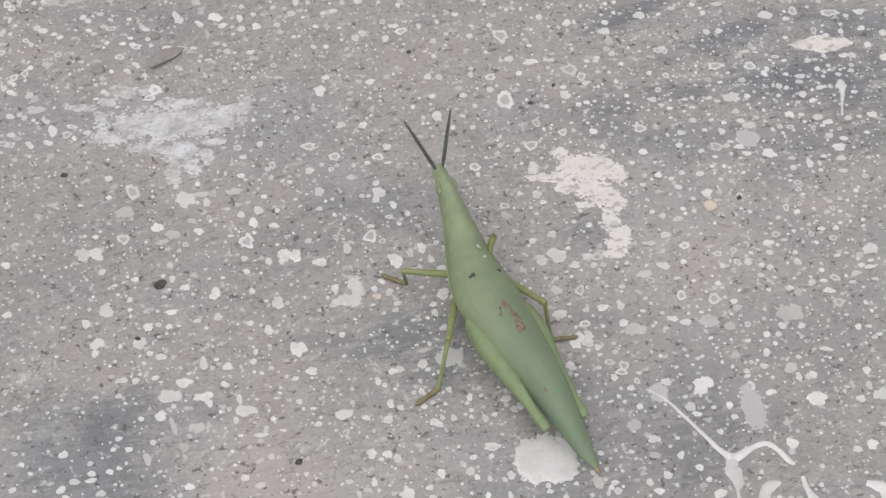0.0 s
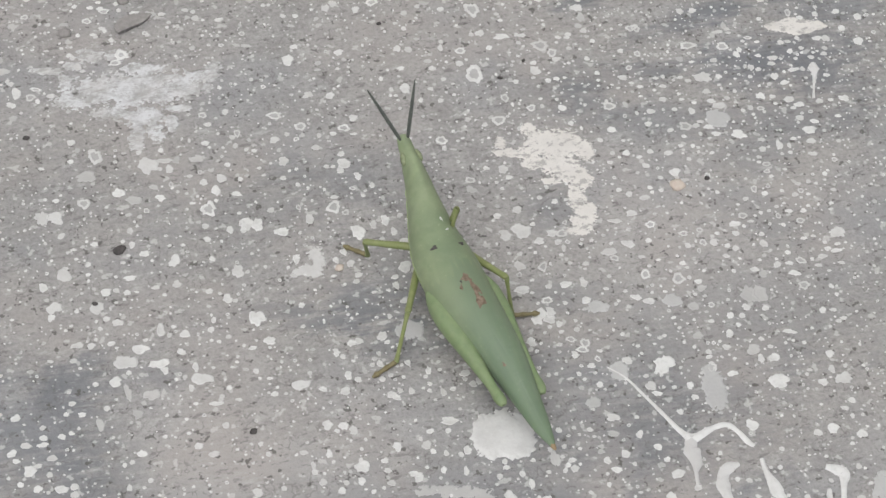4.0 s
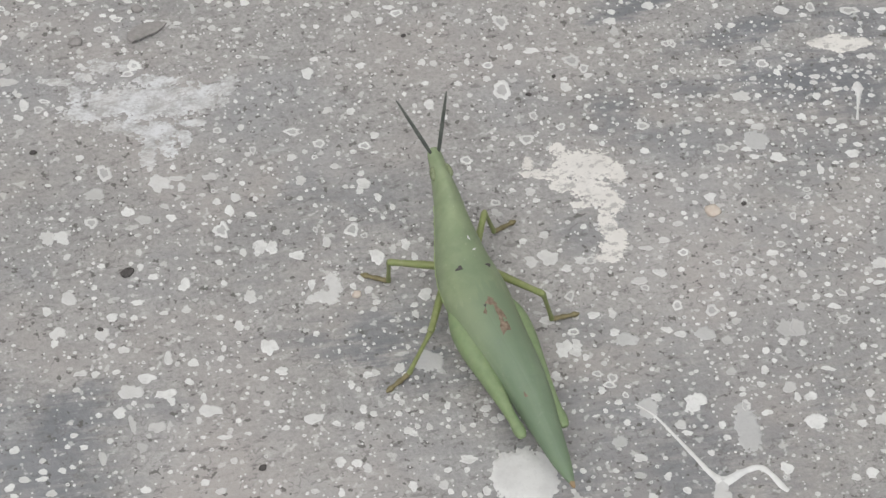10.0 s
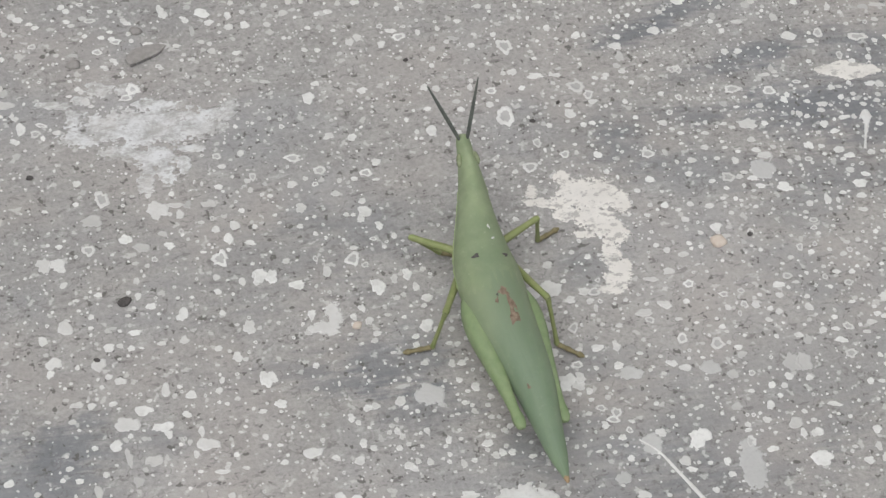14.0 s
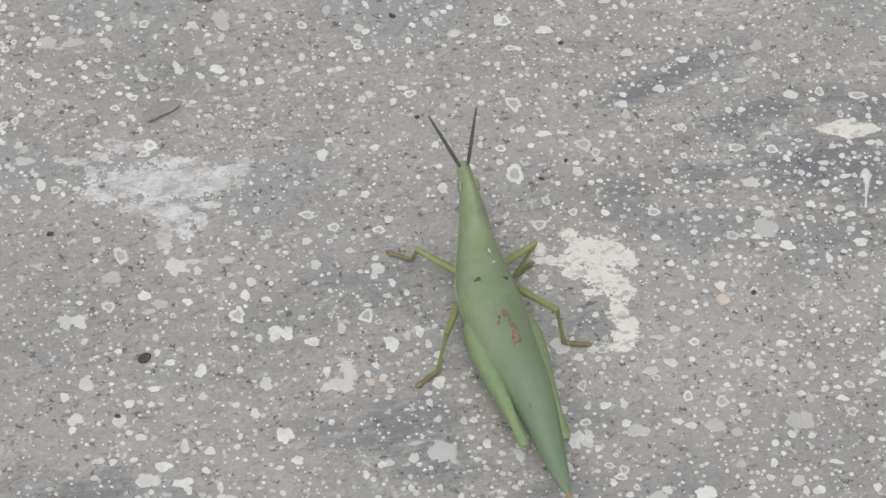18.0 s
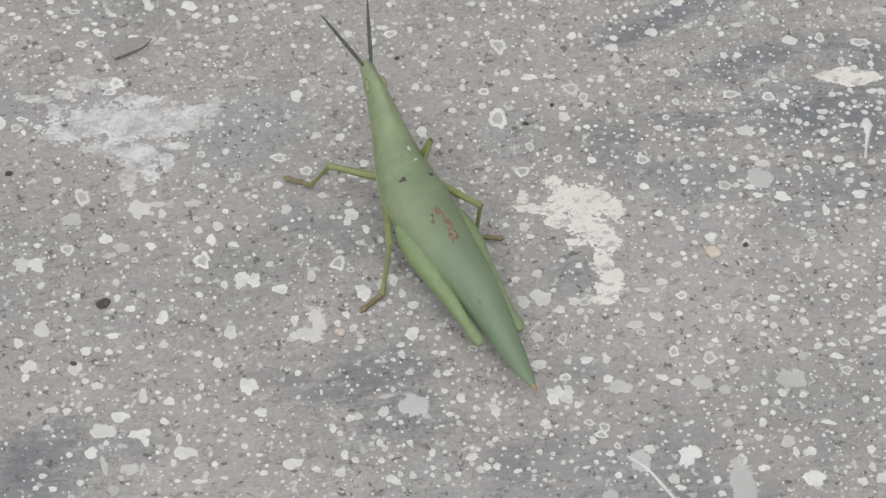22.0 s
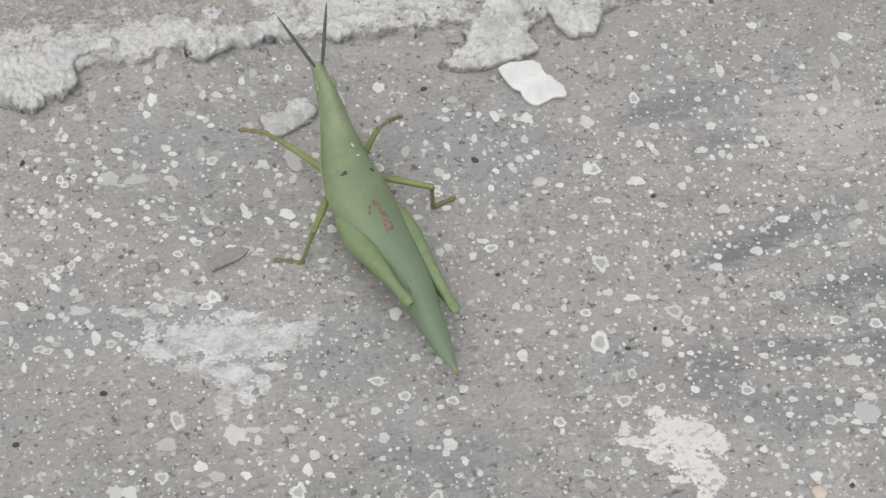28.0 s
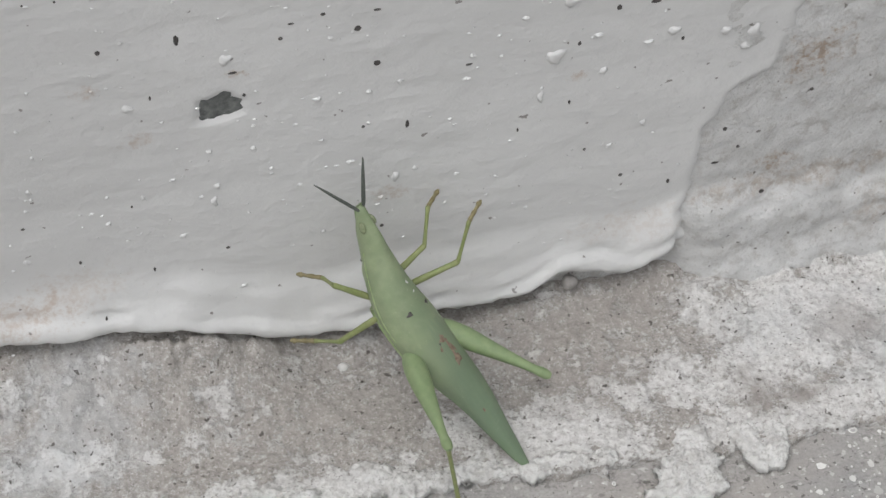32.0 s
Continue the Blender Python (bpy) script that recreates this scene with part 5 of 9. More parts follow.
splats('whole', (
    (-35.8, -21.4, 0.29, 0.28), (-5.2, 35.6, 0.30, 0.24), (41.2, -17.9, 0.26, 0.24), (-34.6, -24.0, 0.31, 0.27), (27.5, 27.4, 0.28, 0.37), (30.4, 24.9, 0.68, 0.58),
    (20.5, 31.9, 0.28, 0.29), (21.6, -41.4, 0.29, 0.25), (43.1, -0.5, 0.42, 0.30), (38.1, 15.2, 0.18, 0.24), (40.5, 10.3, 0.92, 0.79), (-39.3, -1.7, 0.37, 0.51),
    (43.3, -9.0, 0.35, 0.32), (-31.6, -29.3, 0.45, 0.41), (-30.7, -30.6, 0.34, 0.40), (37.1, -27.2, 0.17, 0.13), (43.4, -1.7, 0.24, 0.19), (21.3, 31.8, 0.31, 0.21),
    (41.9, 6.5, 0.30, 0.27), (-35.2, 13.5, 0.39, 0.28), (-2.2, 36.4, 0.34, 0.29), (-32.4, 18.5, 0.34, 0.29), (22.2, 31.5, 0.22, 0.29), (43.2, -11.4, 0.38, 0.32),
))
splats('whole', (
    (34.0, -31.7, 0.22, 0.22), (34.5, -31.3, 0.30, 0.19), (37.0, 17.9, 0.22, 0.20), (43.8, -5.3, 0.27, 0.18), (41.5, -18.9, 0.40, 0.24), (-10.8, 34.8, 0.50, 0.33),
    (-39.2, 2.4, 0.48, 0.52), (18.7, -43.4, 0.53, 0.41), (42.9, 4.2, 0.30, 0.27), (42.7, -15.0, 0.29, 0.17), (18.3, 33.6, 0.25, 0.25), (42.6, 5.6, 0.24, 0.19),
    (12.8, -45.6, 0.40, 0.30), (-36.6, -21.5, 0.28, 0.28), (43.8, -9.6, 0.21, 0.14), (40.2, 12.9, 0.31, 0.20), (39.3, -24.6, 0.34, 0.46), (8.3, 36.7, 0.31, 0.34),
    (-39.2, -14.4, 0.37, 0.32), (-39.8, -11.4, 0.23, 0.21), (22.7, -41.9, 0.35, 0.28), (44.3, -7.7, 0.35, 0.25), (44.0, -10.9, 0.26, 0.21), (-39.8, -12.8, 0.36, 0.33),
))
splats('whole', (
    (17.3, 34.7, 0.41, 0.38), (-37.2, 11.6, 0.77, 0.89), (42.5, -17.9, 0.57, 0.31), (44.5, -3.1, 0.21, 0.22), (18.4, 34.3, 0.39, 0.35), (43.8, 3.3, 0.24, 0.23),
    (21.6, 32.8, 0.25, 0.25), (31.0, 26.2, 0.44, 0.42), (-31.7, 21.2, 0.45, 0.40), (-40.7, -7.1, 0.31, 0.19), (-36.3, 14.0, 0.22, 0.24), (25.5, 30.7, 0.28, 0.21),
    (12.1, -46.6, 0.29, 0.27), (-29.5, -34.0, 0.28, 0.23), (44.7, -1.8, 0.36, 0.75), (27.5, -39.4, 0.27, 0.29), (43.9, 4.3, 0.36, 0.35), (43.2, 7.2, 0.27, 0.23),
    (42.3, -19.9, 0.26, 0.14), (15.1, -46.0, 0.17, 0.27), (42.3, 9.9, 0.43, 0.35), (41.6, -21.9, 0.23, 0.34), (44.2, -13.5, 0.17, 0.18), (44.8, -9.4, 0.26, 0.18),
))
splats('whole', (
    (39.6, -26.0, 0.17, 0.16), (43.6, -16.2, 0.26, 0.24), (-30.5, -33.3, 0.17, 0.20), (6.2, 37.9, 0.28, 0.29), (14.5, -46.3, 0.17, 0.17), (11.1, 37.3, 0.45, 0.30),
    (0.6, 38.2, 0.51, 0.34), (43.5, -17.1, 0.37, 0.31), (40.4, -24.9, 0.37, 0.23), (17.3, -45.5, 0.35, 0.31), (-36.8, -24.2, 0.31, 0.37), (43.2, 8.4, 0.18, 0.16),
    (-0.7, 38.2, 0.35, 0.34), (21.4, 33.7, 0.25, 0.34), (37.5, -30.0, 0.50, 0.45), (35.2, -33.1, 0.49, 0.47), (45.5, -3.2, 0.33, 0.22), (-13.4, 35.8, 0.45, 0.44),
    (42.2, -22.0, 0.17, 0.17), (-40.7, -13.9, 0.29, 0.25), (41.7, -23.1, 0.25, 0.23), (45.6, -7.7, 0.27, 0.29), (29.4, 29.0, 0.16, 0.17), (31.1, 27.5, 0.22, 0.21),
))
splats('whole', (
    (26.4, -41.4, 0.27, 0.28), (-15.7, 35.1, 0.25, 0.29), (40.3, -26.4, 0.34, 0.23), (20.2, -44.9, 0.32, 0.21), (45.8, -2.2, 0.21, 0.41), (3.9, 38.8, 0.50, 0.42),
    (-6.5, 38.1, 0.40, 0.37), (11.6, 37.8, 0.29, 0.22), (45.2, 3.3, 0.24, 0.23), (41.7, 14.0, 0.22, 0.20), (36.8, -31.9, 0.36, 0.51), (22.8, -43.9, 0.29, 0.24),
    (-16.1, 35.2, 0.18, 0.20), (44.3, -17.6, 0.69, 0.28), (18.7, -45.9, 0.52, 0.48), (29.3, 29.7, 0.22, 0.29), (-40.7, -16.3, 0.29, 0.25), (2.0, 39.2, 0.32, 0.39),
    (42.8, 12.4, 0.49, 0.28), (-32.7, -32.5, 0.72, 0.46), (15.6, 37.2, 0.26, 0.26), (46.3, -8.2, 0.21, 0.22), (-35.7, 18.4, 0.33, 0.21), (45.5, -14.0, 0.15, 0.18),
))
splats('whole', (
    (41.0, -26.2, 0.36, 0.23), (44.8, -16.8, 0.35, 0.21), (-16.9, 35.3, 0.27, 0.24), (39.4, -29.0, 0.19, 0.19), (44.1, -19.3, 0.40, 0.24), (30.1, 29.5, 0.19, 0.21),
    (24.4, 33.5, 0.32, 0.17), (21.7, -45.0, 0.53, 0.52), (5.9, 39.4, 0.39, 0.39), (-13.4, 36.9, 0.30, 0.30), (32.7, 27.4, 0.28, 0.29), (-4.3, 39.3, 0.49, 0.46),
    (45.6, -15.3, 0.87, 0.70), (46.7, -1.4, 0.42, 0.23), (46.3, -12.1, 0.26, 0.21), (-16.5, 36.0, 0.30, 0.20), (-8.9, 38.6, 0.51, 0.51), (-33.7, -32.4, 0.25, 0.23),
    (13.3, 38.6, 0.36, 0.26), (31.9, -38.7, 0.45, 0.44), (45.8, 5.7, 0.49, 0.51), (-19.4, 34.7, 0.30, 0.22), (-23.1, 32.5, 0.88, 0.72), (46.7, -11.3, 0.29, 0.22),
))
splats('whole', (
    (47.1, -2.1, 0.15, 0.15), (-41.7, -16.4, 0.40, 0.32), (38.4, -31.9, 0.25, 0.29), (46.5, 3.1, 0.18, 0.19), (17.6, -47.5, 0.23, 0.20), (-14.2, 37.4, 0.36, 0.32),
    (37.5, -33.3, 0.93, 0.69), (21.7, 35.9, 0.33, 0.26), (-11.9, 38.3, 0.24, 0.20), (0.3, 40.5, 0.42, 0.35), (47.4, -1.4, 0.21, 0.15), (-33.6, 23.5, 0.17, 0.22),
    (32.3, 29.1, 0.31, 0.30), (47.5, -8.0, 0.21, 0.18), (15.1, 38.7, 0.33, 0.26), (35.4, 26.0, 0.82, 0.50), (-1.9, 40.5, 0.29, 0.35), (-10.7, 38.8, 0.57, 0.42),
    (47.9, -4.1, 0.54, 0.26), (47.9, -7.2, 0.30, 0.29), (47.0, 4.1, 0.30, 0.19), (31.7, 30.1, 0.19, 0.38), (45.9, 8.8, 0.28, 0.28), (9.5, 40.4, 0.39, 0.44),
))
splats('whole', (
    (47.8, -9.6, 0.32, 0.25), (21.4, -46.9, 0.35, 0.34), (-35.9, -31.4, 0.25, 0.26), (47.1, 5.2, 0.34, 0.31), (25.8, -44.7, 0.24, 0.17), (33.4, 29.0, 0.28, 0.30),
    (33.7, -38.7, 0.66, 0.59), (-3.2, 41.0, 0.39, 0.56), (-43.3, -14.8, 0.34, 0.28), (-39.9, -24.7, 0.37, 0.30), (-17.0, 37.5, 0.50, 0.25), (-38.5, -27.9, 0.28, 0.30),
    (36.0, -36.8, 0.43, 0.26), (48.5, -2.3, 0.54, 0.38), (17.0, 39.2, 0.46, 0.31), (27.3, 34.2, 0.59, 0.35), (36.0, 27.0, 0.22, 0.21), (46.0, 10.5, 0.22, 0.36),
    (19.9, 38.1, 0.39, 0.35), (-6.1, 41.0, 0.37, 0.33), (-8.7, 40.6, 0.31, 0.37), (-43.5, -16.0, 0.40, 0.32), (37.7, 25.4, 0.26, 0.21), (37.1, -36.1, 0.39, 0.35),
))
splats('whole', (
    (28.4, -43.9, 0.15, 0.14), (31.5, -41.6, 0.24, 0.22), (-27.9, 31.3, 0.31, 0.24), (21.6, -47.8, 0.23, 0.31), (37.9, 25.5, 0.22, 0.21), (46.6, 10.1, 0.37, 0.52),
    (-10.4, 40.5, 0.43, 0.54), (-43.2, -18.6, 0.51, 0.38), (45.8, 12.5, 0.37, 0.56), (47.6, 7.1, 0.31, 0.24), (-41.9, -22.5, 0.45, 0.37), (49.1, -0.7, 0.78, 0.53),
    (48.8, 1.3, 0.45, 0.42), (-43.8, -16.8, 0.57, 0.28), (48.7, 2.9, 0.36, 0.23), (-12.7, 40.0, 0.55, 0.41), (2.9, 42.5, 0.45, 0.31), (36.3, -37.9, 0.24, 0.33),
    (47.3, 9.6, 0.37, 0.28), (-39.2, -28.7, 0.72, 0.46), (-23.6, 35.1, 0.32, 0.36), (34.9, 29.4, 0.32, 0.30), (48.8, 4.2, 0.61, 0.47), (6.1, 42.5, 0.23, 0.22),
))
splats('whole', (
    (42.1, 20.9, 0.50, 0.41), (-40.7, -26.3, 0.34, 0.30), (-42.1, -23.4, 0.45, 0.41), (27.5, -45.6, 0.35, 0.49), (-32.2, 28.6, 0.46, 0.34), (46.4, 13.1, 0.31, 0.36),
    (-28.3, 32.1, 0.47, 0.54), (34.1, 30.6, 0.22, 0.34), (26.7, 36.2, 0.29, 0.27), (26.9, -46.1, 0.70, 0.42), (5.1, 43.0, 0.50, 0.48), (45.1, 16.5, 0.69, 0.24),
    (-45.6, -12.9, 0.52, 0.43), (49.6, 3.2, 0.55, 0.39), (34.8, 30.5, 0.22, 0.30), (-43.9, -20.4, 0.31, 0.31), (10.7, 42.6, 0.42, 0.40), (-43.2, -22.4, 0.73, 0.41),
    (48.7, 8.1, 0.49, 0.47), (50.2, 0.3, 0.48, 0.34), (12.7, 42.3, 0.38, 0.40), (37.1, 28.6, 0.41, 0.38), (39.6, 25.9, 0.44, 0.30), (34.8, -41.0, 0.24, 0.22),
))
splats('whole', (
    (-9.6, 42.3, 0.35, 0.35), (30.7, -44.4, 0.24, 0.28), (4.5, 43.7, 0.59, 0.62), (-45.4, -16.4, 0.51, 0.35), (50.7, -1.3, 0.24, 0.23), (-33.8, 28.2, 0.26, 0.34),
    (43.6, 20.6, 0.50, 0.37), (-20.0, 38.6, 0.54, 0.24), (49.4, 6.8, 0.49, 0.39), (-44.8, -19.1, 0.45, 0.28), (-41.7, -27.1, 0.39, 0.33), (33.8, 32.2, 0.65, 0.66),
    (46.3, 16.0, 0.31, 0.20), (25.5, 38.0, 0.92, 0.67), (-13.1, 41.6, 0.79, 0.75), (38.4, 27.8, 0.16, 0.26), (12.5, 42.9, 0.33, 0.58), (-15.1, 40.9, 0.36, 0.31),
    (48.2, 11.6, 0.40, 0.24), (36.3, -40.2, 0.54, 0.55), (23.0, -49.4, 0.64, 0.47), (-24.0, 36.7, 0.30, 0.30), (-28.5, 33.6, 0.29, 0.36), (37.8, 28.8, 0.26, 0.22),
))
splats('whole', (
    (-25.2, 36.1, 0.30, 0.22), (47.4, 14.3, 0.25, 0.24), (-41.2, -28.8, 0.78, 0.59), (-43.0, -25.3, 0.31, 0.23), (46.4, 16.6, 0.37, 0.23), (29.8, -45.9, 0.35, 0.77),
    (49.2, 10.0, 0.43, 0.32), (-15.3, 41.4, 0.39, 0.21), (51.6, -3.2, 0.30, 0.23), (-40.6, -30.4, 0.39, 0.26), (-6.7, 43.9, 0.39, 0.31), (-24.2, 37.2, 0.39, 0.32),
    (-44.5, -22.4, 0.22, 0.20), (-25.4, 36.5, 0.38, 0.20), (20.8, 41.0, 0.46, 0.90), (-28.8, 34.1, 0.32, 0.35), (-45.7, -19.4, 0.68, 0.62), (-29.9, 33.3, 0.31, 0.16),
    (27.6, -47.8, 0.38, 0.34), (50.1, 8.4, 0.22, 0.24), (-46.8, 6.2, 0.50, 0.45), (13.7, 43.7, 0.46, 0.54), (32.3, 34.9, 0.29, 0.22), (30.4, 36.3, 0.43, 0.62),
))
splats('whole', (
    (43.0, 24.0, 0.32, 0.38), (49.7, 10.8, 0.65, 0.36), (-45.4, -21.7, 0.45, 0.41), (34.2, -43.7, 0.30, 0.32), (-21.6, 39.5, 0.30, 0.30), (-46.9, -16.9, 0.51, 0.42),
    (-46.7, -17.9, 0.37, 0.31), (14.9, 43.7, 0.36, 0.36), (49.0, 13.7, 0.31, 0.20), (-45.4, 12.8, 0.51, 0.46), (42.3, 25.7, 0.32, 0.30), (43.0, 24.8, 0.29, 0.26),
    (52.1, 3.0, 0.40, 0.39), (25.8, -50.0, 0.29, 0.41), (10.1, 45.3, 0.20, 0.36), (50.6, 10.4, 0.25, 0.20), (34.7, -44.1, 0.21, 0.18), (-36.6, 28.3, 0.34, 0.35),
    (-27.1, 36.9, 0.25, 0.33), (15.8, 44.2, 0.46, 0.36), (51.3, 8.4, 0.68, 0.32), (-29.4, 35.4, 0.26, 0.20), (-17.3, 42.4, 0.48, 0.54), (-45.6, -23.8, 0.34, 0.20),
))
splats('whole', (
    (39.8, 29.5, 0.70, 0.51), (31.3, 37.0, 0.33, 0.45), (-44.6, -26.3, 0.56, 0.66), (51.3, 9.1, 0.22, 0.20), (-46.9, -20.7, 0.37, 0.31), (-44.0, -27.9, 0.50, 0.36),
    (-21.7, 40.6, 0.30, 0.30), (-36.9, 28.6, 0.36, 0.39), (53.2, 0.3, 0.36, 0.23), (22.6, 42.2, 0.33, 0.36), (52.2, 6.8, 0.25, 0.20), (-35.8, 30.1, 0.57, 0.77),
    (39.0, 31.1, 0.36, 0.31), (6.4, 46.6, 0.20, 0.27), (52.9, 4.9, 0.18, 0.16), (-23.6, 40.3, 0.44, 0.29), (52.4, 8.2, 0.31, 0.36), (-17.5, 43.3, 0.42, 0.66),
    (53.5, 2.8, 0.37, 0.23), (25.3, 41.7, 0.33, 0.36), (26.8, -50.9, 0.35, 0.27), (12.6, 46.1, 0.40, 0.36), (34.5, -45.9, 0.24, 0.21), (32.7, -47.2, 0.47, 0.35),
))
splats('whole', (
    (31.3, -48.3, 0.47, 0.45), (-31.1, 35.5, 0.31, 0.16), (6.3, 47.1, 0.32, 0.32), (-45.8, -26.2, 0.44, 0.40), (45.2, 24.8, 0.70, 0.30), (52.3, 9.9, 0.28, 0.24),
    (-44.6, -29.2, 0.50, 0.39), (-38.7, 28.5, 0.28, 0.35), (6.2, 47.5, 0.26, 0.27), (-21.5, 42.2, 0.48, 0.30), (31.9, 38.4, 0.40, 0.50), (52.2, 11.2, 0.37, 0.36),
    (38.3, 33.3, 0.46, 0.22), (51.7, 12.8, 0.44, 0.37), (-36.1, 31.6, 0.35, 0.35), (-7.4, 47.0, 0.29, 0.40), (-11.4, 46.2, 0.35, 0.70), (43.8, 27.5, 0.20, 0.17),
    (15.1, 46.3, 0.43, 0.55), (-13.0, 45.8, 0.35, 0.35), (-24.7, 40.8, 0.38, 0.29), (-23.6, 41.4, 0.32, 0.25), (4.1, 48.1, 0.30, 0.41), (35.6, 36.1, 0.26, 0.27),
))
splats('whole', (
    (9.6, 47.6, 0.40, 0.59), (44.1, 27.5, 0.25, 0.32), (-38.9, 29.0, 0.36, 0.39), (-21.8, 42.7, 0.39, 0.37), (-36.4, 32.1, 0.30, 0.32), (40.8, 31.8, 0.26, 0.18),
    (52.6, 12.7, 0.37, 0.24), (50.8, 17.1, 0.31, 0.29), (-5.2, 48.1, 0.39, 0.63), (55.1, 2.6, 0.57, 0.51), (29.1, 41.3, 0.32, 0.33), (-48.4, -23.6, 0.39, 0.33),
    (53.4, 10.6, 0.22, 0.20), (-37.2, 31.8, 0.23, 0.14), (28.9, 41.7, 0.33, 0.32), (54.7, 6.5, 0.37, 0.28), (-30.2, 38.3, 0.18, 0.16), (-12.8, 47.0, 0.37, 0.32),
    (-17.4, 45.5, 0.18, 0.16), (-30.6, 38.3, 0.19, 0.25), (53.7, 11.3, 0.31, 0.28), (54.2, 9.6, 0.37, 0.32), (38.6, 35.0, 0.20, 0.22), (39.4, 34.4, 0.26, 0.22),
))
splats('whole', (
    (-50.7, 8.2, 0.66, 0.59), (32.5, -50.0, 0.21, 0.24), (28.8, 42.3, 0.32, 0.41), (-37.5, 32.3, 0.24, 0.24), (27.6, 43.0, 0.43, 0.55), (-26.4, 41.5, 0.30, 0.30),
    (-31.1, 38.4, 0.15, 0.16), (28.6, 42.7, 0.37, 0.37), (36.4, 37.4, 0.30, 0.32), (15.5, 48.0, 0.23, 0.23), (-18.0, 45.9, 0.24, 0.23), (14.4, 48.4, 0.30, 0.28),
    (-30.0, 39.5, 0.31, 0.25), (53.9, 12.9, 0.31, 0.33), (50.1, 21.3, 0.82, 0.67), (-13.0, 47.8, 0.29, 0.27), (30.6, -51.9, 0.35, 0.27), (-47.8, -28.0, 0.19, 0.20),
    (-8.3, 48.9, 0.39, 0.49), (42.9, 31.7, 0.39, 0.44), (44.8, 29.5, 0.32, 0.32), (40.2, 34.7, 0.26, 0.40), (31.5, 41.5, 0.26, 0.33), (-48.8, -26.5, 0.50, 0.33),
))
splats('whole', (
    (-26.8, 42.0, 0.30, 0.24), (26.0, 44.7, 0.40, 0.46), (-17.3, 46.7, 0.26, 0.26), (48.1, 25.4, 0.26, 0.21), (-22.9, 44.4, 0.30, 0.29), (35.0, 39.4, 0.33, 0.41),
    (-48.6, -27.7, 0.33, 0.29), (55.3, 10.3, 0.22, 0.16), (-38.4, 33.0, 0.35, 0.36), (-42.1, 28.7, 0.23, 0.21), (32.2, -51.6, 0.41, 0.34), (-40.4, 30.9, 0.48, 0.39),
    (-1.3, 50.6, 0.43, 0.50), (-13.9, 48.5, 0.43, 0.40), (48.7, 25.7, 0.25, 0.24), (55.9, 9.7, 0.44, 0.28), (15.1, 49.3, 0.45, 0.33), (34.2, 40.7, 0.73, 0.46),
    (34.2, -50.7, 0.41, 0.55), (12.8, 50.0, 0.51, 0.50), (16.2, 49.2, 0.67, 0.83), (-4.1, 50.8, 0.33, 0.41), (-42.7, 29.0, 0.24, 0.23), (56.4, 9.0, 0.16, 0.16),
))
splats('whole', (
    (20.9, 47.9, 0.30, 0.32), (52.3, 19.9, 0.51, 0.29), (-38.8, 33.6, 0.37, 0.32), (7.2, 50.9, 0.43, 0.37), (-14.9, 48.6, 0.39, 0.22), (-43.5, 28.0, 0.28, 0.55),
    (22.7, 47.3, 0.73, 0.93), (48.0, 27.4, 0.42, 0.43), (15.0, 49.8, 0.30, 0.32), (2.2, 51.3, 0.23, 0.32), (36.3, 39.7, 0.40, 0.64), (37.0, 39.1, 0.40, 0.41),
    (-14.2, 49.0, 0.52, 0.53), (6.5, 51.3, 0.27, 0.23), (49.0, 26.3, 0.26, 0.26), (11.0, 50.8, 0.30, 0.42), (56.4, 10.5, 0.34, 0.28), (12.7, 50.6, 0.47, 0.42),
    (-50.5, 16.2, 0.51, 0.46), (9.9, 51.1, 0.33, 0.32), (33.5, -52.1, 0.53, 0.48), (-27.5, 43.4, 0.42, 0.30), (-37.0, 36.2, 0.49, 0.49), (-16.8, 48.5, 0.25, 0.32),
))
splats('whole', (
    (32.9, 42.7, 0.27, 0.28), (56.2, 12.2, 0.69, 0.33), (52.6, 21.1, 0.25, 0.25), (-39.9, 33.7, 0.49, 0.40), (-18.7, 48.2, 0.18, 0.47), (13.6, 50.9, 0.27, 0.23),
    (36.3, 40.7, 0.27, 0.18), (30.1, 45.1, 0.57, 0.51), (-27.9, 44.1, 0.39, 0.29), (7.5, 52.3, 0.40, 0.37), (55.7, 15.9, 0.38, 0.33), (-0.2, 52.6, 0.30, 0.41),
    (37.3, 40.6, 0.30, 0.28), (57.2, 11.9, 0.50, 0.57), (-17.2, 49.5, 0.26, 0.35), (23.3, 49.2, 0.47, 0.37), (56.0, 17.5, 0.25, 0.17), (39.2, 40.1, 0.17, 0.23),
    (-38.7, 37.0, 0.35, 0.29), (-27.6, 45.7, 0.42, 0.38), (44.4, 35.8, 0.46, 0.41), (40.1, 40.0, 0.53, 0.41), (-39.0, 37.4, 0.49, 0.33), (-44.3, 31.6, 0.24, 0.55),
))
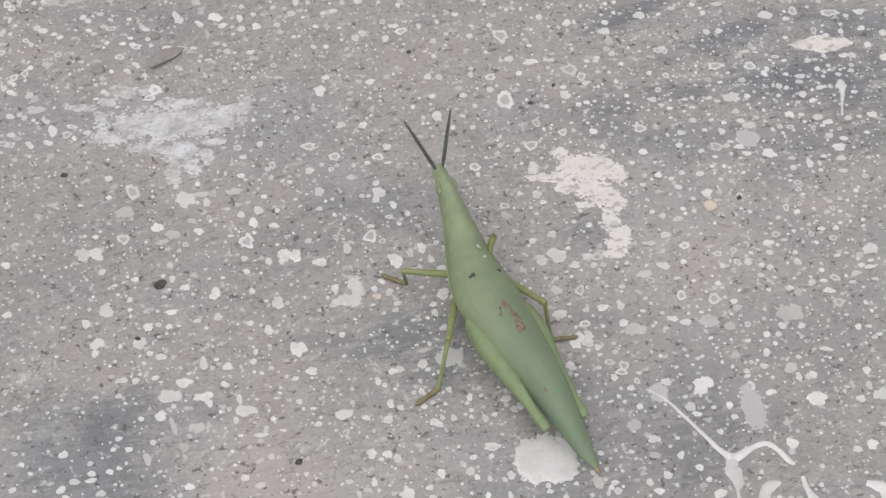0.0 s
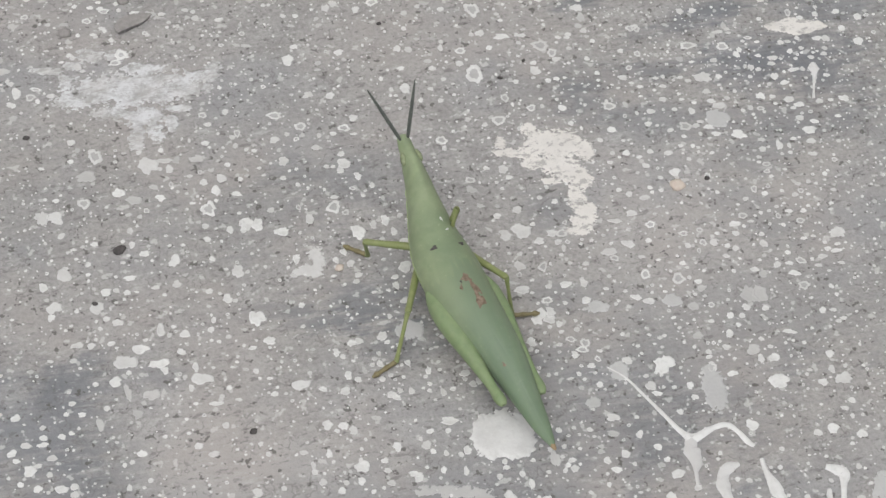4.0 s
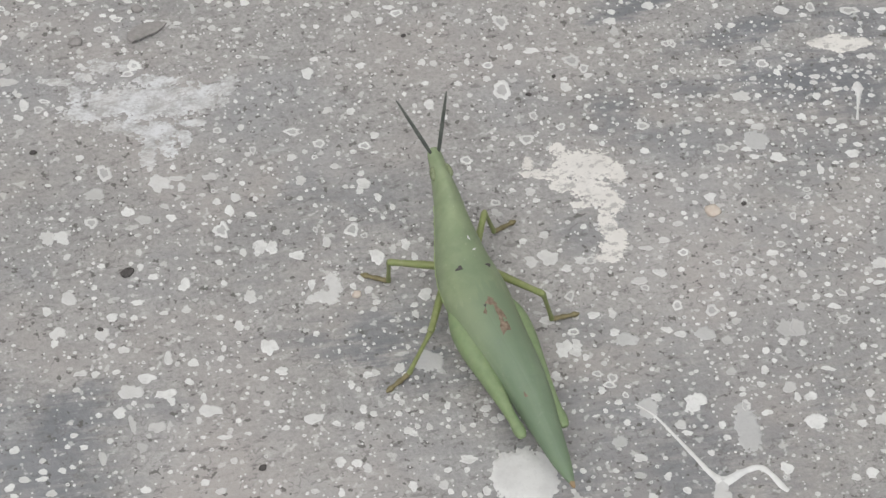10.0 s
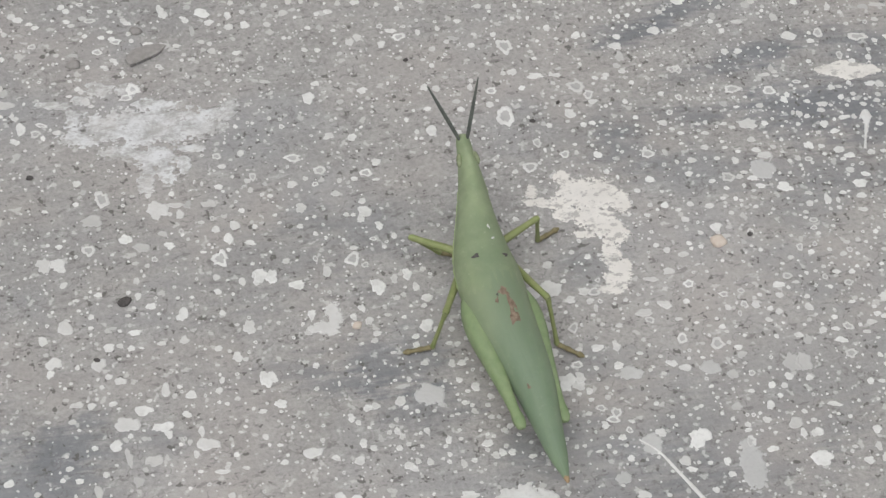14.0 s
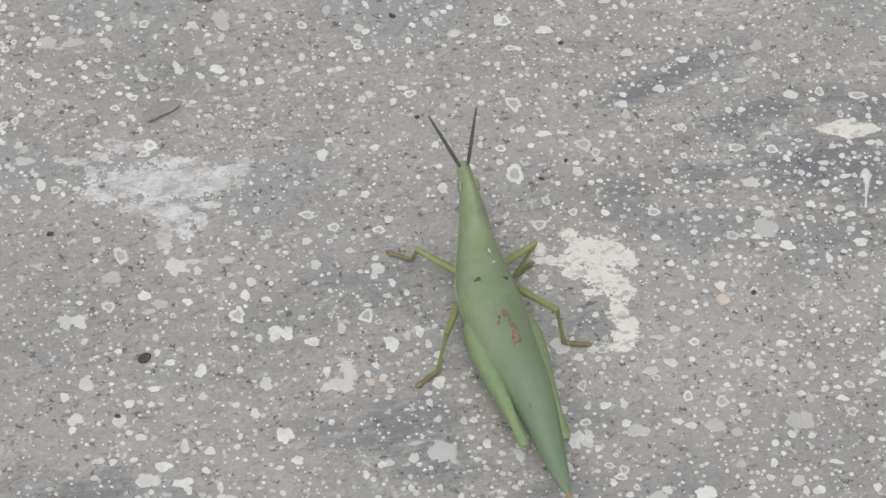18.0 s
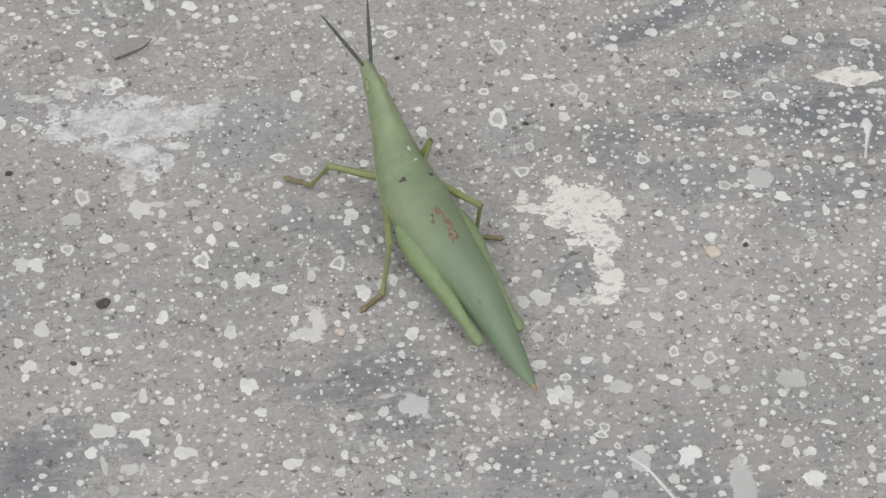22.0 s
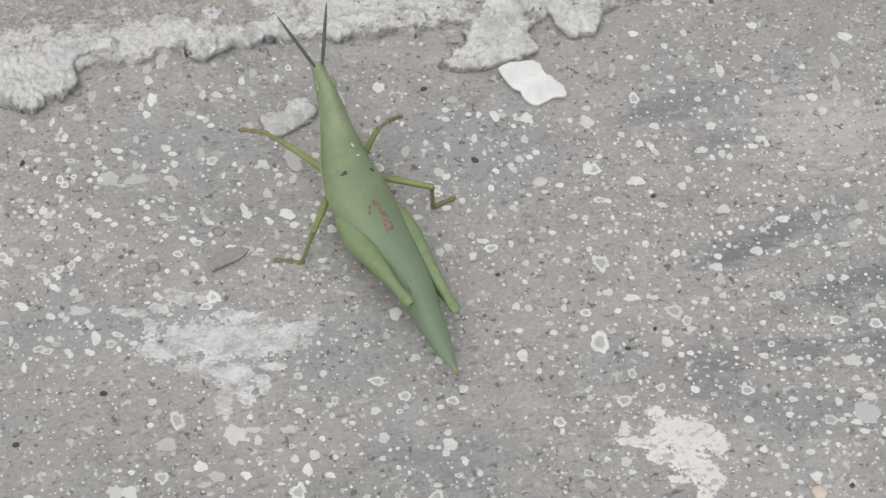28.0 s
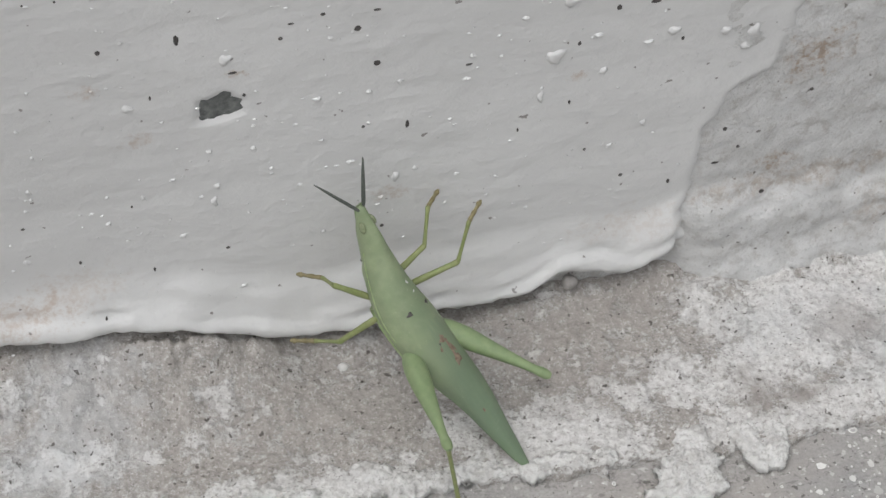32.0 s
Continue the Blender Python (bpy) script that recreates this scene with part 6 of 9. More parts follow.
splats('whole', (
    (-35.9, 40.4, 0.37, 0.33), (-38.3, 38.4, 0.29, 0.29), (53.6, 24.1, 0.32, 0.30), (-31.4, 44.1, 0.42, 0.30), (52.8, 26.0, 0.42, 0.39), (42.9, 38.2, 0.33, 0.37),
    (55.6, 20.9, 0.26, 0.21), (-28.0, 46.4, 0.42, 0.37), (57.7, 15.9, 0.38, 0.42), (39.6, 41.2, 0.20, 0.23), (36.4, 43.8, 0.67, 0.60), (-38.6, 38.9, 0.37, 0.37),
    (48.6, 32.5, 0.40, 0.31), (-42.4, 35.3, 0.46, 0.36), (-39.6, 38.2, 0.37, 0.49), (52.8, 26.9, 0.58, 0.30), (41.8, 40.1, 0.33, 0.46), (-31.9, 44.8, 0.38, 0.26),
    (-20.4, 50.9, 0.18, 0.32), (38.8, 42.8, 0.34, 0.23), (-24.6, 49.1, 0.51, 0.35), (58.2, 17.0, 0.25, 0.29), (41.3, 40.9, 0.60, 0.46), (-36.4, 41.7, 0.25, 0.33),
))
splats('whole', (
    (59.8, 12.9, 0.45, 0.41), (-42.7, 35.8, 0.55, 0.40), (-47.8, 29.8, 0.48, 0.31), (60.8, 10.4, 0.65, 0.59), (-47.3, 31.1, 0.48, 0.55), (-24.7, 50.1, 0.32, 0.26),
    (41.0, 42.2, 0.34, 0.42), (57.4, 21.3, 0.32, 0.26), (-24.4, 50.4, 0.19, 0.26), (-34.9, 44.0, 0.36, 0.38), (-25.0, 50.2, 0.26, 0.26), (-23.6, 50.9, 0.45, 0.44),
    (36.0, 46.2, 0.23, 0.25), (-33.0, 45.7, 0.54, 0.46), (46.2, 37.9, 0.27, 0.28), (56.3, 24.3, 0.39, 0.52), (36.6, 46.2, 0.33, 0.34), (60.3, 15.6, 0.51, 0.34),
    (59.5, 18.1, 0.32, 0.34), (1.0, 57.0, 0.77, 0.69), (49.8, 34.6, 0.60, 0.32), (57.4, 23.2, 0.32, 0.26), (-33.6, 46.4, 0.57, 0.43), (-23.5, 52.3, 0.49, 0.32),
))
splats('whole', (
    (51.5, 33.6, 0.20, 0.27), (36.3, 47.9, 0.39, 0.43), (-49.4, 31.4, 0.90, 0.55), (-26.9, 51.2, 0.30, 0.39), (33.8, 49.6, 0.39, 0.34), (-47.2, 34.6, 0.24, 0.40),
    (62.5, 14.1, 0.52, 0.47), (-40.8, 42.0, 0.31, 0.25), (-24.0, 53.1, 0.49, 0.31), (61.4, 18.2, 0.70, 0.51), (-18.6, 55.4, 0.44, 0.33), (-47.6, 35.3, 0.24, 0.16),
    (-24.1, 53.4, 0.52, 0.36), (-32.4, 49.4, 0.30, 0.31), (60.9, 21.1, 0.39, 0.30), (-36.8, 46.4, 0.24, 0.30), (40.7, 46.9, 0.30, 0.60), (-19.0, 56.3, 0.39, 0.37),
    (-43.0, 41.6, 0.47, 0.59), (-35.9, 47.6, 0.24, 0.23), (-49.3, 34.7, 0.24, 0.24), (-31.8, 50.4, 0.36, 0.31), (-38.6, 45.9, 0.38, 0.38), (34.2, 51.7, 0.40, 0.26),
))
splats('whole', (
    (39.7, 48.4, 0.26, 0.34), (-37.4, 47.1, 0.25, 0.30), (-38.0, 46.7, 0.48, 0.46), (-19.5, 56.8, 0.44, 0.25), (-32.9, 50.5, 0.32, 0.31), (-29.2, 52.9, 0.31, 0.32),
    (-31.1, 51.9, 0.30, 0.31), (-36.4, 48.5, 0.19, 0.34), (-32.2, 51.3, 0.32, 0.35), (-48.6, 37.3, 0.73, 0.72), (-36.2, 48.9, 0.30, 0.23), (-15.3, 59.0, 0.31, 0.33),
    (-38.4, 47.5, 0.50, 0.51), (-39.3, 46.8, 0.30, 0.30), (-10.0, 60.7, 0.25, 0.59), (-31.6, 52.7, 0.39, 0.44), (-29.3, 54.0, 0.65, 0.36), (30.6, 55.5, 0.46, 0.35),
    (-39.7, 47.7, 0.38, 0.34), (-17.0, 59.6, 0.69, 0.42), (-40.9, 47.1, 0.30, 0.23), (44.7, 47.3, 0.43, 0.43), (-43.4, 45.1, 0.25, 0.25), (-45.7, 43.0, 0.37, 0.41),
))
splats('whole', (
    (-39.8, 48.3, 0.24, 0.23), (39.3, 51.7, 0.33, 0.35), (-13.9, 61.1, 0.38, 0.59), (49.9, 43.3, 0.59, 0.51), (-43.7, 45.4, 0.31, 0.42), (-18.6, 60.0, 0.38, 0.67),
    (-39.5, 49.1, 0.32, 0.26), (40.3, 51.5, 0.53, 0.87), (-34.9, 52.4, 0.29, 0.40), (-43.8, 45.7, 0.28, 0.30), (-41.4, 47.9, 0.25, 0.26), (48.2, 45.6, 0.33, 0.43),
    (-31.6, 54.9, 0.37, 0.32), (-25.2, 58.4, 0.43, 0.57), (-37.6, 51.8, 0.30, 0.31), (49.5, 45.5, 0.60, 0.60), (-45.7, 45.6, 0.31, 0.34), (35.1, 56.4, 0.40, 0.44),
    (-25.6, 59.7, 0.36, 0.55), (-35.1, 54.8, 0.51, 0.22), (-38.3, 52.8, 0.32, 0.26), (-24.2, 60.5, 0.62, 0.83), (-33.9, 55.7, 0.34, 0.36), (32.1, 59.0, 0.53, 0.48),
))
splats('whole', (
    (-31.0, 57.7, 0.26, 0.27), (-30.0, 58.2, 0.33, 0.18), (-47.2, 46.5, 0.37, 0.34), (54.2, 43.6, 0.46, 0.56), (-37.9, 54.5, 0.39, 0.32), (-43.6, 50.3, 0.76, 0.52),
    (-34.8, 56.7, 0.26, 0.27), (45.2, 52.4, 0.53, 0.53), (-34.5, 57.0, 0.32, 0.54), (-35.4, 56.9, 0.32, 0.27), (38.0, 57.9, 0.40, 0.54), (-46.4, 49.3, 0.44, 0.21),
    (49.9, 50.1, 0.40, 0.35), (-34.8, 58.1, 0.25, 0.48), (43.4, 55.2, 0.27, 0.36), (-24.1, 63.3, 0.50, 0.67), (-27.7, 62.8, 0.38, 0.42), (-43.6, 54.0, 0.25, 0.35),
    (-35.5, 59.5, 0.26, 0.64), (-40.6, 56.7, 0.19, 0.22), (-37.8, 58.7, 0.31, 0.36), (46.4, 57.4, 0.54, 0.54), (-38.6, 60.1, 0.39, 0.36), (56.7, 53.5, 0.75, 0.68),
))
splats('whole', (
    (-35.7, 66.8, 0.31, 0.28), (-44.4, 61.8, 0.23, 0.23),
))
splats('worn', (
    (3.5, -9.2, 0.47, 0.36), (9.6, -10.6, 0.31, 0.33), (9.1, 3.4, 0.52, 0.43), (-5.6, 3.0, 0.39, 0.38), (5.2, -16.0, 0.27, 0.42), (12.5, -10.3, 0.50, 0.67),
    (-3.8, 6.0, 0.37, 0.25), (-6.6, 4.1, 0.79, 0.84), (11.3, -14.7, 0.61, 0.43), (16.1, -6.6, 0.57, 0.55), (16.3, -7.9, 0.23, 0.27), (17.0, -5.3, 0.28, 0.28),
    (-10.3, 5.1, 0.25, 0.42), (8.0, 9.8, 0.64, 0.59), (11.8, -20.2, 0.52, 0.38), (20.4, -11.5, 0.45, 0.41), (13.1, -21.1, 0.49, 0.63), (12.5, -21.8, 0.60, 0.44),
    (-2.0, 14.7, 0.64, 0.52), (15.3, 10.8, 0.77, 0.71), (13.6, -23.4, 0.30, 0.41), (-7.6, 14.6, 0.32, 0.33), (22.8, -14.5, 0.56, 0.64), (-6.6, 16.3, 0.70, 0.52),
))
splats('worn', (
    (24.7, -0.9, 0.23, 0.22), (24.0, 3.4, 0.29, 0.22), (22.9, -16.1, 0.22, 0.20), (19.5, 11.5, 0.51, 0.53), (17.1, 13.8, 0.45, 0.65), (26.0, -8.3, 0.52, 0.52),
    (-19.7, 7.7, 0.89, 0.90), (23.3, -19.8, 0.22, 0.23), (-9.0, 18.7, 0.87, 0.52), (26.0, -16.1, 0.73, 0.67), (15.0, 18.3, 1.02, 1.40), (-13.7, 17.3, 0.34, 0.59),
    (29.0, -10.5, 0.52, 0.35), (-19.2, 13.0, 0.25, 0.32), (29.7, -13.2, 0.23, 0.34), (30.9, -10.6, 0.40, 0.28), (30.6, -12.3, 0.34, 0.52), (28.2, 9.2, 0.66, 0.61),
    (14.7, 22.2, 0.67, 0.48), (29.4, 7.3, 0.24, 0.30), (-22.7, 12.2, 0.25, 0.39), (28.0, -20.4, 0.36, 0.33), (-8.9, 23.2, 0.29, 0.31), (26.2, -25.1, 0.25, 0.22),
))
splats('worn', (
    (-26.2, 9.4, 0.33, 0.35), (-16.7, 21.0, 0.52, 0.37), (34.9, -3.7, 0.35, 0.44), (24.9, 18.9, 0.61, 0.56), (24.0, 20.4, 1.04, 0.72), (35.5, 3.9, 0.78, 0.60),
    (36.4, -10.1, 0.52, 0.46), (32.7, 14.1, 0.40, 0.35), (18.3, 28.1, 0.92, 0.98), (-27.7, 17.1, 0.23, 0.22), (39.2, -6.9, 0.35, 0.58), (7.2, 32.5, 0.80, 0.49),
    (-11.7, 30.8, 0.36, 0.24), (-8.9, 31.9, 0.36, 0.36), (-32.4, 12.3, 0.61, 0.76), (34.5, 15.9, 0.36, 0.44), (40.2, -11.3, 0.32, 0.39), (40.9, -7.0, 0.26, 0.33),
    (-29.7, 18.5, 0.79, 1.01), (41.7, -5.0, 0.35, 0.29), (5.6, 34.6, 0.35, 0.38), (39.9, -17.7, 0.57, 0.44), (38.8, -20.9, 0.62, 0.54), (42.1, -4.0, 0.47, 0.33),
))
splats('worn', (
    (42.3, -12.6, 0.46, 0.39), (35.4, 20.0, 0.74, 0.49), (35.9, 19.8, 0.50, 0.65), (44.2, -8.7, 0.35, 0.33), (40.7, 15.5, 0.87, 0.64), (45.0, 3.9, 0.45, 0.35),
    (-24.1, 31.5, 0.70, 0.43), (20.8, 36.3, 0.91, 0.35), (-19.6, 35.1, 0.36, 0.24), (-4.8, 40.4, 0.25, 0.25), (3.5, 40.9, 0.58, 0.44), (-22.4, 34.4, 0.24, 0.24),
    (3.5, 41.7, 0.58, 0.44), (44.7, 14.2, 0.68, 0.65), (49.9, -5.6, 0.33, 0.33), (50.4, 1.8, 0.30, 0.27), (21.3, 40.6, 0.92, 0.81), (-34.4, 29.0, 0.57, 0.49),
    (-33.6, 30.0, 0.73, 0.24), (48.2, 14.6, 0.44, 0.28), (-1.9, 45.8, 0.59, 0.53), (-23.3, 39.8, 0.60, 0.38), (-25.6, 38.8, 0.50, 0.44), (-40.9, 29.5, 0.68, 0.42),
))
splats('worn', (
    (-25.4, 43.6, 0.60, 0.38), (-41.6, 29.9, 0.72, 0.47), (-25.0, 45.0, 0.32, 0.26), (54.6, 17.1, 0.38, 0.58), (-32.3, 41.4, 0.50, 0.33), (53.6, 20.9, 0.57, 0.68),
    (-43.9, 30.8, 0.34, 0.35), (-25.9, 46.3, 0.38, 0.26), (-36.7, 39.7, 0.37, 0.66), (-19.5, 50.5, 0.61, 0.64), (-38.0, 39.5, 0.50, 0.49), (-39.9, 39.1, 0.53, 0.37),
    (57.8, 19.2, 1.08, 0.59), (29.1, 49.5, 0.65, 0.77), (-44.9, 34.0, 0.79, 0.16), (-35.3, 44.8, 0.38, 0.38), (59.6, 21.0, 0.29, 0.34), (-38.5, 43.8, 0.47, 0.37),
    (-44.4, 39.1, 0.86, 0.33), (-38.1, 45.1, 0.30, 0.23), (-43.5, 42.3, 0.50, 0.66), (-35.6, 50.5, 0.48, 0.47), (-34.5, 51.4, 0.36, 0.39), (-36.0, 51.3, 0.51, 0.52),
))
splats('worn', (
    (-34.5, 53.7, 0.55, 0.32), (-32.1, 56.0, 0.36, 0.40), (-38.4, 55.7, 0.39, 0.36), (-45.3, 51.1, 0.76, 0.26), (-33.4, 61.0, 0.65, 0.37), (-45.0, 54.7, 0.26, 0.35),
))
splats('faint', (
    (8.9, -0.4, 0.43, 0.35), (10.7, -1.0, 0.29, 0.25), (8.7, 2.1, 0.57, 0.50), (-0.4, -17.1, 0.38, 0.32), (-9.4, 6.0, 0.25, 0.31), (-14.8, -7.0, 0.32, 0.29),
    (-10.2, -17.6, 0.27, 0.43), (-14.5, -13.5, 0.24, 0.22), (16.2, -17.1, 0.99, 0.78), (10.6, -26.3, 0.32, 0.25), (-14.4, 11.1, 0.28, 0.21), (-12.7, 16.0, 0.26, 0.29),
    (18.7, 16.2, 0.30, 0.31), (10.5, 21.7, 0.48, 0.31), (26.1, -20.0, 0.61, 0.59), (18.3, 18.8, 0.30, 0.20), (27.9, -18.0, 0.50, 0.47), (-19.0, 15.0, 0.74, 0.50),
    (11.6, -32.5, 0.65, 0.36), (-2.2, 24.0, 0.42, 0.19), (25.0, -23.7, 0.50, 0.51), (27.1, -21.1, 0.28, 0.16), (9.6, -34.2, 0.41, 0.28), (-1.8, 25.0, 0.42, 0.35),
))
splats('faint', (
    (32.9, -2.5, 0.41, 0.22), (-21.2, 15.5, 0.40, 0.50), (-28.1, -13.0, 0.26, 0.37), (30.1, 8.9, 0.30, 0.46), (-8.1, 24.7, 0.29, 0.19), (10.4, 25.4, 0.36, 0.24),
    (33.7, -4.8, 0.29, 0.25), (-24.6, 12.4, 0.50, 0.32), (-30.5, 2.0, 0.22, 0.26), (-27.1, 11.2, 0.83, 0.63), (-28.2, 9.4, 0.39, 0.24), (32.5, -20.3, 0.90, 1.00),
    (14.9, -37.5, 0.41, 0.32), (-32.3, 2.1, 0.54, 0.20), (-31.9, -14.1, 0.78, 0.72), (23.0, 23.4, 0.37, 0.20), (33.7, -20.6, 0.84, 1.13), (29.9, -27.1, 0.77, 0.64),
    (35.2, -18.2, 0.45, 0.54), (-9.0, 29.9, 0.66, 0.24), (0.2, 31.8, 0.27, 0.28), (-34.1, -13.1, 0.31, 1.09), (-3.2, 31.6, 0.30, 0.24), (13.1, 30.7, 0.62, 0.33),
))
splats('faint', (
    (-33.8, -16.0, 0.52, 0.64), (29.5, 22.1, 0.43, 0.41), (-31.2, 15.9, 1.12, 0.71), (30.3, 23.3, 0.56, 0.74), (-15.0, 31.3, 0.39, 0.39), (-37.7, -16.2, 0.40, 0.85),
    (-1.0, 36.2, 0.37, 0.37), (39.0, 13.7, 0.49, 0.40), (-31.3, 19.9, 0.34, 0.33), (-0.1, 38.2, 0.68, 0.33), (-3.2, 39.5, 0.43, 0.25), (-5.8, 39.3, 0.37, 0.25),
    (-37.6, -27.1, 0.17, 0.80), (19.1, -48.6, 0.87, 0.81), (-14.8, 39.2, 0.30, 0.74), (-18.2, 37.9, 0.69, 0.42), (46.2, 17.2, 0.38, 0.57), (-44.2, -24.1, 0.50, 0.47),
    (-31.5, 32.2, 1.28, 0.36), (-37.0, 26.5, 0.45, 0.41), (-14.5, 42.9, 0.49, 0.33), (42.8, 26.4, 0.44, 0.51), (1.6, 47.4, 0.49, 0.90), (-14.6, 44.8, 0.58, 0.61),
))
splats('faint', (
    (-28.2, 39.0, 0.65, 0.24), (43.6, 29.1, 0.58, 0.60), (-1.9, 49.1, 0.33, 0.32), (-39.9, 30.2, 0.51, 0.35), (-36.9, 33.8, 1.16, 0.57), (-10.7, 49.0, 1.10, 1.51),
    (47.3, 27.1, 0.59, 0.61), (49.6, 24.4, 0.45, 0.60), (-36.6, 35.5, 0.52, 0.58), (-26.1, 44.2, 0.48, 0.33), (49.2, 29.4, 0.66, 0.98), (8.7, 53.6, 0.64, 0.50),
    (-24.2, 48.5, 0.55, 0.63), (-20.5, 51.8, 0.45, 0.89), (-40.8, 40.4, 0.62, 0.33), (-28.0, 49.6, 1.28, 0.61), (-27.7, 51.6, 0.45, 0.57), (-39.0, 44.4, 0.38, 0.38),
    (-30.8, 50.4, 1.15, 0.87), (26.3, 55.0, 0.26, 0.95), (60.4, 23.3, 0.58, 0.43), (28.1, 54.5, 0.33, 0.69), (-42.1, 42.9, 0.56, 0.33), (-45.5, 40.6, 0.86, 0.49),
))
splats('faint', (
    (31.9, 53.7, 0.53, 0.52), (62.1, 23.2, 0.97, 0.35), (-20.4, 57.6, 0.59, 0.37), (-34.7, 50.7, 0.32, 0.35), (-27.0, 55.1, 0.32, 0.54), (-46.2, 41.7, 0.49, 0.99),
    (-12.4, 62.0, 0.57, 0.68), (51.9, 42.1, 0.59, 0.43), (-28.0, 56.8, 0.46, 0.27), (37.4, 54.1, 0.66, 0.53), (-40.6, 49.4, 0.38, 0.34), (-46.5, 44.4, 0.62, 0.50),
    (46.2, 49.0, 0.60, 0.61), (-40.7, 51.0, 0.48, 0.23), (-45.6, 49.2, 0.28, 0.51), (52.9, 46.7, 0.47, 1.31), (-32.5, 59.6, 0.68, 0.57), (-23.9, 65.0, 0.44, 0.84),
    (-30.6, 62.3, 0.50, 0.83), (-22.1, 66.0, 0.57, 1.36), (54.1, 50.0, 0.47, 1.07), (-43.0, 56.1, 0.32, 0.35), (-38.6, 59.8, 0.39, 0.41), (-44.6, 56.2, 0.51, 0.27),
))

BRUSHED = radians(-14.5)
SPLAT_SHAPES = {
    "whole": [blob_mesh("paint_splat", 20 + i, lobes=0.07 + 0.03 * (i % 5)) for i in range(14)],
    "worn": [blob_mesh("paint_splat", 60 + i, ring=True, lobes=0.13) for i in range(8)],
    "faint": [blob_mesh("paint_splat", 80 + i, lobes=0.2, height=0.03, pale=True) for i in range(6)],
    "broad": [blob_mesh("paint_splat", 100 + i, n=30, lobes=0.16, rough=0.12) for i in range(8)],
}
placed.sort(key=lambda p: math.hypot(p[0] - 2, p[1] + 5))
for x, y, a, b, kind in placed[:300]:
    shapes = SPLAT_SHAPES["broad" if kind == "whole" and a + b > 1.7 else kind]
    ob = link("paint_splat", shapes[rng.randrange(len(shapes))], floor)
    ob.location = (x * MM, y * MM, 0)
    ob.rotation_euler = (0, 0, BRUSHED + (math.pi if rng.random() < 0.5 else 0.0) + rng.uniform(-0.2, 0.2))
    ob.scale = (a * 1.04, b * 1.04, 1)


def spatter():
    """The splats further off and the countless fine drops between them."""
    r = random.Random(11)
    verts, faces, cells, middle = [], [], {}, []
    for x, y, a, b, _ in placed:
        cells.setdefault((int(x // 4), int(y // 4)), []).append((x, y, max(a, b)))

    def clear(x, y, s):
        cx, cy = int(x // 4), int(y // 4)
        return all(math.hypot(x - a, y - b) > s + c for i in (-1, 0, 1) for j in (-1, 0, 1) for a, b, c in cells.get((cx + i, cy + j), ()))

    def drop(x, y, a, b, kind, turn):
        s = max(a, b)
        n = 24 if s > 0.9 else 14 if s > 0.3 else 9
        h, base = 0.03 + 0.05 * min(1.0, s / 0.5), len(verts)
        shape = blob_outline(r, n, 0.14 if s > 0.5 else 0.10)
        rings = blob_rings(kind == "worn", h * (0.5 if kind == "faint" else 1.0)) if s > 0.2 else ((1.0, -0.03), (0.8, h))
        for k, z in rings:
            for i, q in enumerate(shape):
                u, w = a * k * q * math.cos(6.28318 * i / n), b * k * q * math.sin(6.28318 * i / n)
                verts.append((x + u * math.cos(turn) - w * math.sin(turn), y + u * math.sin(turn) + w * math.cos(turn), z))
        verts.append((x, y, rings[-1][1]))
        f = blob_faces(base, n, len(rings))
        middle.extend(2 if kind == "faint" else 1 if kind == "worn" and k >= 3 * n else 0 for k in range(len(f)))
        faces.extend(f)

    for x, y, a, b, kind in placed[300:]:
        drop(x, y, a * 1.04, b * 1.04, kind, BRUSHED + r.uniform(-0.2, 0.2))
    for _ in range(17000):
        x, y = r.uniform(-82, 88), r.uniform(-66, 64)
        dense = 0.62 + 0.5 * fbm(x * 0.06, y * 0.06, 2.0, 2) + 0.25 * ease(10, 50, x) - 0.55 * ease(46, 62, y) - 0.12 * ease(-5, -40, x) * ease(10, -20, y)
        if r.random() > 1.1 * dense:
            continue
        crowded = -48 < x < 62 and -46 < y < 60
        s = min(0.22, 0.10 + 0.06 * r.expovariate(1.0)) if crowded else min(0.6, 0.10 + 0.105 * r.expovariate(1.0))
        if not clear(x, y, s + (0.05 if crowded else 0.0)):
            continue
        cells.setdefault((int(x // 4), int(y // 4)), []).append((x, y, s))
        drop(x, y, s, s * r.uniform(0.7, 1.0), "worn" if s > 0.21 and r.random() < 0.4 else "whole", r.uniform(0, 3.14))
    me = mesh("paint_spatter", verts, faces, SPATTER)
    me.materials.append(SPATTER_MIDDLE)
    me.materials.append(FAINT_SPATTER)
    me.polygons.foreach_set("material_index", middle)
    return tagged(link("paint_spatter", me, floor), "countless fine white paint drops", kind="stuff")


spatter()


def lump_height(parts, fine, size, top, seed):
    """Height of a flat blot made of overlapping ellipses (x, y, half length, half width) along the brushing direction, broken up by noise."""
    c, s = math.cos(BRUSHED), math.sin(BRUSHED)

    def height(x, y):
        g = max(1 - math.hypot(((x - a) * c + (y - b) * s) / rx, ((y - b) * c - (x - a) * s) / ry) for a, b, rx, ry in parts)
        u, w = x * c + y * s, y * c - x * s
        g += fine * (fbm(u / size, 1.25 * w / size, seed, 5) + 0.5 * fbm(u / size * 2.6, w / size * 3.4, seed + 5, 3))
        return min(top, 0.9 * g)
    return height


def bounds(parts):
    far = [1.6 * max(p[2], p[3]) for p in parts]
    return min(p[0] - d for p, d in zip(parts, far)), max(p[0] + d for p, d in zip(parts, far)), min(p[1] - d for p, d in zip(parts, far)), max(p[1] + d for p, d in zip(parts, far))


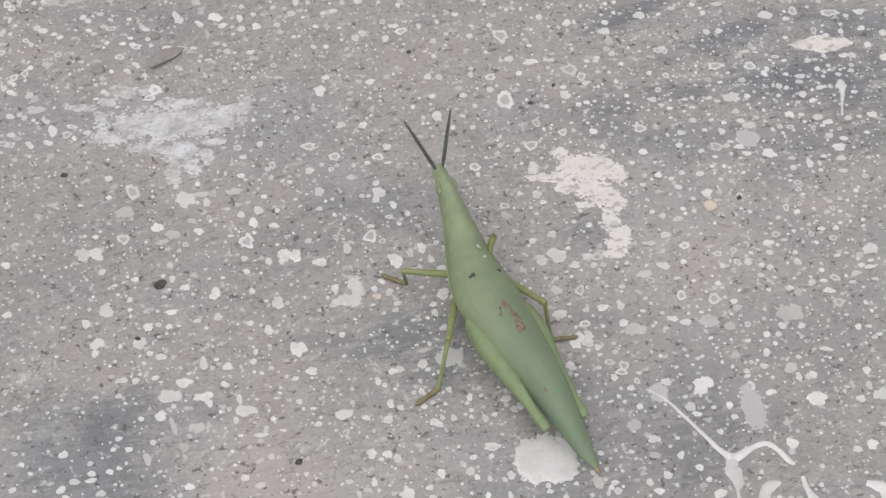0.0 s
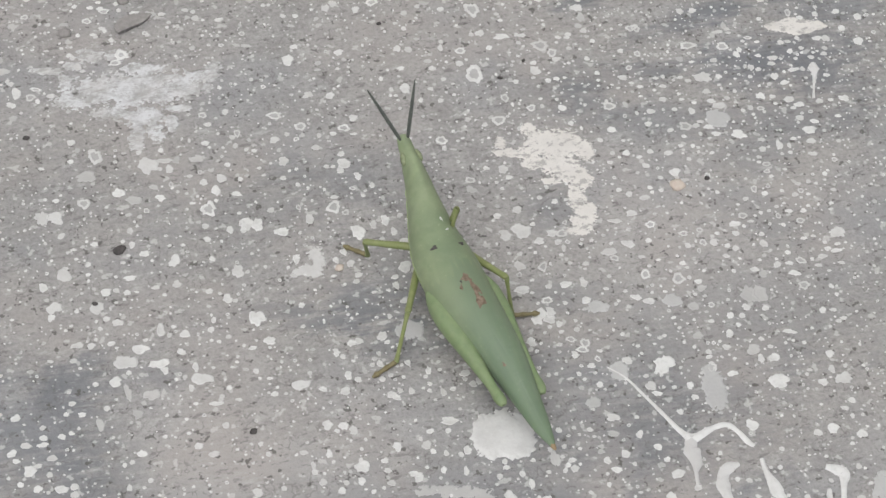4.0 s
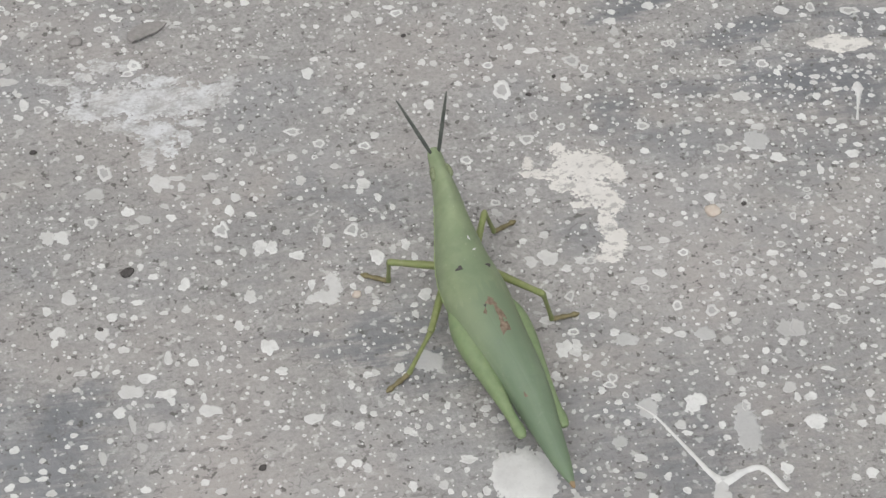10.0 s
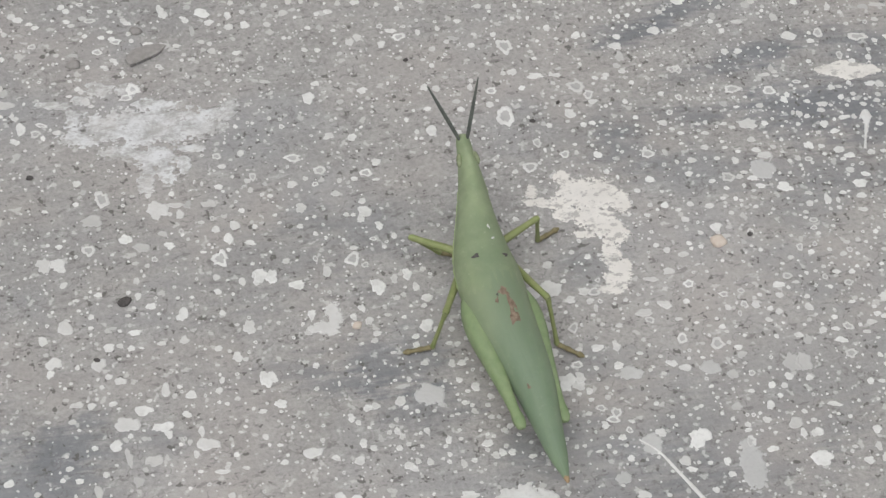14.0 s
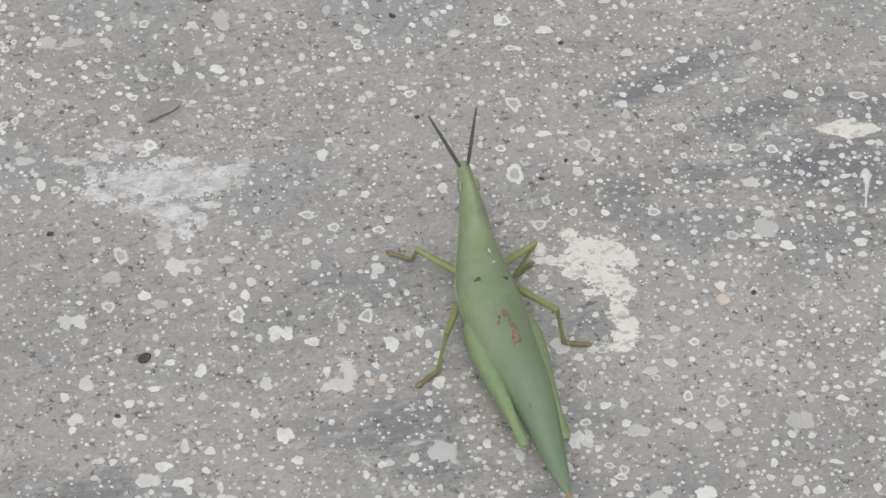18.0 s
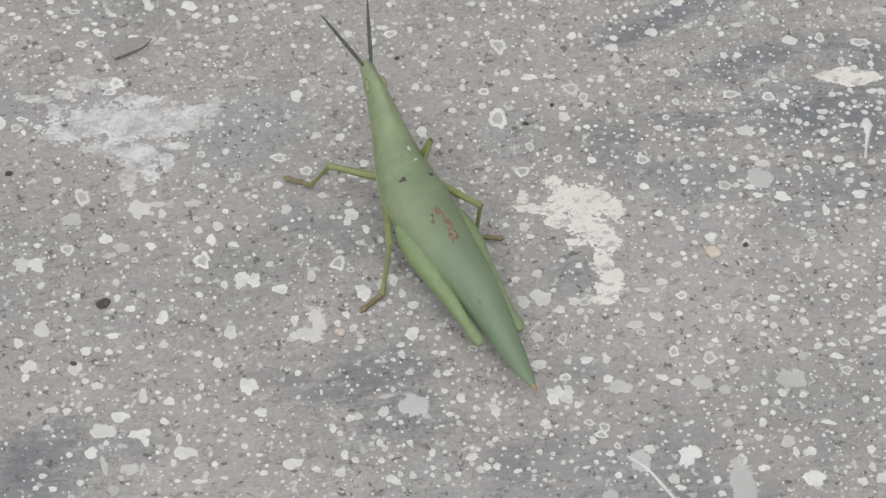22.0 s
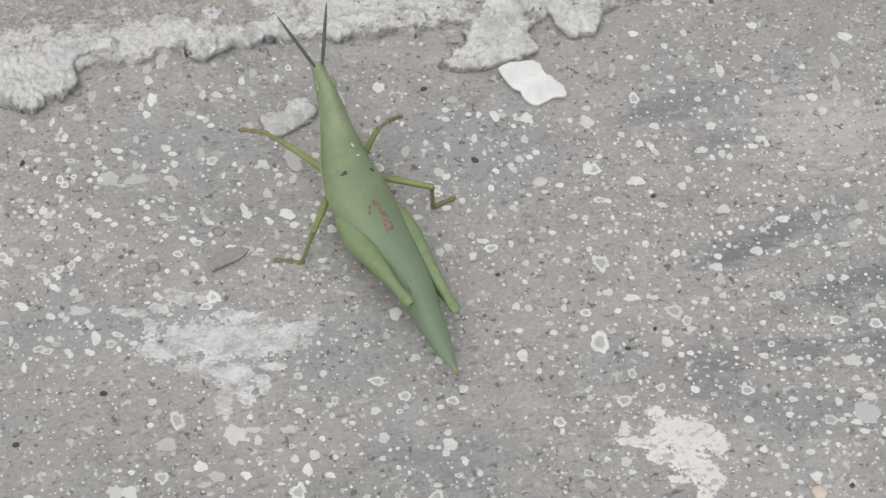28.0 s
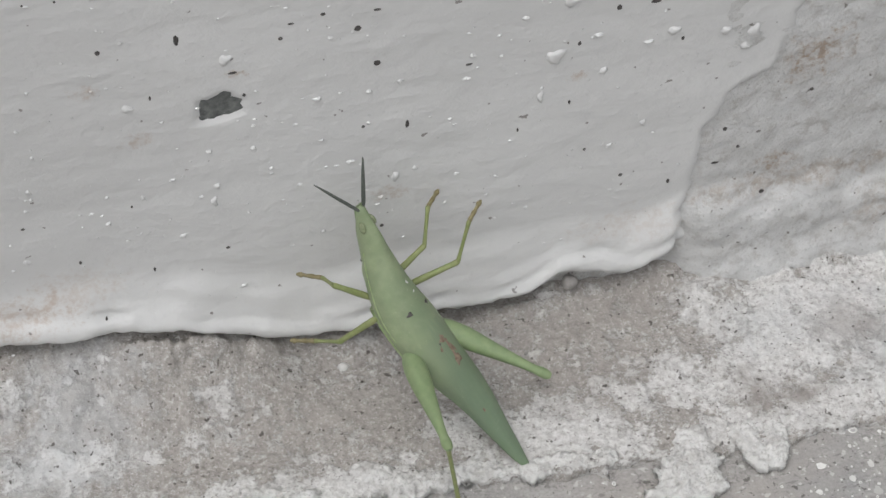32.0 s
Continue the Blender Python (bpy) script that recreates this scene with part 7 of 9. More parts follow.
def blot(name, parts, fine, size, top, step, material, label, seed):
    x0, x1, y0, y1 = bounds(parts)
    return link(name, heightfield(name, x0, x1, y0, y1, step, lump_height(parts, fine, size, top, seed), material), floor, label)


blot("paint_splash", [(-22.4, 26.9, 5.61, 2.52), (-26.6, 27.9, 3.35, 2.05), (-29.9, 27.0, 2.42, 1.09), (-31.0, 27.3, 1.09, 0.86), (-30.3, 29.9, 0.79, 1.58), (-17.3, 26.1, 2.75, 2.06), (-14.3, 26.7, 1.35, 1.11), (-13.3, 27.7, 0.8, 0.9), (-21.2, 29.7, 2.46, 0.88), (-26.8, 33.4, 1.6, 1.05), (-23.8, 32.6, 1.48, 0.97), (-29.2, 32.4, 0.7, 0.6), (-31.9, 32.5, 1.84, 0.55), (-26.1, 24.2, 2.29, 1.01), (-23.0, 22.7, 2.29, 1.39), (-24.5, 19.9, 0.9, 1.9), (-22.3, 20.1, 1.0, 1.5), (-20.3, 20.9, 0.7, 1.38), (-19.0, 22.9, 1.52, 0.62)],
     0.6, 1.0, 0.05, 0.12, SPLASH, "broad worn splash of thin white paint", 1.0)
blot("paint_splash", [(19.4, 5.8, 2.78, 2.11), (21.1, 5.3, 2.42, 2.11), (18.0, 8.5, 0.95, 1.05), (16.3, 5.4, 1.92, 0.82), (14.5, 6.0, 1.8, 0.6), (14.2, 7.4, 0.6, 0.98), (16.5, 3.8, 1.08, 0.97), (19.2, 2.8, 2.4, 1.34), (20.3, 1.0, 2.03, 1.33), (21.1, -0.3, 1.31, 1.03), (17.7, 0.7, 1.43, 0.45), (19.6, -2.5, 1.0, 2.17), (19.8, -4.6, 1.25, 1.43), (18.9, -6.0, 1.25, 1.13), (18.0, -6.8, 1.45, 0.65), (18.2, -5.1, 0.6, 0.5), (23.1, 3.8, 0.96, 1.65)],
     0.42, 0.6, 0.08, 0.1, THICK_SPLASH, "ragged white paint splash with a running tail", 2.0)
blot("paint_splash", [(53.9, 15.0, 2.4, 1.07), (56.0, 14.4, 2.3, 1.0), (51.8, 15.5, 1.0, 0.62), (54.5, 15.6, 1.13, 0.7), (54.5, 14.0, 1.51, 0.7)], 0.22, 0.9, 0.08, 0.13, THICK_SPLASH, "long ragged blot of warm white paint", 4.0)
blot("paint_splash", [(-10.5, -1.6, 0.75, 1.0), (-10.5, -2.7, 0.8, 1.3), (-11.7, -3.5, 1.3, 0.75), (-12.8, -3.4, 0.8, 0.5), (-11.3, -4.2, 0.8, 0.4)], 0.42, 0.55, 0.12, 0.08, SPLAT, "boot-shaped blot of white paint", 5.0)
blot("paint_splash", [(0.7, -29.2, 3.0, 2.9), (-1.0, -29.0, 1.5, 2.4), (1.6, -30.6, 2.1, 1.9), (3.1, -29.1, 1.2, 1.5), (-1.1, -31.1, 0.6, 0.9), (-1.2, -27.5, 0.7, 0.6)], 0.2, 0.9, 0.18, 0.16, SPLAT, "large round blot of white paint", 3.0)
blot("paint_splash", [(-12.3, -40.6, 2.5, 2.3), (-12.9, -39.4, 1.8, 1.0)], 0.2, 0.9, 0.16, 0.16, SPLAT, "round blot of white paint", 13.0)
for (x, y, rx, ry), s in (((-4.0, -14.1, 1.5, 1.25), 5.0), ((23.9, -30.4, 1.3, 3.0), 6.0), ((15.2, -25.5, 1.0, 1.3), 7.0), ((24.2, -18.6, 1.1, 0.85), 8.0), ((16.2, -17.1, 1.1, 0.85), 9.0), ((36.6, -47.6, 2.6, 2.6), 11.0), ((39.5, 3.9, 1.4, 1.3), 12.0), ((11.1, -28.4, 0.8, 0.7), 14.0)):
    blot("grey_paint_drop", [(x, y, rx, ry)], 0.34, 1.0, 0.07, 0.14, GREY_PAINT, "translucent grey paint drop", s)
blot("grey_paint_drop", [(-7.3, -33.7, 3.0, 0.65), (-5.2, -34.7, 2.7, 0.6), (-3.7, -35.7, 1.1, 0.6)], 0.5, 1.0, 0.02, 0.14, FAINT_PAINT, "long smear of thin grey paint", 15.0)


def drip(points, widths, height=0.16):
    """A thin run of paint: a flat domed strip along a smoothed line."""
    pts = []
    for i in range(len(points) - 1):
        for k in range(8):
            t = k / 8
            p = [Vector((*points[max(0, min(len(points) - 1, i + d))], 0)) for d in (-1, 0, 1, 2)]
            q = 0.5 * ((2 * p[1]) + (p[2] - p[0]) * t + (2 * p[0] - 5 * p[1] + 4 * p[2] - p[3]) * t * t + (3 * p[1] - p[0] - 3 * p[2] + p[3]) * t ** 3)
            pts.append((q, widths[i] * (1 - t) + widths[i + 1] * t))
    pts.append((Vector((*points[-1], 0)), widths[-1]))
    verts, faces = [], []
    for i, (q, w) in enumerate(pts):
        d = (pts[min(i + 1, len(pts) - 1)][0] - pts[max(0, i - 1)][0]).normalized()
        side = Vector((-d.y, d.x, 0))
        w *= 1 + 0.22 * fbm(q.x * 0.9, q.y * 0.9, 4.0)
        for k, z in ((-1, -0.06), (-0.7, height * 0.8), (0, height), (0.7, height * 0.8), (1, -0.06)):
            v = q + side * (k * w)
            verts.append((v.x, v.y, z))
    for i in range(len(pts) - 1):
        faces += [(i * 5 + k, i * 5 + k + 1, i * 5 + k + 6, i * 5 + k + 5) for k in range(4)]
    return link("paint_drip", mesh("paint_drip", verts, faces, SPLAT), floor, "thin run of white paint")


drip([(14.1, -24.7), (15.5, -26.6), (16.5, -29.2), (17.4, -31.7), (18.2, -34.0), (18.9, -35.3)], [0.06, 0.12, 0.18, 0.22, 0.33, 0.6])
drip([(18.4, -35.3), (19.6, -35.5), (21.5, -35.0), (23.2, -35.0), (24.0, -36.1), (24.5, -37.6), (24.9, -38.3)], [0.6, 0.55, 0.37, 0.35, 0.35, 0.37, 0.17])
drip([(19.2, -35.2), (18.6, -36.4), (18.5, -37.0), (18.4, -38.3), (17.9, -39.4), (17.5, -40.8)], [0.7, 0.65, 1.05, 0.7, 0.26, 0.17])
drip([(22.5, -39.8), (21.5, -39.8), (20.5, -40.4), (19.9, -41.7), (19.8, -43.2), (19.7, -44.3), (19.8, -45.1)], [0.23, 0.7, 0.69, 0.78, 0.52, 0.40, 0.17])
drip([(25.0, -39.9), (24.8, -41.3), (24.9, -43.1), (24.9, -44.1), (25.2, -45.0), (25.0, -46.5), (24.6, -47.9), (24.1, -49.5)], [0.23, 0.29, 0.69, 0.8, 0.40, 0.35, 0.29, 0.29])
drip([(24.1, -44.5), (23.4, -45.3), (22.4, -46.3)], [0.23, 0.14, 0.09])
drip([(24.1, -49.1), (24.5, -50.4), (24.8, -52.1), (24.6, -55.0)], [0.17, 0.52, 0.46, 0.3])
drip([(30.9, -42.7), (31.8, -43.4), (32.3, -44.1), (31.7, -45.3), (30.6, -47.6), (29.8, -49.1), (29.1, -50.7), (28.1, -53.3), (27, -57)], [0.40, 0.69, 0.75, 0.35, 0.29, 0.58, 0.75, 0.46, 0.3])
drip([(54.0, 8.7), (53.7, 7.9), (53.4, 7.0), (52.6, 5.5), (52.1, 4.5), (51.6, 3.5)], [0.25, 0.75, 0.29, 0.15, 0.15, 0.2])


# ---- plaster along the foot of the wall ----
CRUST_X = (-140, -63.6, -58.7, -53.5, -48.5, -45.5, -43.9, -41, -33, -26.4, -20.8, -17.9, -11.2, -6, -0.8, 8.2, 14, 21, 27, 29.4, 35.5, 41.5, 60, 140)
CRUST_Y = (59, 59.3, 59.5, 59.4, 60.6, 62.2, 63.0, 64, 66, 65.4, 66.5, 66.2, 65.4, 64.7, 64.4, 64.6, 63.4, 63, 62.0, 62.2, 63.2, 62.6, 60, 60)


def crust_height(x, y):
    d = y - float(np.interp(x, CRUST_X, CRUST_Y)) - 1.3 * fbm(x * 0.35, y * 0.35, 1.0, 4) - 0.8 * fbm(x * 0.1, y * 0.1, 6.0, 2)
    top = 1.25 + 0.5 * fbm(x * 0.12, y * 0.12, 3.0, 2)
    h = top * min(1.0, d * 3.0) if d > 0 else d * 0.5
    h -= 0.35 * ease(2.5, 10, d) * ease(-34, -22, x) * ease(8, 0, x)
    up = y + 1.5 * fbm(x * 0.2, y * 0.2, 9.0)
    h += max(0.0, lip_z(x) - 3.3 + 0.9 * ease(-22, -30, x)) * (0.85 * ease(77, 91, up) * ease(-20, -30, x) + 0.45 * ease(86, 91, up) * ease(-30, -20, x))
    h += 1.3 * fbm(x * 0.22, y * 0.3, 13.0) * ease(82, 90, y) * ease(16, 26, x)
    for a, b, rx, ry, up in ((-42, 87.4, 4.5, 2.2, 1.7), (-35.5, 88.0, 3.2, 1.8, 1.6), (-29, 88.6, 2.6, 1.6, 1.2), (-6, 88.5, 1.8, 1.3, 1.6), (3, 88.8, 2.6, 1.2, 1.0)):
        h += up * ease(1.2, 0.35, math.hypot((x - a) / rx, (y - b) / ry) + 0.35 * fbm(x * 0.5, y * 0.5, 11.0))
    return h + 0.28 * fbm(x * 0.45, y * 0.45, 5.0, 4) + 0.16 * fbm(x * 1.3, y * 1.3, 5.0, 2)


crust = tagged(new("plaster_crust", heightfield("plaster_crust", -90, 78, 54, 92, 0.34, crust_height, CRUST, 0.45, 0.6)), "rough whitish plaster crust along the wall's foot", "plaster crust", kind="structure")


def chunk(name, parts, fine, size, top, step, material, label, seed, category):
    """A loose or half-stuck lump that stands on the floor: ellipses melted together, with a broken rim and a flaky top."""
    x0, x1, y0, y1 = bounds(parts)
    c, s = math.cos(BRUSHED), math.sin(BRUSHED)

    def height(x, y):
        g = math.log(sum(math.exp(5 * (1 - math.hypot(((x - a) * c + (y - b) * s) / rx, ((y - b) * c - (x - a) * s) / ry))) for a, b, rx, ry in parts)) / 5
        g += fine * (fbm(x / size, y / size, seed, 5) + 0.5 * fbm(2.7 * x / size, 2.7 * y / size, seed + 4, 3))
        if g < 0:
            return g * 3
        flaky = 0.12 * fbm(x * 0.35, y * 0.45, seed + 3, 2) + 0.16 * fbm(x * 1.9, y * 2.4, seed, 3) - 0.12 * abs(fbm(x * 0.8, y * 1.1, seed + 9, 3))
        return top * (0.75 * ease(0.0, 0.10, g) + 0.25 * ease(0.1, 0.6, g)) + top * flaky * ease(0.0, 0.15, g)
    return tagged(new(name, heightfield(name, x0, x1, y0, y1, step, height, material, 0.8, top * 0.5)), label, category, "plaster lumps along the wall's foot")


chunk("plaster_lump", [(14.9, 61.2, 2.7, 3.6), (17.8, 61.6, 2.9, 3.4), (10.9, 57.8, 2.6, 1.1), (14.3, 58.4, 4.2, 1.7), (18.6, 58.8, 1.7, 1.3), (18.0, 65.6, 3.0, 2.4)], 0.3, 1.5, 1.9, 0.2, LUMP, "pale lump of broken white plaster beside the crust", 12.0, "plaster lump")
chunk("plaster_lump", [(25.0, 60.9, 2.0, 1.7), (27.4, 61.6, 1.7, 2.6), (28.2, 64.2, 1.6, 2.2), (24.4, 64.8, 2.4, 1.9), (25.0, 62.8, 1.7, 1.6)], 0.3, 1.5, 1.8, 0.2, LUMP, "small lump of white plaster at the crust's edge", 18.0, "plaster lump")
chunk("plaster_lump", [(-10.9, 53.8, 2.6, 1.7), (-8.4, 55.0, 2.0, 1.9), (-11.8, 52.4, 1.6, 0.9)], 0.3, 1.5, 1.3, 0.2, LUMP, "small broken plaster lump on the concrete", 13.0, "plaster lump")
chunk("plaster_lump", [(-4.3, 55.2, 1.1, 1.9)], 0.3, 1.5, 1.0, 0.2, LUMP, "small broken plaster lump on the concrete", 14.0, "plaster lump")
chunk("plaster_lump", [(-36.6, 66.6, 4.4, 3.2), (-37.4, 62.8, 2.1, 2.4), (-39.8, 64.8, 2.3, 2.6), (-32.6, 68.6, 3.4, 2.2), (-28.6, 68.2, 2.6, 1.2), (-34.2, 64.6, 2.3, 2.7)], 0.3, 1.5, 2.5, 0.2, LUMP, "thick white plaster lump at the crust's edge", 15.0, "plaster lump")
chunk("plaster_lump", [(-46.0, 62.6, 3.0, 1.1), (-51.0, 60.9, 3.4, 1.2), (-41.6, 64.0, 1.9, 1.2)], 0.3, 1.5, 1.4, 0.2, CRUST, "crumbling pale plaster edge", 20.0, "plaster lump")
chunk("plaster_lump", [(-17.3, 67.0, 2.9, 2.2), (-17.8, 65.3, 1.3, 1.2), (-13.4, 66.9, 3.9, 1.6), (-19.9, 69.6, 3.2, 1.6)], 0.3, 1.5, 2.2, 0.2, LUMP, "white plaster lump at the crust's edge", 16.0, "plaster lump")
chunk("plaster_lump", [(-7.9, 67.0, 3.9, 1.7), (-1.8, 65.5, 2.6, 1.4), (3.1, 65.8, 3.9, 1.6), (7.2, 65.7, 2.0, 1.5)], 0.3, 1.5, 1.9, 0.2, LUMP, "white plaster ridge at the crust's edge", 17.0, "plaster lump")


def plate(name, outline, thick, tilt, at, material, label, category):
    """A thin broken plate with a bevelled rim, lying tilted on the floor."""
    r = random.Random(len(outline))
    pairs = zip(outline, outline[1:] + outline[:1])
    outline = [(a[0] + (b[0] - a[0]) * q + r.uniform(-0.09, 0.09), a[1] + (b[1] - a[1]) * q + r.uniform(-0.09, 0.09)) for a, b in pairs for q in (0.0, 0.33, 0.67)]
    n = len(outline)
    verts = [(x * k, y * k, z) for k, z in ((0.99, 0), (1.0, thick * 0.6), (0.975, thick)) for x, y in outline] + [(0, 0, thick * 1.1)]
    faces = [(j * n + i, j * n + (i + 1) % n, (j + 1) * n + (i + 1) % n, (j + 1) * n + i) for j in range(2) for i in range(n)]
    faces += [(2 * n + i, 2 * n + (i + 1) % n, 3 * n) for i in range(n)] + [tuple(reversed(range(n)))]
    ob = tagged(new(name, mesh(name, verts, faces, material, False)), label, category)
    ob.matrix_world = pose(at[0] * MM, at[1] * MM, at[2] * MM, *tilt)
    return ob


plate("paint_flake", [(-3.5, 2.6), (-2.6, 3.0), (-1.6, 3.1), (-0.4, 2.9), (0.9, 2.7), (1.5, 2.0), (1.6, 0.8), (2.3, 0.2), (2.6, -0.6), (3.2, -1.4), (3.3, -2.6), (2.6, -2.8), (1.7, -2.6), (0.8, -2.8), (-0.3, -3.1), (-1.0, -2.8), (-1.6, -1.9), (-1.8, -0.8), (-2.6, -0.2), (-3.0, 0.9)], 0.4, (10, -5, 0), (18.2, 53.6, 0.62), FLAKE, "loose white paint flake on the concrete", "paint flake")


def pebble(name, at, size, material, label, category, seed=1, turn=0.0, parent=None):
    r = random.Random(seed)
    bm = bmesh.new()
    bmesh.ops.create_icosphere(bm, subdivisions=2, radius=1.0)
    for v in bm.verts:
        k = 1 + 0.28 * fbm(v.co.x * 1.3 + seed, v.co.y * 1.3, v.co.z * 1.3, 2) + r.uniform(-0.03, 0.03)
        v.co = Vector((v.co.x * size[0] * k, v.co.y * size[1] * k, v.co.z * size[2] * k)) * MM
    me = bpy.data.meshes.new(name)
    bm.to_mesh(me)
    bm.free()
    me.materials.append(material)
    me.polygons.foreach_set("use_smooth", [True] * len(me.polygons))
    ob = new(name, me)
    ob.matrix_world = pose(at[0] * MM, at[1] * MM, at[2] * MM, 0, 0, turn)
    if parent:
        ob.parent = parent
    return tagged(ob, label, category, "dark grit on the concrete" if name == "dark_speck" else "")


for k, (x, y, a, b, turn) in enumerate(((-30.4, 4.9, 0.75, 0.55, 20), (17.6, 16.8, 0.32, 0.2, -20), (21.2, 18.6, 0.28, 0.2, 30), (-34.6, -1.3, 0.34, 0.24, -30), (-23.3, -21.5, 0.4, 0.35, 0), (34.7, -4.0, 0.32, 0.26, 0),
                                        (8.8, 44.5, 0.45, 0.35, -40), (26.7, 35.5, 0.3, 0.26, 0), (-36.3, 23.2, 0.4, 0.25, 0), (-45.7, 19.1, 0.35, 0.3, 0), (5.9, 55.7, 0.38, 0.28, 0), (-39.6, 54.3, 0.45, 0.25, 60), (6.9, 28.9, 0.3, 0.2, 0))):
    pebble("dark_speck", (x, y, 0.12), (a, b, 0.22), DARK, "small dark grit speck on the concrete", "grit", k + 1, turn)
pebble("pebble", (31.1, -4.0, 0.1), (0.95, 0.85, 0.28), PEACH, "flat peach-coloured pebble set in the concrete", "pebble", 3)
pebble("pebble", (15.0, 40.0, 0.12), (0.95, 0.75, 0.32), PALE_STONE, "cream pebble on the concrete", "pebble", 4)
pebble("concrete_bump", (-20.8, 40.7, 0.1), (0.7, 0.6, 0.4), GREY_STONE, "rounded grey stone standing out of the concrete", "stone", 21)
pebble("concrete_bump", (-28.5, 37.6, 0.1), (0.85, 0.65, 0.4), GREY_STONE, "rounded grey stone standing out of the concrete", "stone", 22)
plate("concrete_chip", [(-2.4, -1.3), (-1.4, -0.9), (0.2, -0.5), (1.6, 0.1), (2.4, 0.9), (1.6, 1.5), (-0.4, 1.7), (-1.9, 1.1), (-2.6, 0.0)], 0.18, (-11, 3, 4), (-20.3, 36.8, 0.22), GREY_STONE, "raised chip of grey concrete skin", "concrete chip")
pebble("pebble", (-8.6, -4.2, 0.15), (0.5, 0.45, 0.25), PEACH, "tiny peach pebble on the concrete", "pebble", 5)
pebble("pebble", (-19.7, 86.0, 0.9), (0.75, 0.6, 0.6), FLAKE, "white pebble by the wall's foot", "pebble", 6)
pebble("pebble", (25.9, 67.4, 0.9), (0.6, 0.55, 0.5), FLAKE, "white bit of plaster on the crust", "pebble", 7)
pebble("pebble", (-9.1, 79.7, 0.6), (0.4, 0.35, 0.35), FLAKE, "tiny white bit of plaster on the crust", "pebble", 8)
pebble("pebble", (9.7, 89.3, 4.9), (1.05, 0.9, 1.0), GREY_STONE, "grey stone lodged beneath the paint lip", "stone", 9)


# ---- specks, one painted blister shadow and blisters on the wall ----
def on_skin(x, z):
    return skin_y(x, z, z - lip_z(x))


def wall_specks_and_shade(rows, seed):
    for k, (x, z, a, b) in enumerate(rows):
        deep = x > edge_x(z)
        pebble("wall_speck_or_shade", (x, (old_coat(x, z) if deep else on_skin(x, z)), z), (a, 0.12, b), DARK, "", "", k + seed, 0, wall if deep else paint_layer)


# (-30.1, 49.4) is shade beside a blister, set as a dark lump; others are specks
wall_specks_and_shade(((-35.7, 55.4, 0.27, 0.72), (-43.8, 55.4, 0.26, 0.32), (-53.8, 59.2, 0.17, 0.19), (-17.8, 61.6, 0.24, 0.23), (-16.5, 52.8, 0.41, 0.37), (-14.4, 47.3, 0.42, 0.43), (-24.8, 53.2, 0.24, 0.25), (-20.2, 55.7, 0.28, 0.20), (-14.4, 55.1, 0.43, 0.16), (-23.6, 55.1, 0.36, 0.12), (-29.0, 45.8, 0.19, 0.26), (-16.0, 37.8, 0.20, 0.23), (-11.0, 37.1, 0.23, 0.64), (-30.1, 49.4, 0.49, 0.2), (-39.0, 47.6, 0.12, 0.34), (-50.5, 63.5, 0.14, 0.15), (-47.3, 63.3, 0.14, 0.15), (16.9, 49.6, 0.6, 0.3), (12.7, 49.5, 0.3, 0.4), (3.7, 56.9, 0.4, 0.28), (8.5, 45.0, 0.20, 0.31), (20.7, 43.1, 0.18, 0.32)), 30)
wall_specks_and_shade(((10.9, 53.3, 0.40, 0.2), (26.8, 48.3, 0.31, 0.22), (27.8, 26.6, 0.30, 0.36), (29.8, 23.1, 0.23, 0.26), (27.2, 20.9, 0.46, 0.2), (33.8, 14.6, 0.32, 0.33), (21.4, 19.2, 0.2, 0.4), (15.2, 21.9, 0.25, 0.25), (10.3, 27.5, 0.18, 0.25), (2.0, 32.8, 0.12, 0.3), (7.9, 35.9, 0.15, 0.36), (-4.1, 44.7, 0.4, 0.16), (37.9, 31.1, 0.26, 0.25), (-40.6, 20.0, 0.15, 0.36), (-46.9, 14.4, 0.15, 0.6), (-16.1, 14.9, 0.36, 0.32), (-13.9, 20.6, 0.25, 0.25), (-48.8, 23.4, 0.16, 0.3), (-54.4, 30.7, 0.25, 0.18), (-42.3, 31.3, 0.13, 0.2), (-32.0, 21.5, 0.25, 0.2)), 60)


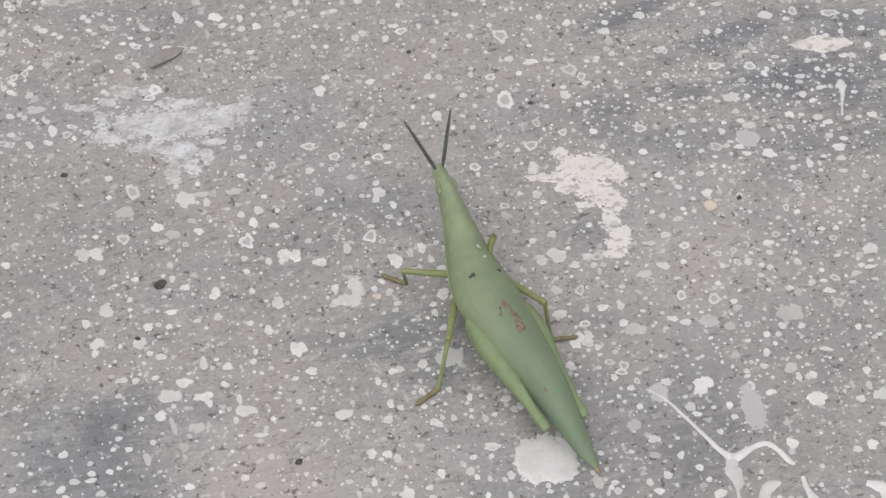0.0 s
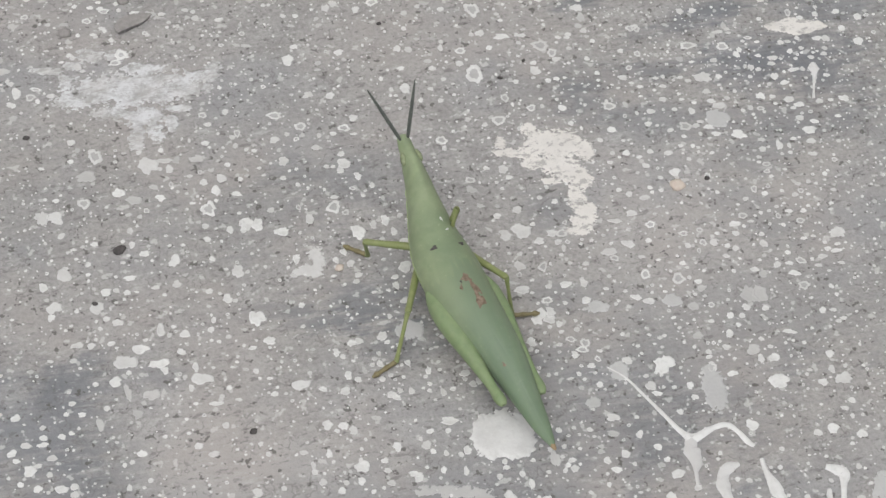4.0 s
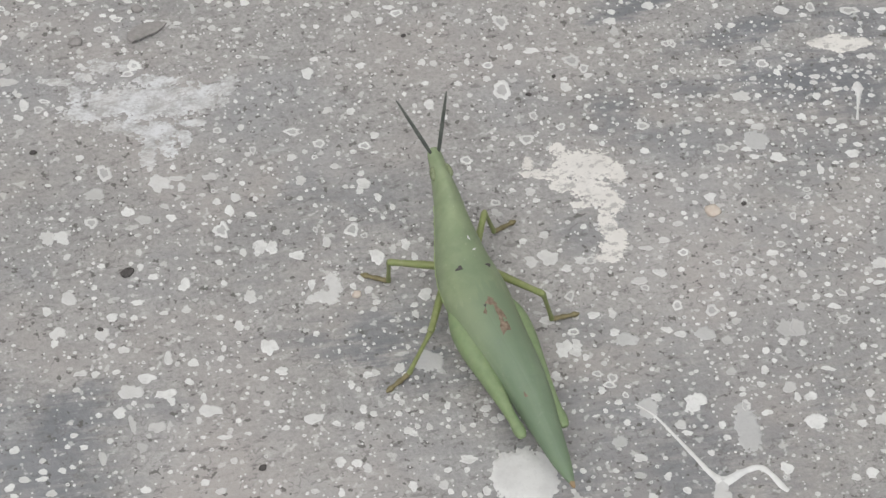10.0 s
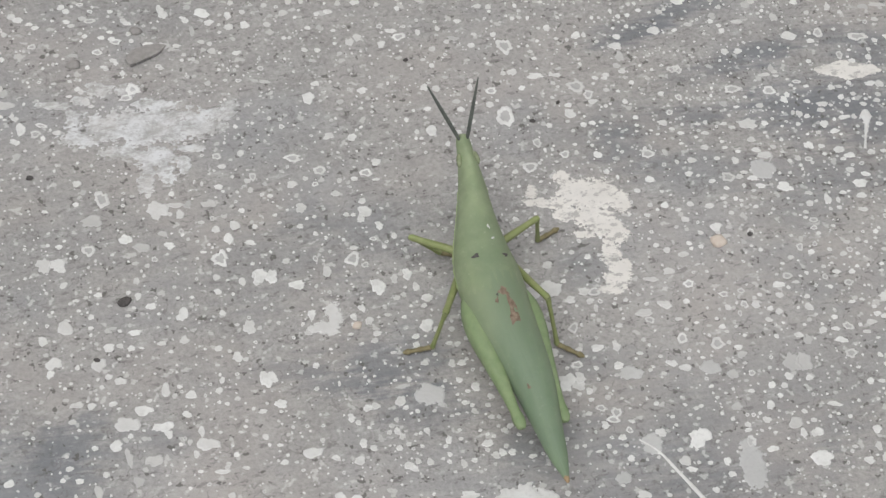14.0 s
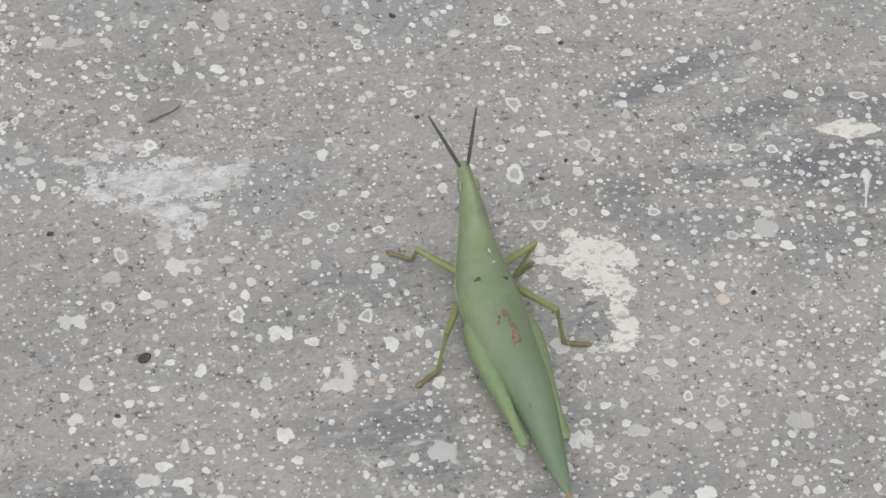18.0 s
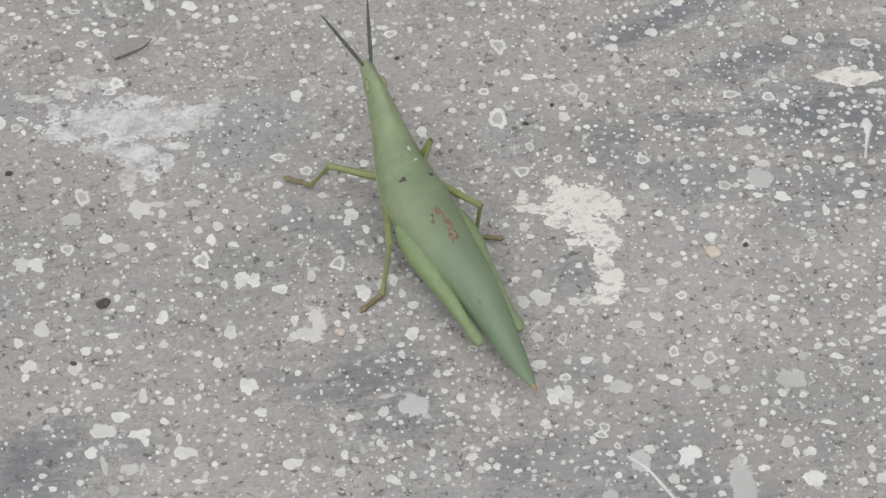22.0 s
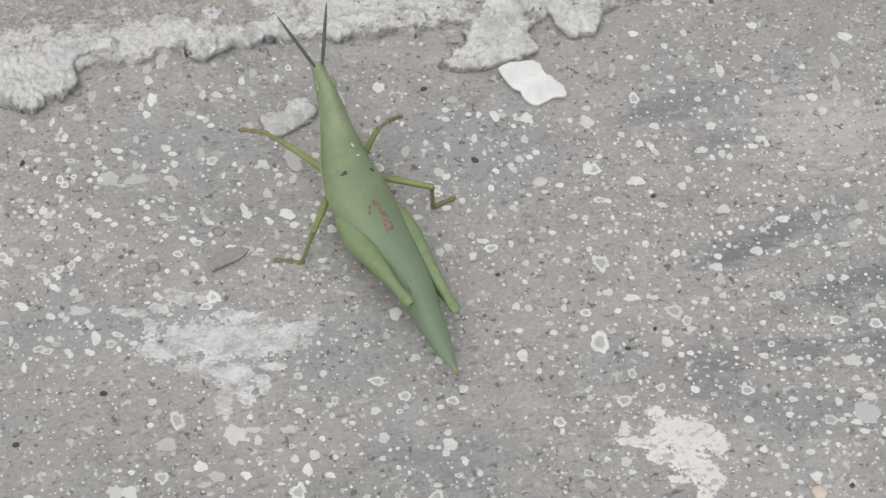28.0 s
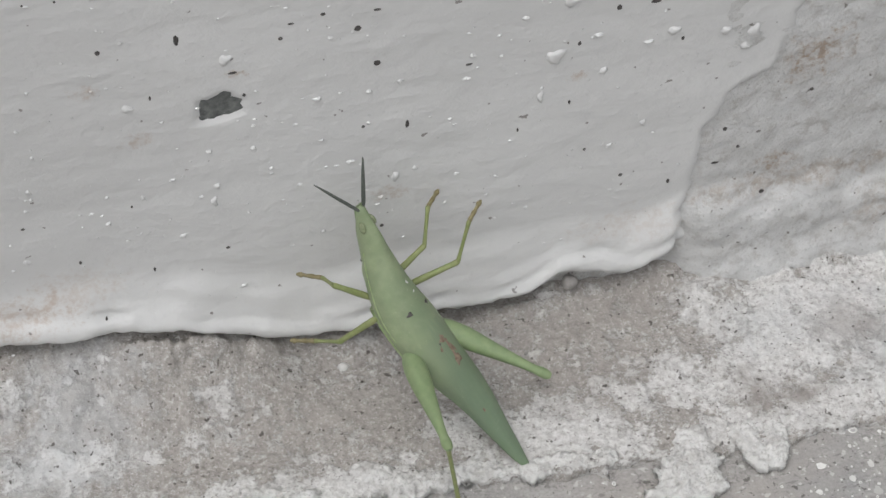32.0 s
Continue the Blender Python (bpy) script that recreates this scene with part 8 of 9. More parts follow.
def blisters():
    r = random.Random(5)
    verts, faces = [], []
    spots = []
    for known in (
        ((-43.5, 64.1, 0.95, 1.43), (-30.8, 51.5, 0.67, 0.83), (-41.5, 46.6, 0.60, 0.51), (-55.3, 53.9, 0.28, 0.24), (-52.1, 41.7, 0.27, 0.26), (-33.2, 37.9, 0.44, 0.36), (-28.3, 37.2, 0.35, 0.41), (-28.2, 40.8, 0.25, 0.27), (-37.5, 34.4, 0.38, 0.32), (-32.7, 32.2, 0.45, 0.42), (-33.1, 29.7, 0.46, 0.76), (-34.5, 30.8, 0.32, 0.28), (-23.3, 30.0, 0.30, 0.29), (-17.5, 32.4, 0.47, 0.33), (-53.1, 36.4, 0.37, 0.45), (-57.1, 43.1, 0.26, 0.26), (-44.4, 44.4, 0.24, 0.26), (-41.0, 32.4, 0.25, 0.37), (-12.3, 28.7, 0.48, 0.87), (-11.8, 43.9, 0.33, 0.35), (-10.0, 29.5, 0.34, 0.39), (-3.7, 45.9, 0.39, 0.35)),
        ((-4.3, 42.5, 0.47, 0.27), (5.8, 43.6, 1.22, 1.08), (4.4, 37.5, 0.48, 0.93), (4.5, 38.8, 0.27, 0.37), (7.2, 51.7, 0.92, 0.85), (11.6, 40.1, 0.62, 0.55), (17.2, 30.3, 0.51, 0.59), (19.5, 44.6, 0.76, 0.63), (25.8, 43.2, 0.64, 0.64), (29.3, 42.3, 1.07, 1.11), (28.4, 40.2, 0.65, 0.56), (10.6, 45.8, 0.75, 0.31), (-0.8, 48.3, 0.33, 0.22), (-0.5, 45.1, 0.33, 0.22), (-4.2, 49.4, 0.32, 0.21), (-9.2, 56.7, 0.31, 0.24), (2.1, 50.2, 0.46, 0.26), (-23.5, 60.0, 0.27, 0.20), (-35.6, 60.8, 0.20, 0.19), (-21.1, 43.4, 0.64, 0.22), (-26.5, 33.6, 0.33, 0.23), (-26.5, 32.7, 0.26, 0.19)),
        ((-54.6, 25.1, 0.38, 0.43), (-56.2, 24.0, 0.32, 0.29), (-21.8, 53.7, 0.18, 0.25), (16.7, 43.5, 0.76, 0.23), (-20.7, 36.7, 0.39, 0.23), (-17.0, 52.4, 0.19, 0.25), (-2.7, 55.3, 0.19, 0.21), (-47.5, 54.7, 0.17, 0.20), (-44.9, 52.4, 0.18, 0.16), (-30.3, 14.8, 0.21, 0.26), (-20.8, 21.4, 0.35, 0.30), (-15.4, 17.8, 0.28, 0.31)),
    ):
        spots += [(x, z, a, b / a, 0.0) for x, z, a, b in known]
    for _ in range(420):
        spots.append((r.uniform(-70, 24), r.uniform(12, 64), 0.09 + 0.08 * r.expovariate(1.0), r.uniform(0.5, 1.0), r.uniform(-0.5, 0.5)))
    for x, z, s, st, turn in spots:
        if x > edge_x(z) - s or in_chip(x, z) > 0:
            continue
        s, n, base, y0 = min(s, 2.0), 10, len(verts), on_skin(x, z)
        for k, out in ((1.0, -0.08), (0.8, 0.24), (0.4, 0.44)):
            for i in range(n):
                a = 6.28318 * i / n
                u, w = s * k * math.cos(a) * (1 + 0.25 * math.sin(2 * a + x) + 0.2 * math.sin(3 * a + z)), s * k * st * math.sin(a) * (1 + 0.3 * math.sin(3 * a + x))
                verts.append((x + u * math.cos(turn) - w * math.sin(turn), y0 - out * min(0.7, s), z + u * math.sin(turn) + w * math.cos(turn)))
        verts.append((x, y0 - 0.44 * min(0.7, s), z))
        for j in range(2):
            faces.extend((base + j * n + i, base + j * n + (i + 1) % n, base + (j + 1) * n + (i + 1) % n, base + (j + 1) * n + i) for i in range(n))
        faces.extend((base + 2 * n + i, base + 2 * n + (i + 1) % n, base + 3 * n) for i in range(n))
    return tagged(link("paint_blisters", mesh("paint_blisters", verts, faces, WALL_PAINT), paint_layer), "small blisters and lumps in the paint", kind="stuff")


blisters()


# ---- the grasshopper: y ahead, z up, origin on the ground below its middle ----
def bend(y):
    return -1.05 * ease(17.5, 7, y) * ease(-9, 2.5, y)


def loft(name, sections, material, n=20, roof=1.6, closed=True, hem=0.0):
    """Sections (y, half width, bottom, top): pointed above, rounded below."""
    verts, faces = [], []
    for y, w, zb, zt in sections:
        mid = zb + (zt - zb) * 0.42
        for i in range(n):
            a = 6.28318 * i / n
            c, s = math.cos(a), math.sin(a)
            p = 2 / (roof if s > 0 else 2.3)
            x = w * math.copysign(abs(c) ** p, c)
            z = mid + (zt - mid if s > 0 else mid - zb) * math.copysign(abs(s) ** p, s)
            back = hem * ease(7, 4.4, y) * max(0.0, (z - mid) / (zt - mid)) if hem else 0.0
            verts.append((x + bend(y), y - back, z))
    for j in range(len(sections) - 1):
        faces += [(j * n + i, j * n + (i + 1) % n, (j + 1) * n + (i + 1) % n, (j + 1) * n + i) for i in range(n)]
    if closed:
        faces += [tuple(range(n)), tuple(reversed(range((len(sections) - 1) * n, len(sections) * n)))]
    return mesh(name, verts, faces, material)


def smooth_rows(rows, k=4):
    """More rows between the given ones, on a smooth curve."""
    out = []
    for i in range(len(rows) - 1):
        p = [rows[max(0, min(len(rows) - 1, i + d))] for d in (-1, 0, 1, 2)]
        for j in range(k):
            t = j / k
            out.append(tuple(0.5 * (2 * b + (c - a) * t + (2 * a - 5 * b + 4 * c - d) * t * t + (3 * b - a - 3 * c + d) * t ** 3) for a, b, c, d in zip(*p)))
    return out + [rows[-1]]


WING_ROWS = smooth_rows([(7.5, 2.97, 3.6, 8.4), (4.0, 3.29, 3.6, 8.5), (0.0, 3.08, 3.6, 8.2), (-4.0, 2.6, 3.6, 7.6), (-8.0, 2.02, 3.7, 6.8), (-12.0, 1.42, 3.9, 6.0), (-15.5, 0.92, 4.2, 5.4), (-18.0, 0.3, 4.7, 5.05)])


def wing_place(a, y, w, zb, zt):
    """A point of the wing's cross-section, a from 0 on the ridge to 1.9 below the flank."""
    mid = zb + (zt - zb) * 0.42
    c, s = math.cos(a), math.sin(a)
    return w * s, mid + ((zt - mid) * c if c > 0 else (mid - zb) * 1.4 * c)


def wing(side):
    """One leathery forewing: a shell from the ridge of the back down over the flank."""
    verts, faces, n = [], [], 12
    # the right wing laps over the ridge onto the left one
    lift, inner = (0.03, -0.3) if side > 0 else (0.0, 0.0)
    for y, w, zb, zt in WING_ROWS:
        for thick in (0.0, 0.05):
            for i in range(n):
                a = inner + (1.9 - inner) * i / (n - 1)
                x, z = wing_place(a, y, max(0.1, w - thick), zb, zt - thick + (lift if i else -2 * lift))
                verts.append((side * x + bend(y), y, z))
    m = 2 * n
    for j in range(len(WING_ROWS) - 1):
        for i in range(n - 1):
            faces += [(j * m + i, j * m + i + 1, (j + 1) * m + i + 1, (j + 1) * m + i), (j * m + n + i + 1, j * m + n + i, (j + 1) * m + n + i, (j + 1) * m + n + i + 1)]
        for i in (0, n - 1):
            faces.append((j * m + i, (j + 1) * m + i, (j + 1) * m + n + i, j * m + n + i))
    return mesh("forewing", verts, faces, WING)


def back_z(x, y, extra=0.0):
    """Height of the back at (x, y), over wings and pronotum."""
    rows = WING_ROWS
    ys = [r[0] for r in reversed(rows)]
    w, zb, zt = (float(np.interp(y, ys, [r[k] for r in reversed(rows)])) for k in (1, 2, 3))
    a = math.asin(min(0.98, abs(x - bend(y)) / w))
    return wing_place(a, y, w, zb, zt)[1] + extra


def tube(name, sections, material, n=10, flat=1.0):
    """A limb along +y: sections (y, radius)."""
    verts = [(r * math.cos(6.28318 * i / n) * flat, y, r * math.sin(6.28318 * i / n)) for y, r in sections for i in range(n)]
    faces = [(j * n + i, j * n + (i + 1) % n, (j + 1) * n + (i + 1) % n, (j + 1) * n + i) for j in range(len(sections) - 1) for i in range(n)]
    faces += [tuple(range(n)), tuple(reversed(range((len(sections) - 1) * n, len(sections) * n)))]
    return mesh(name, verts, faces, material)


def blade(name, sections, material, n=18):
    """A thigh along +y: sections (y, half width, half height), keeled above and below."""
    verts = []
    for y, w, h in sections:
        for i in range(n):
            c, v = math.cos(6.28318 * i / n), math.sin(6.28318 * i / n)
            verts.append((w * math.copysign(abs(c) ** 0.9, c), y, h * math.copysign(abs(v) ** 0.8, v)))
    faces = [(j * n + i, j * n + (i + 1) % n, (j + 1) * n + (i + 1) % n, (j + 1) * n + i) for j in range(len(sections) - 1) for i in range(n)]
    faces += [tuple(range(n)), tuple(reversed(range((len(sections) - 1) * n, len(sections) * n)))]
    return mesh(name, verts, faces, material)


def ball(name, at, size, material, turn=(0, 0, 0)):
    bm = bmesh.new()
    bmesh.ops.create_uvsphere(bm, u_segments=16, v_segments=10, radius=1.0)
    bmesh.ops.transform(bm, matrix=pose(at[0] * MM, at[1] * MM, at[2] * MM, *turn) @ Matrix.Diagonal((size[0] * MM, size[1] * MM, size[2] * MM, 1)), verts=bm.verts)
    me = bpy.data.meshes.new(name)
    bm.to_mesh(me)
    bm.free()
    me.materials.append(material)
    me.polygons.foreach_set("use_smooth", [True] * len(me.polygons))
    return me


FEELERS = {}
hopper = tagged(new("grasshopper"), "slender green cone-headed grasshopper with folded wings and dark antennae", "grasshopper")
head = link("head", loft("head", smooth_rows([(11.5, 2.12, 4.6, 8.9), (14.0, 1.70, 5.4, 9.6), (16.0, 1.36, 6.4, 10.1), (17.6, 1.06, 7.4, 10.4), (18.9, 0.86, 8.8, 10.6), (19.7, 0.76, 9.5, 10.7), (20.25, 0.58, 10.0, 10.62)], 3), GREEN), hopper)
for side in (-1, 1):
    link("eye", ball("eye", (side * 0.88, 17.8, 9.5), (0.32, 0.75, 0.46), EYE, (22, 0, side * 11)), head, "oval grey-green eye")
    feeler = link("antenna", tube("antenna", smooth_rows([(0, 0.17), (0.7, 0.26), (2.5, 0.27), (4.5, 0.22), (6.3, 0.12), (6.7, 0.05)], 3), ANTENNA, 8, 0.75), head, "dark grey tapering antenna")
    FEELERS["left" if side < 0 else "right"] = (feeler, Matrix.Translation((side * 0.42 * MM, 19.7 * MM, 10.4 * MM)), [])
link("pronotum", loft("pronotum", smooth_rows([(14.6, 1.45, 6.0, 9.45), (13.4, 1.80, 4.7, 9.36), (12.0, 2.1, 4.3, 9.12), (9.5, 2.65, 3.7, 8.82), (7.0, 3.1, 3.6, 8.62), (5.4, 3.27, 3.6, 8.56), (4.3, 3.3, 3.65, 8.52), (3.0, 3.25, 3.7, 8.42), (1.8, 3.0, 3.8, 8.2)], 3), GREEN, 24, 2.0, hem=0.6), hopper, "sage green saddle-shaped pronotum")
link("abdomen", loft("abdomen", smooth_rows([(9.0, 2.4, 2.6, 7.0), (5.0, 2.75, 2.3, 7.0), (0.0, 2.6, 2.4, 6.6), (-5.0, 2.0, 2.8, 6.0), (-10.0, 1.3, 3.4, 5.2), (-14.5, 0.6, 4.1, 5.0), (-16.0, 0.2, 4.4, 4.7)], 3), BELLY, 18, 2.0), hopper, "pale green underside and abdomen")
for side in (-1, 1):
    link("forewing", wing(side), hopper, "leaf-green folded forewing")
for side in (-1, 1):
    ridge = [(side * (w + 0.02) + bend(y), y, zb + (zt - zb) * 0.42) for y, w, zb, zt in smooth_rows([(15.2, 1.50, 6.0, 9.9), (13.4, 1.82, 4.7, 9.38), (12.0, 2.1, 4.3, 9.12), (9.5, 2.66, 3.7, 8.82), (7.0, 3.12, 3.6, 8.62), (4.6, 3.31, 3.6, 8.6)], 4)]
    rv, rf = [], []
    for i, (x, y, z) in enumerate(ridge):
        q = 0.06 + 0.04 * math.sin(i * 2.4)
        rv += [(x + q * math.cos(a), y, z + q * math.sin(a)) for a in (0.0, 1.05, 2.09, 3.14, 4.19, 5.24)]
        if i:
            rf += [((i - 1) * 6 + k, (i - 1) * 6 + (k + 1) % 6, i * 6 + (k + 1) % 6, i * 6 + k) for k in range(6)]
    link("side_stripe", mesh("side_stripe", rv, rf, BELLY), hopper, "pale beaded line along the flank")
link("wing_tip", ball("wing_tip", (bend(-18.0), -17.9, 4.85), (0.28, 0.75, 0.22), TIP), hopper, "brown frayed wing tip")


def mark(x, y, rx, ry, turn, material, label):
    """A thin blotch that follows the back."""
    verts, faces, n = [], [], 12
    for k in (0.0, 0.6, 1.0):
        for i in range(n if k else 1):
            a = 6.28318 * i / n
            q = k * (1 + 0.3 * math.sin(3 * a + x * 9) + 0.2 * math.sin(5 * a + y))
            u, w = rx * q * math.cos(a), ry * q * math.sin(a)
            px, py = x + u * math.cos(turn) - w * math.sin(turn), y + u * math.sin(turn) + w * math.cos(turn)
            verts.append((px, py, back_z(px, py, 0.17 if k < 1 else 0.06) + (0.12 + 0.08 * max(0.0, py - 7) if py > 3.6 else 0.0)))
    faces += [(0, 1 + i, 1 + (i + 1) % n) for i in range(n)]
    faces += [(1 + i, 1 + n + i, 1 + n + (i + 1) % n, 1 + (i + 1) % n) for i in range(n)]
    return link("mark", mesh("mark", verts, faces, material), hopper, label)


mark(-2.25, 6.5, 0.36, 0.26, 0.1, DARK, "small dark dot on the back")
mark(0.75, 6.2, 0.30, 0.24, 0.3, DARK, "small dark dot on the back")
mark(-0.75, 1.75, 0.45, 0.55, 0.6, SCAR, "brown scar on the wing")
mark(-0.35, 0.4, 0.34, 1.05, 0.2, SCAR, "brown scar on the wing")
mark(-0.45, -1.15, 0.5, 0.85, -0.1, SCAR, "brown scar on the wing")
mark(-1.65, 0.9, 0.16, 0.34, -0.3, SCAR, "brown scar on the wing")
mark(-1.45, 1.5, 0.1, 0.14, 0, DARK, "tiny dark dot on the back")
mark(-1.0, -8.4, 0.12, 0.3, 0.2, SCAR, "small brown fleck on the wing")
mark(-0.1, 9.6, 0.12, 0.26, 0.2, FLAKE, "tiny white fleck on the back")
mark(0.0, 8.2, 0.22, 0.08, 0.4, FLAKE, "tiny white fleck on the back")

# limbs: hip in the body's space and the lengths of thigh, shin and foot, in millimetres
LEGS_AT = {
    "fore_left": ((-2.4, 10.0, 4.4), (5.6, 4.8, 2.8)), "fore_right": ((0.9, 10.0, 4.4), (5.6, 4.8, 2.8)),
    "mid_left": ((-3.2, 7.8, 4.2), (6.9, 5.6, 2.8)), "mid_right": ((1.8, 8.2, 4.4), (6.9, 5.6, 2.8)),
    "hind_left": ((-3.85, 2.2, 5.5), (13.6, 12.2, 3.6)), "hind_right": ((1.85, 2.2, 5.3), (13.6, 12.2, 3.6)),
}
SEGMENTS, STEPS = {}, {}


def build_limb(key):
    kind = key.split("_")[0]
    _, (a, b, c) = LEGS_AT[key]
    if kind == "hind":
        thigh = blade("hind_femur", smooth_rows([(-1.2, 0.5, 0.6), (0.6, 1.12, 1.15), (3.2, 1.28, 1.22), (6.5, 0.96, 0.96), (10, 0.62, 0.62), (12.0, 0.50, 0.48), (13.0, 0.60, 0.56), (13.7, 0.55, 0.50), (14.1, 0.36, 0.32), (14.2, 0.1, 0.1)], 3), THIGH)
        shin = tube("hind_tibia", smooth_rows([(-0.3, 0.2), (0.4, 0.36), (1.5, 0.27), (6, 0.25), (10.5, 0.3), (11.9, 0.38), (12.3, 0.22)], 2), LEG, 10)
    else:
        thigh = tube(kind + "_femur", smooth_rows([(-0.5, 0.22), (0.3, 0.38), (2, 0.42), (a - 1.2, 0.33), (a - 0.2, 0.37), (a + 0.2, 0.22)], 2), LEG, 10)
        shin = tube(kind + "_tibia", smooth_rows([(-0.2, 0.16), (0.3, 0.28), (1.2, 0.22), (b - 1, 0.23), (b - 0.1, 0.29), (b + 0.15, 0.18)], 2), LEG, 10)
    foot = tube(kind + "_tarsus", smooth_rows([(-0.15, 0.14), (0.25, 0.25), (0.8, 0.2), (1.2, 0.26), (1.7, 0.19), (2.2, 0.2), (c - 0.35, 0.29), (c, 0.2), (c + 0.25, 0.08)], 2), FOOT, 10, 1.2)
    SEGMENTS[key] = [link(me.name.split(".")[0], me, hopper) for me in (thigh, shin, foot)]


for key in LEGS_AT:
    build_limb(key)


# ---- what moves ----
def step(key, t, knee, ankle, toe):
    """Where a leg's joints are at a time, in the body's space (millimetres)."""
    hip = Vector(LEGS_AT[key][0])
    k, a, e = Vector(knee), Vector(ankle), Vector(toe)
    STEPS.setdefault(key, []).append((t, (k - hip).normalized(), (a - k).normalized(), (e - a).normalized()))


def along(d, up):
    """A turn that lays +y along d and keeps +z near up."""
    x = d.cross(up).normalized()
    return Matrix((x, d, x.cross(d))).transposed().to_4x4()


def feel(side, t, d):
    """Where an antenna points at a time, in the body's space."""
    _, base, rows = FEELERS[side]
    rows.append((t, base @ along(Vector(d).normalized(), Vector((0, -0.9, 0.5)))))


def limb_rows(key):
    """Poses of thigh, shin and foot through the clip, joint to joint."""
    hip, lengths = Vector(LEGS_AT[key][0]), LEGS_AT[key][1]
    keys = STEPS[key]
    rows = ([], [], [])
    times = sorted({round(0.5 * i, 2) for i in range(56)} | {round(27.5 + 0.125 * i, 3) for i in range(37)})
    for t in times:
        i = max(0, sum(1 for k in keys if k[0] <= t) - 1)
        a, b = keys[i], keys[min(i + 1, len(keys) - 1)]
        u = 0.0 if b[0] == a[0] else min(1.0, max(0.0, (t - a[0]) / (b[0] - a[0])))
        at = hip.copy()
        for part in range(3):
            d = (a[1 + part] * (1 - u) + b[1 + part] * u).normalized()
            rows[part].append((t, Matrix.Translation(at * MM) @ along(d, Vector((0, 0.05, 1)) if abs(d.z) < 0.95 else Vector((0, 1, 0)))))
            at = at + d * lengths[part]
    return rows


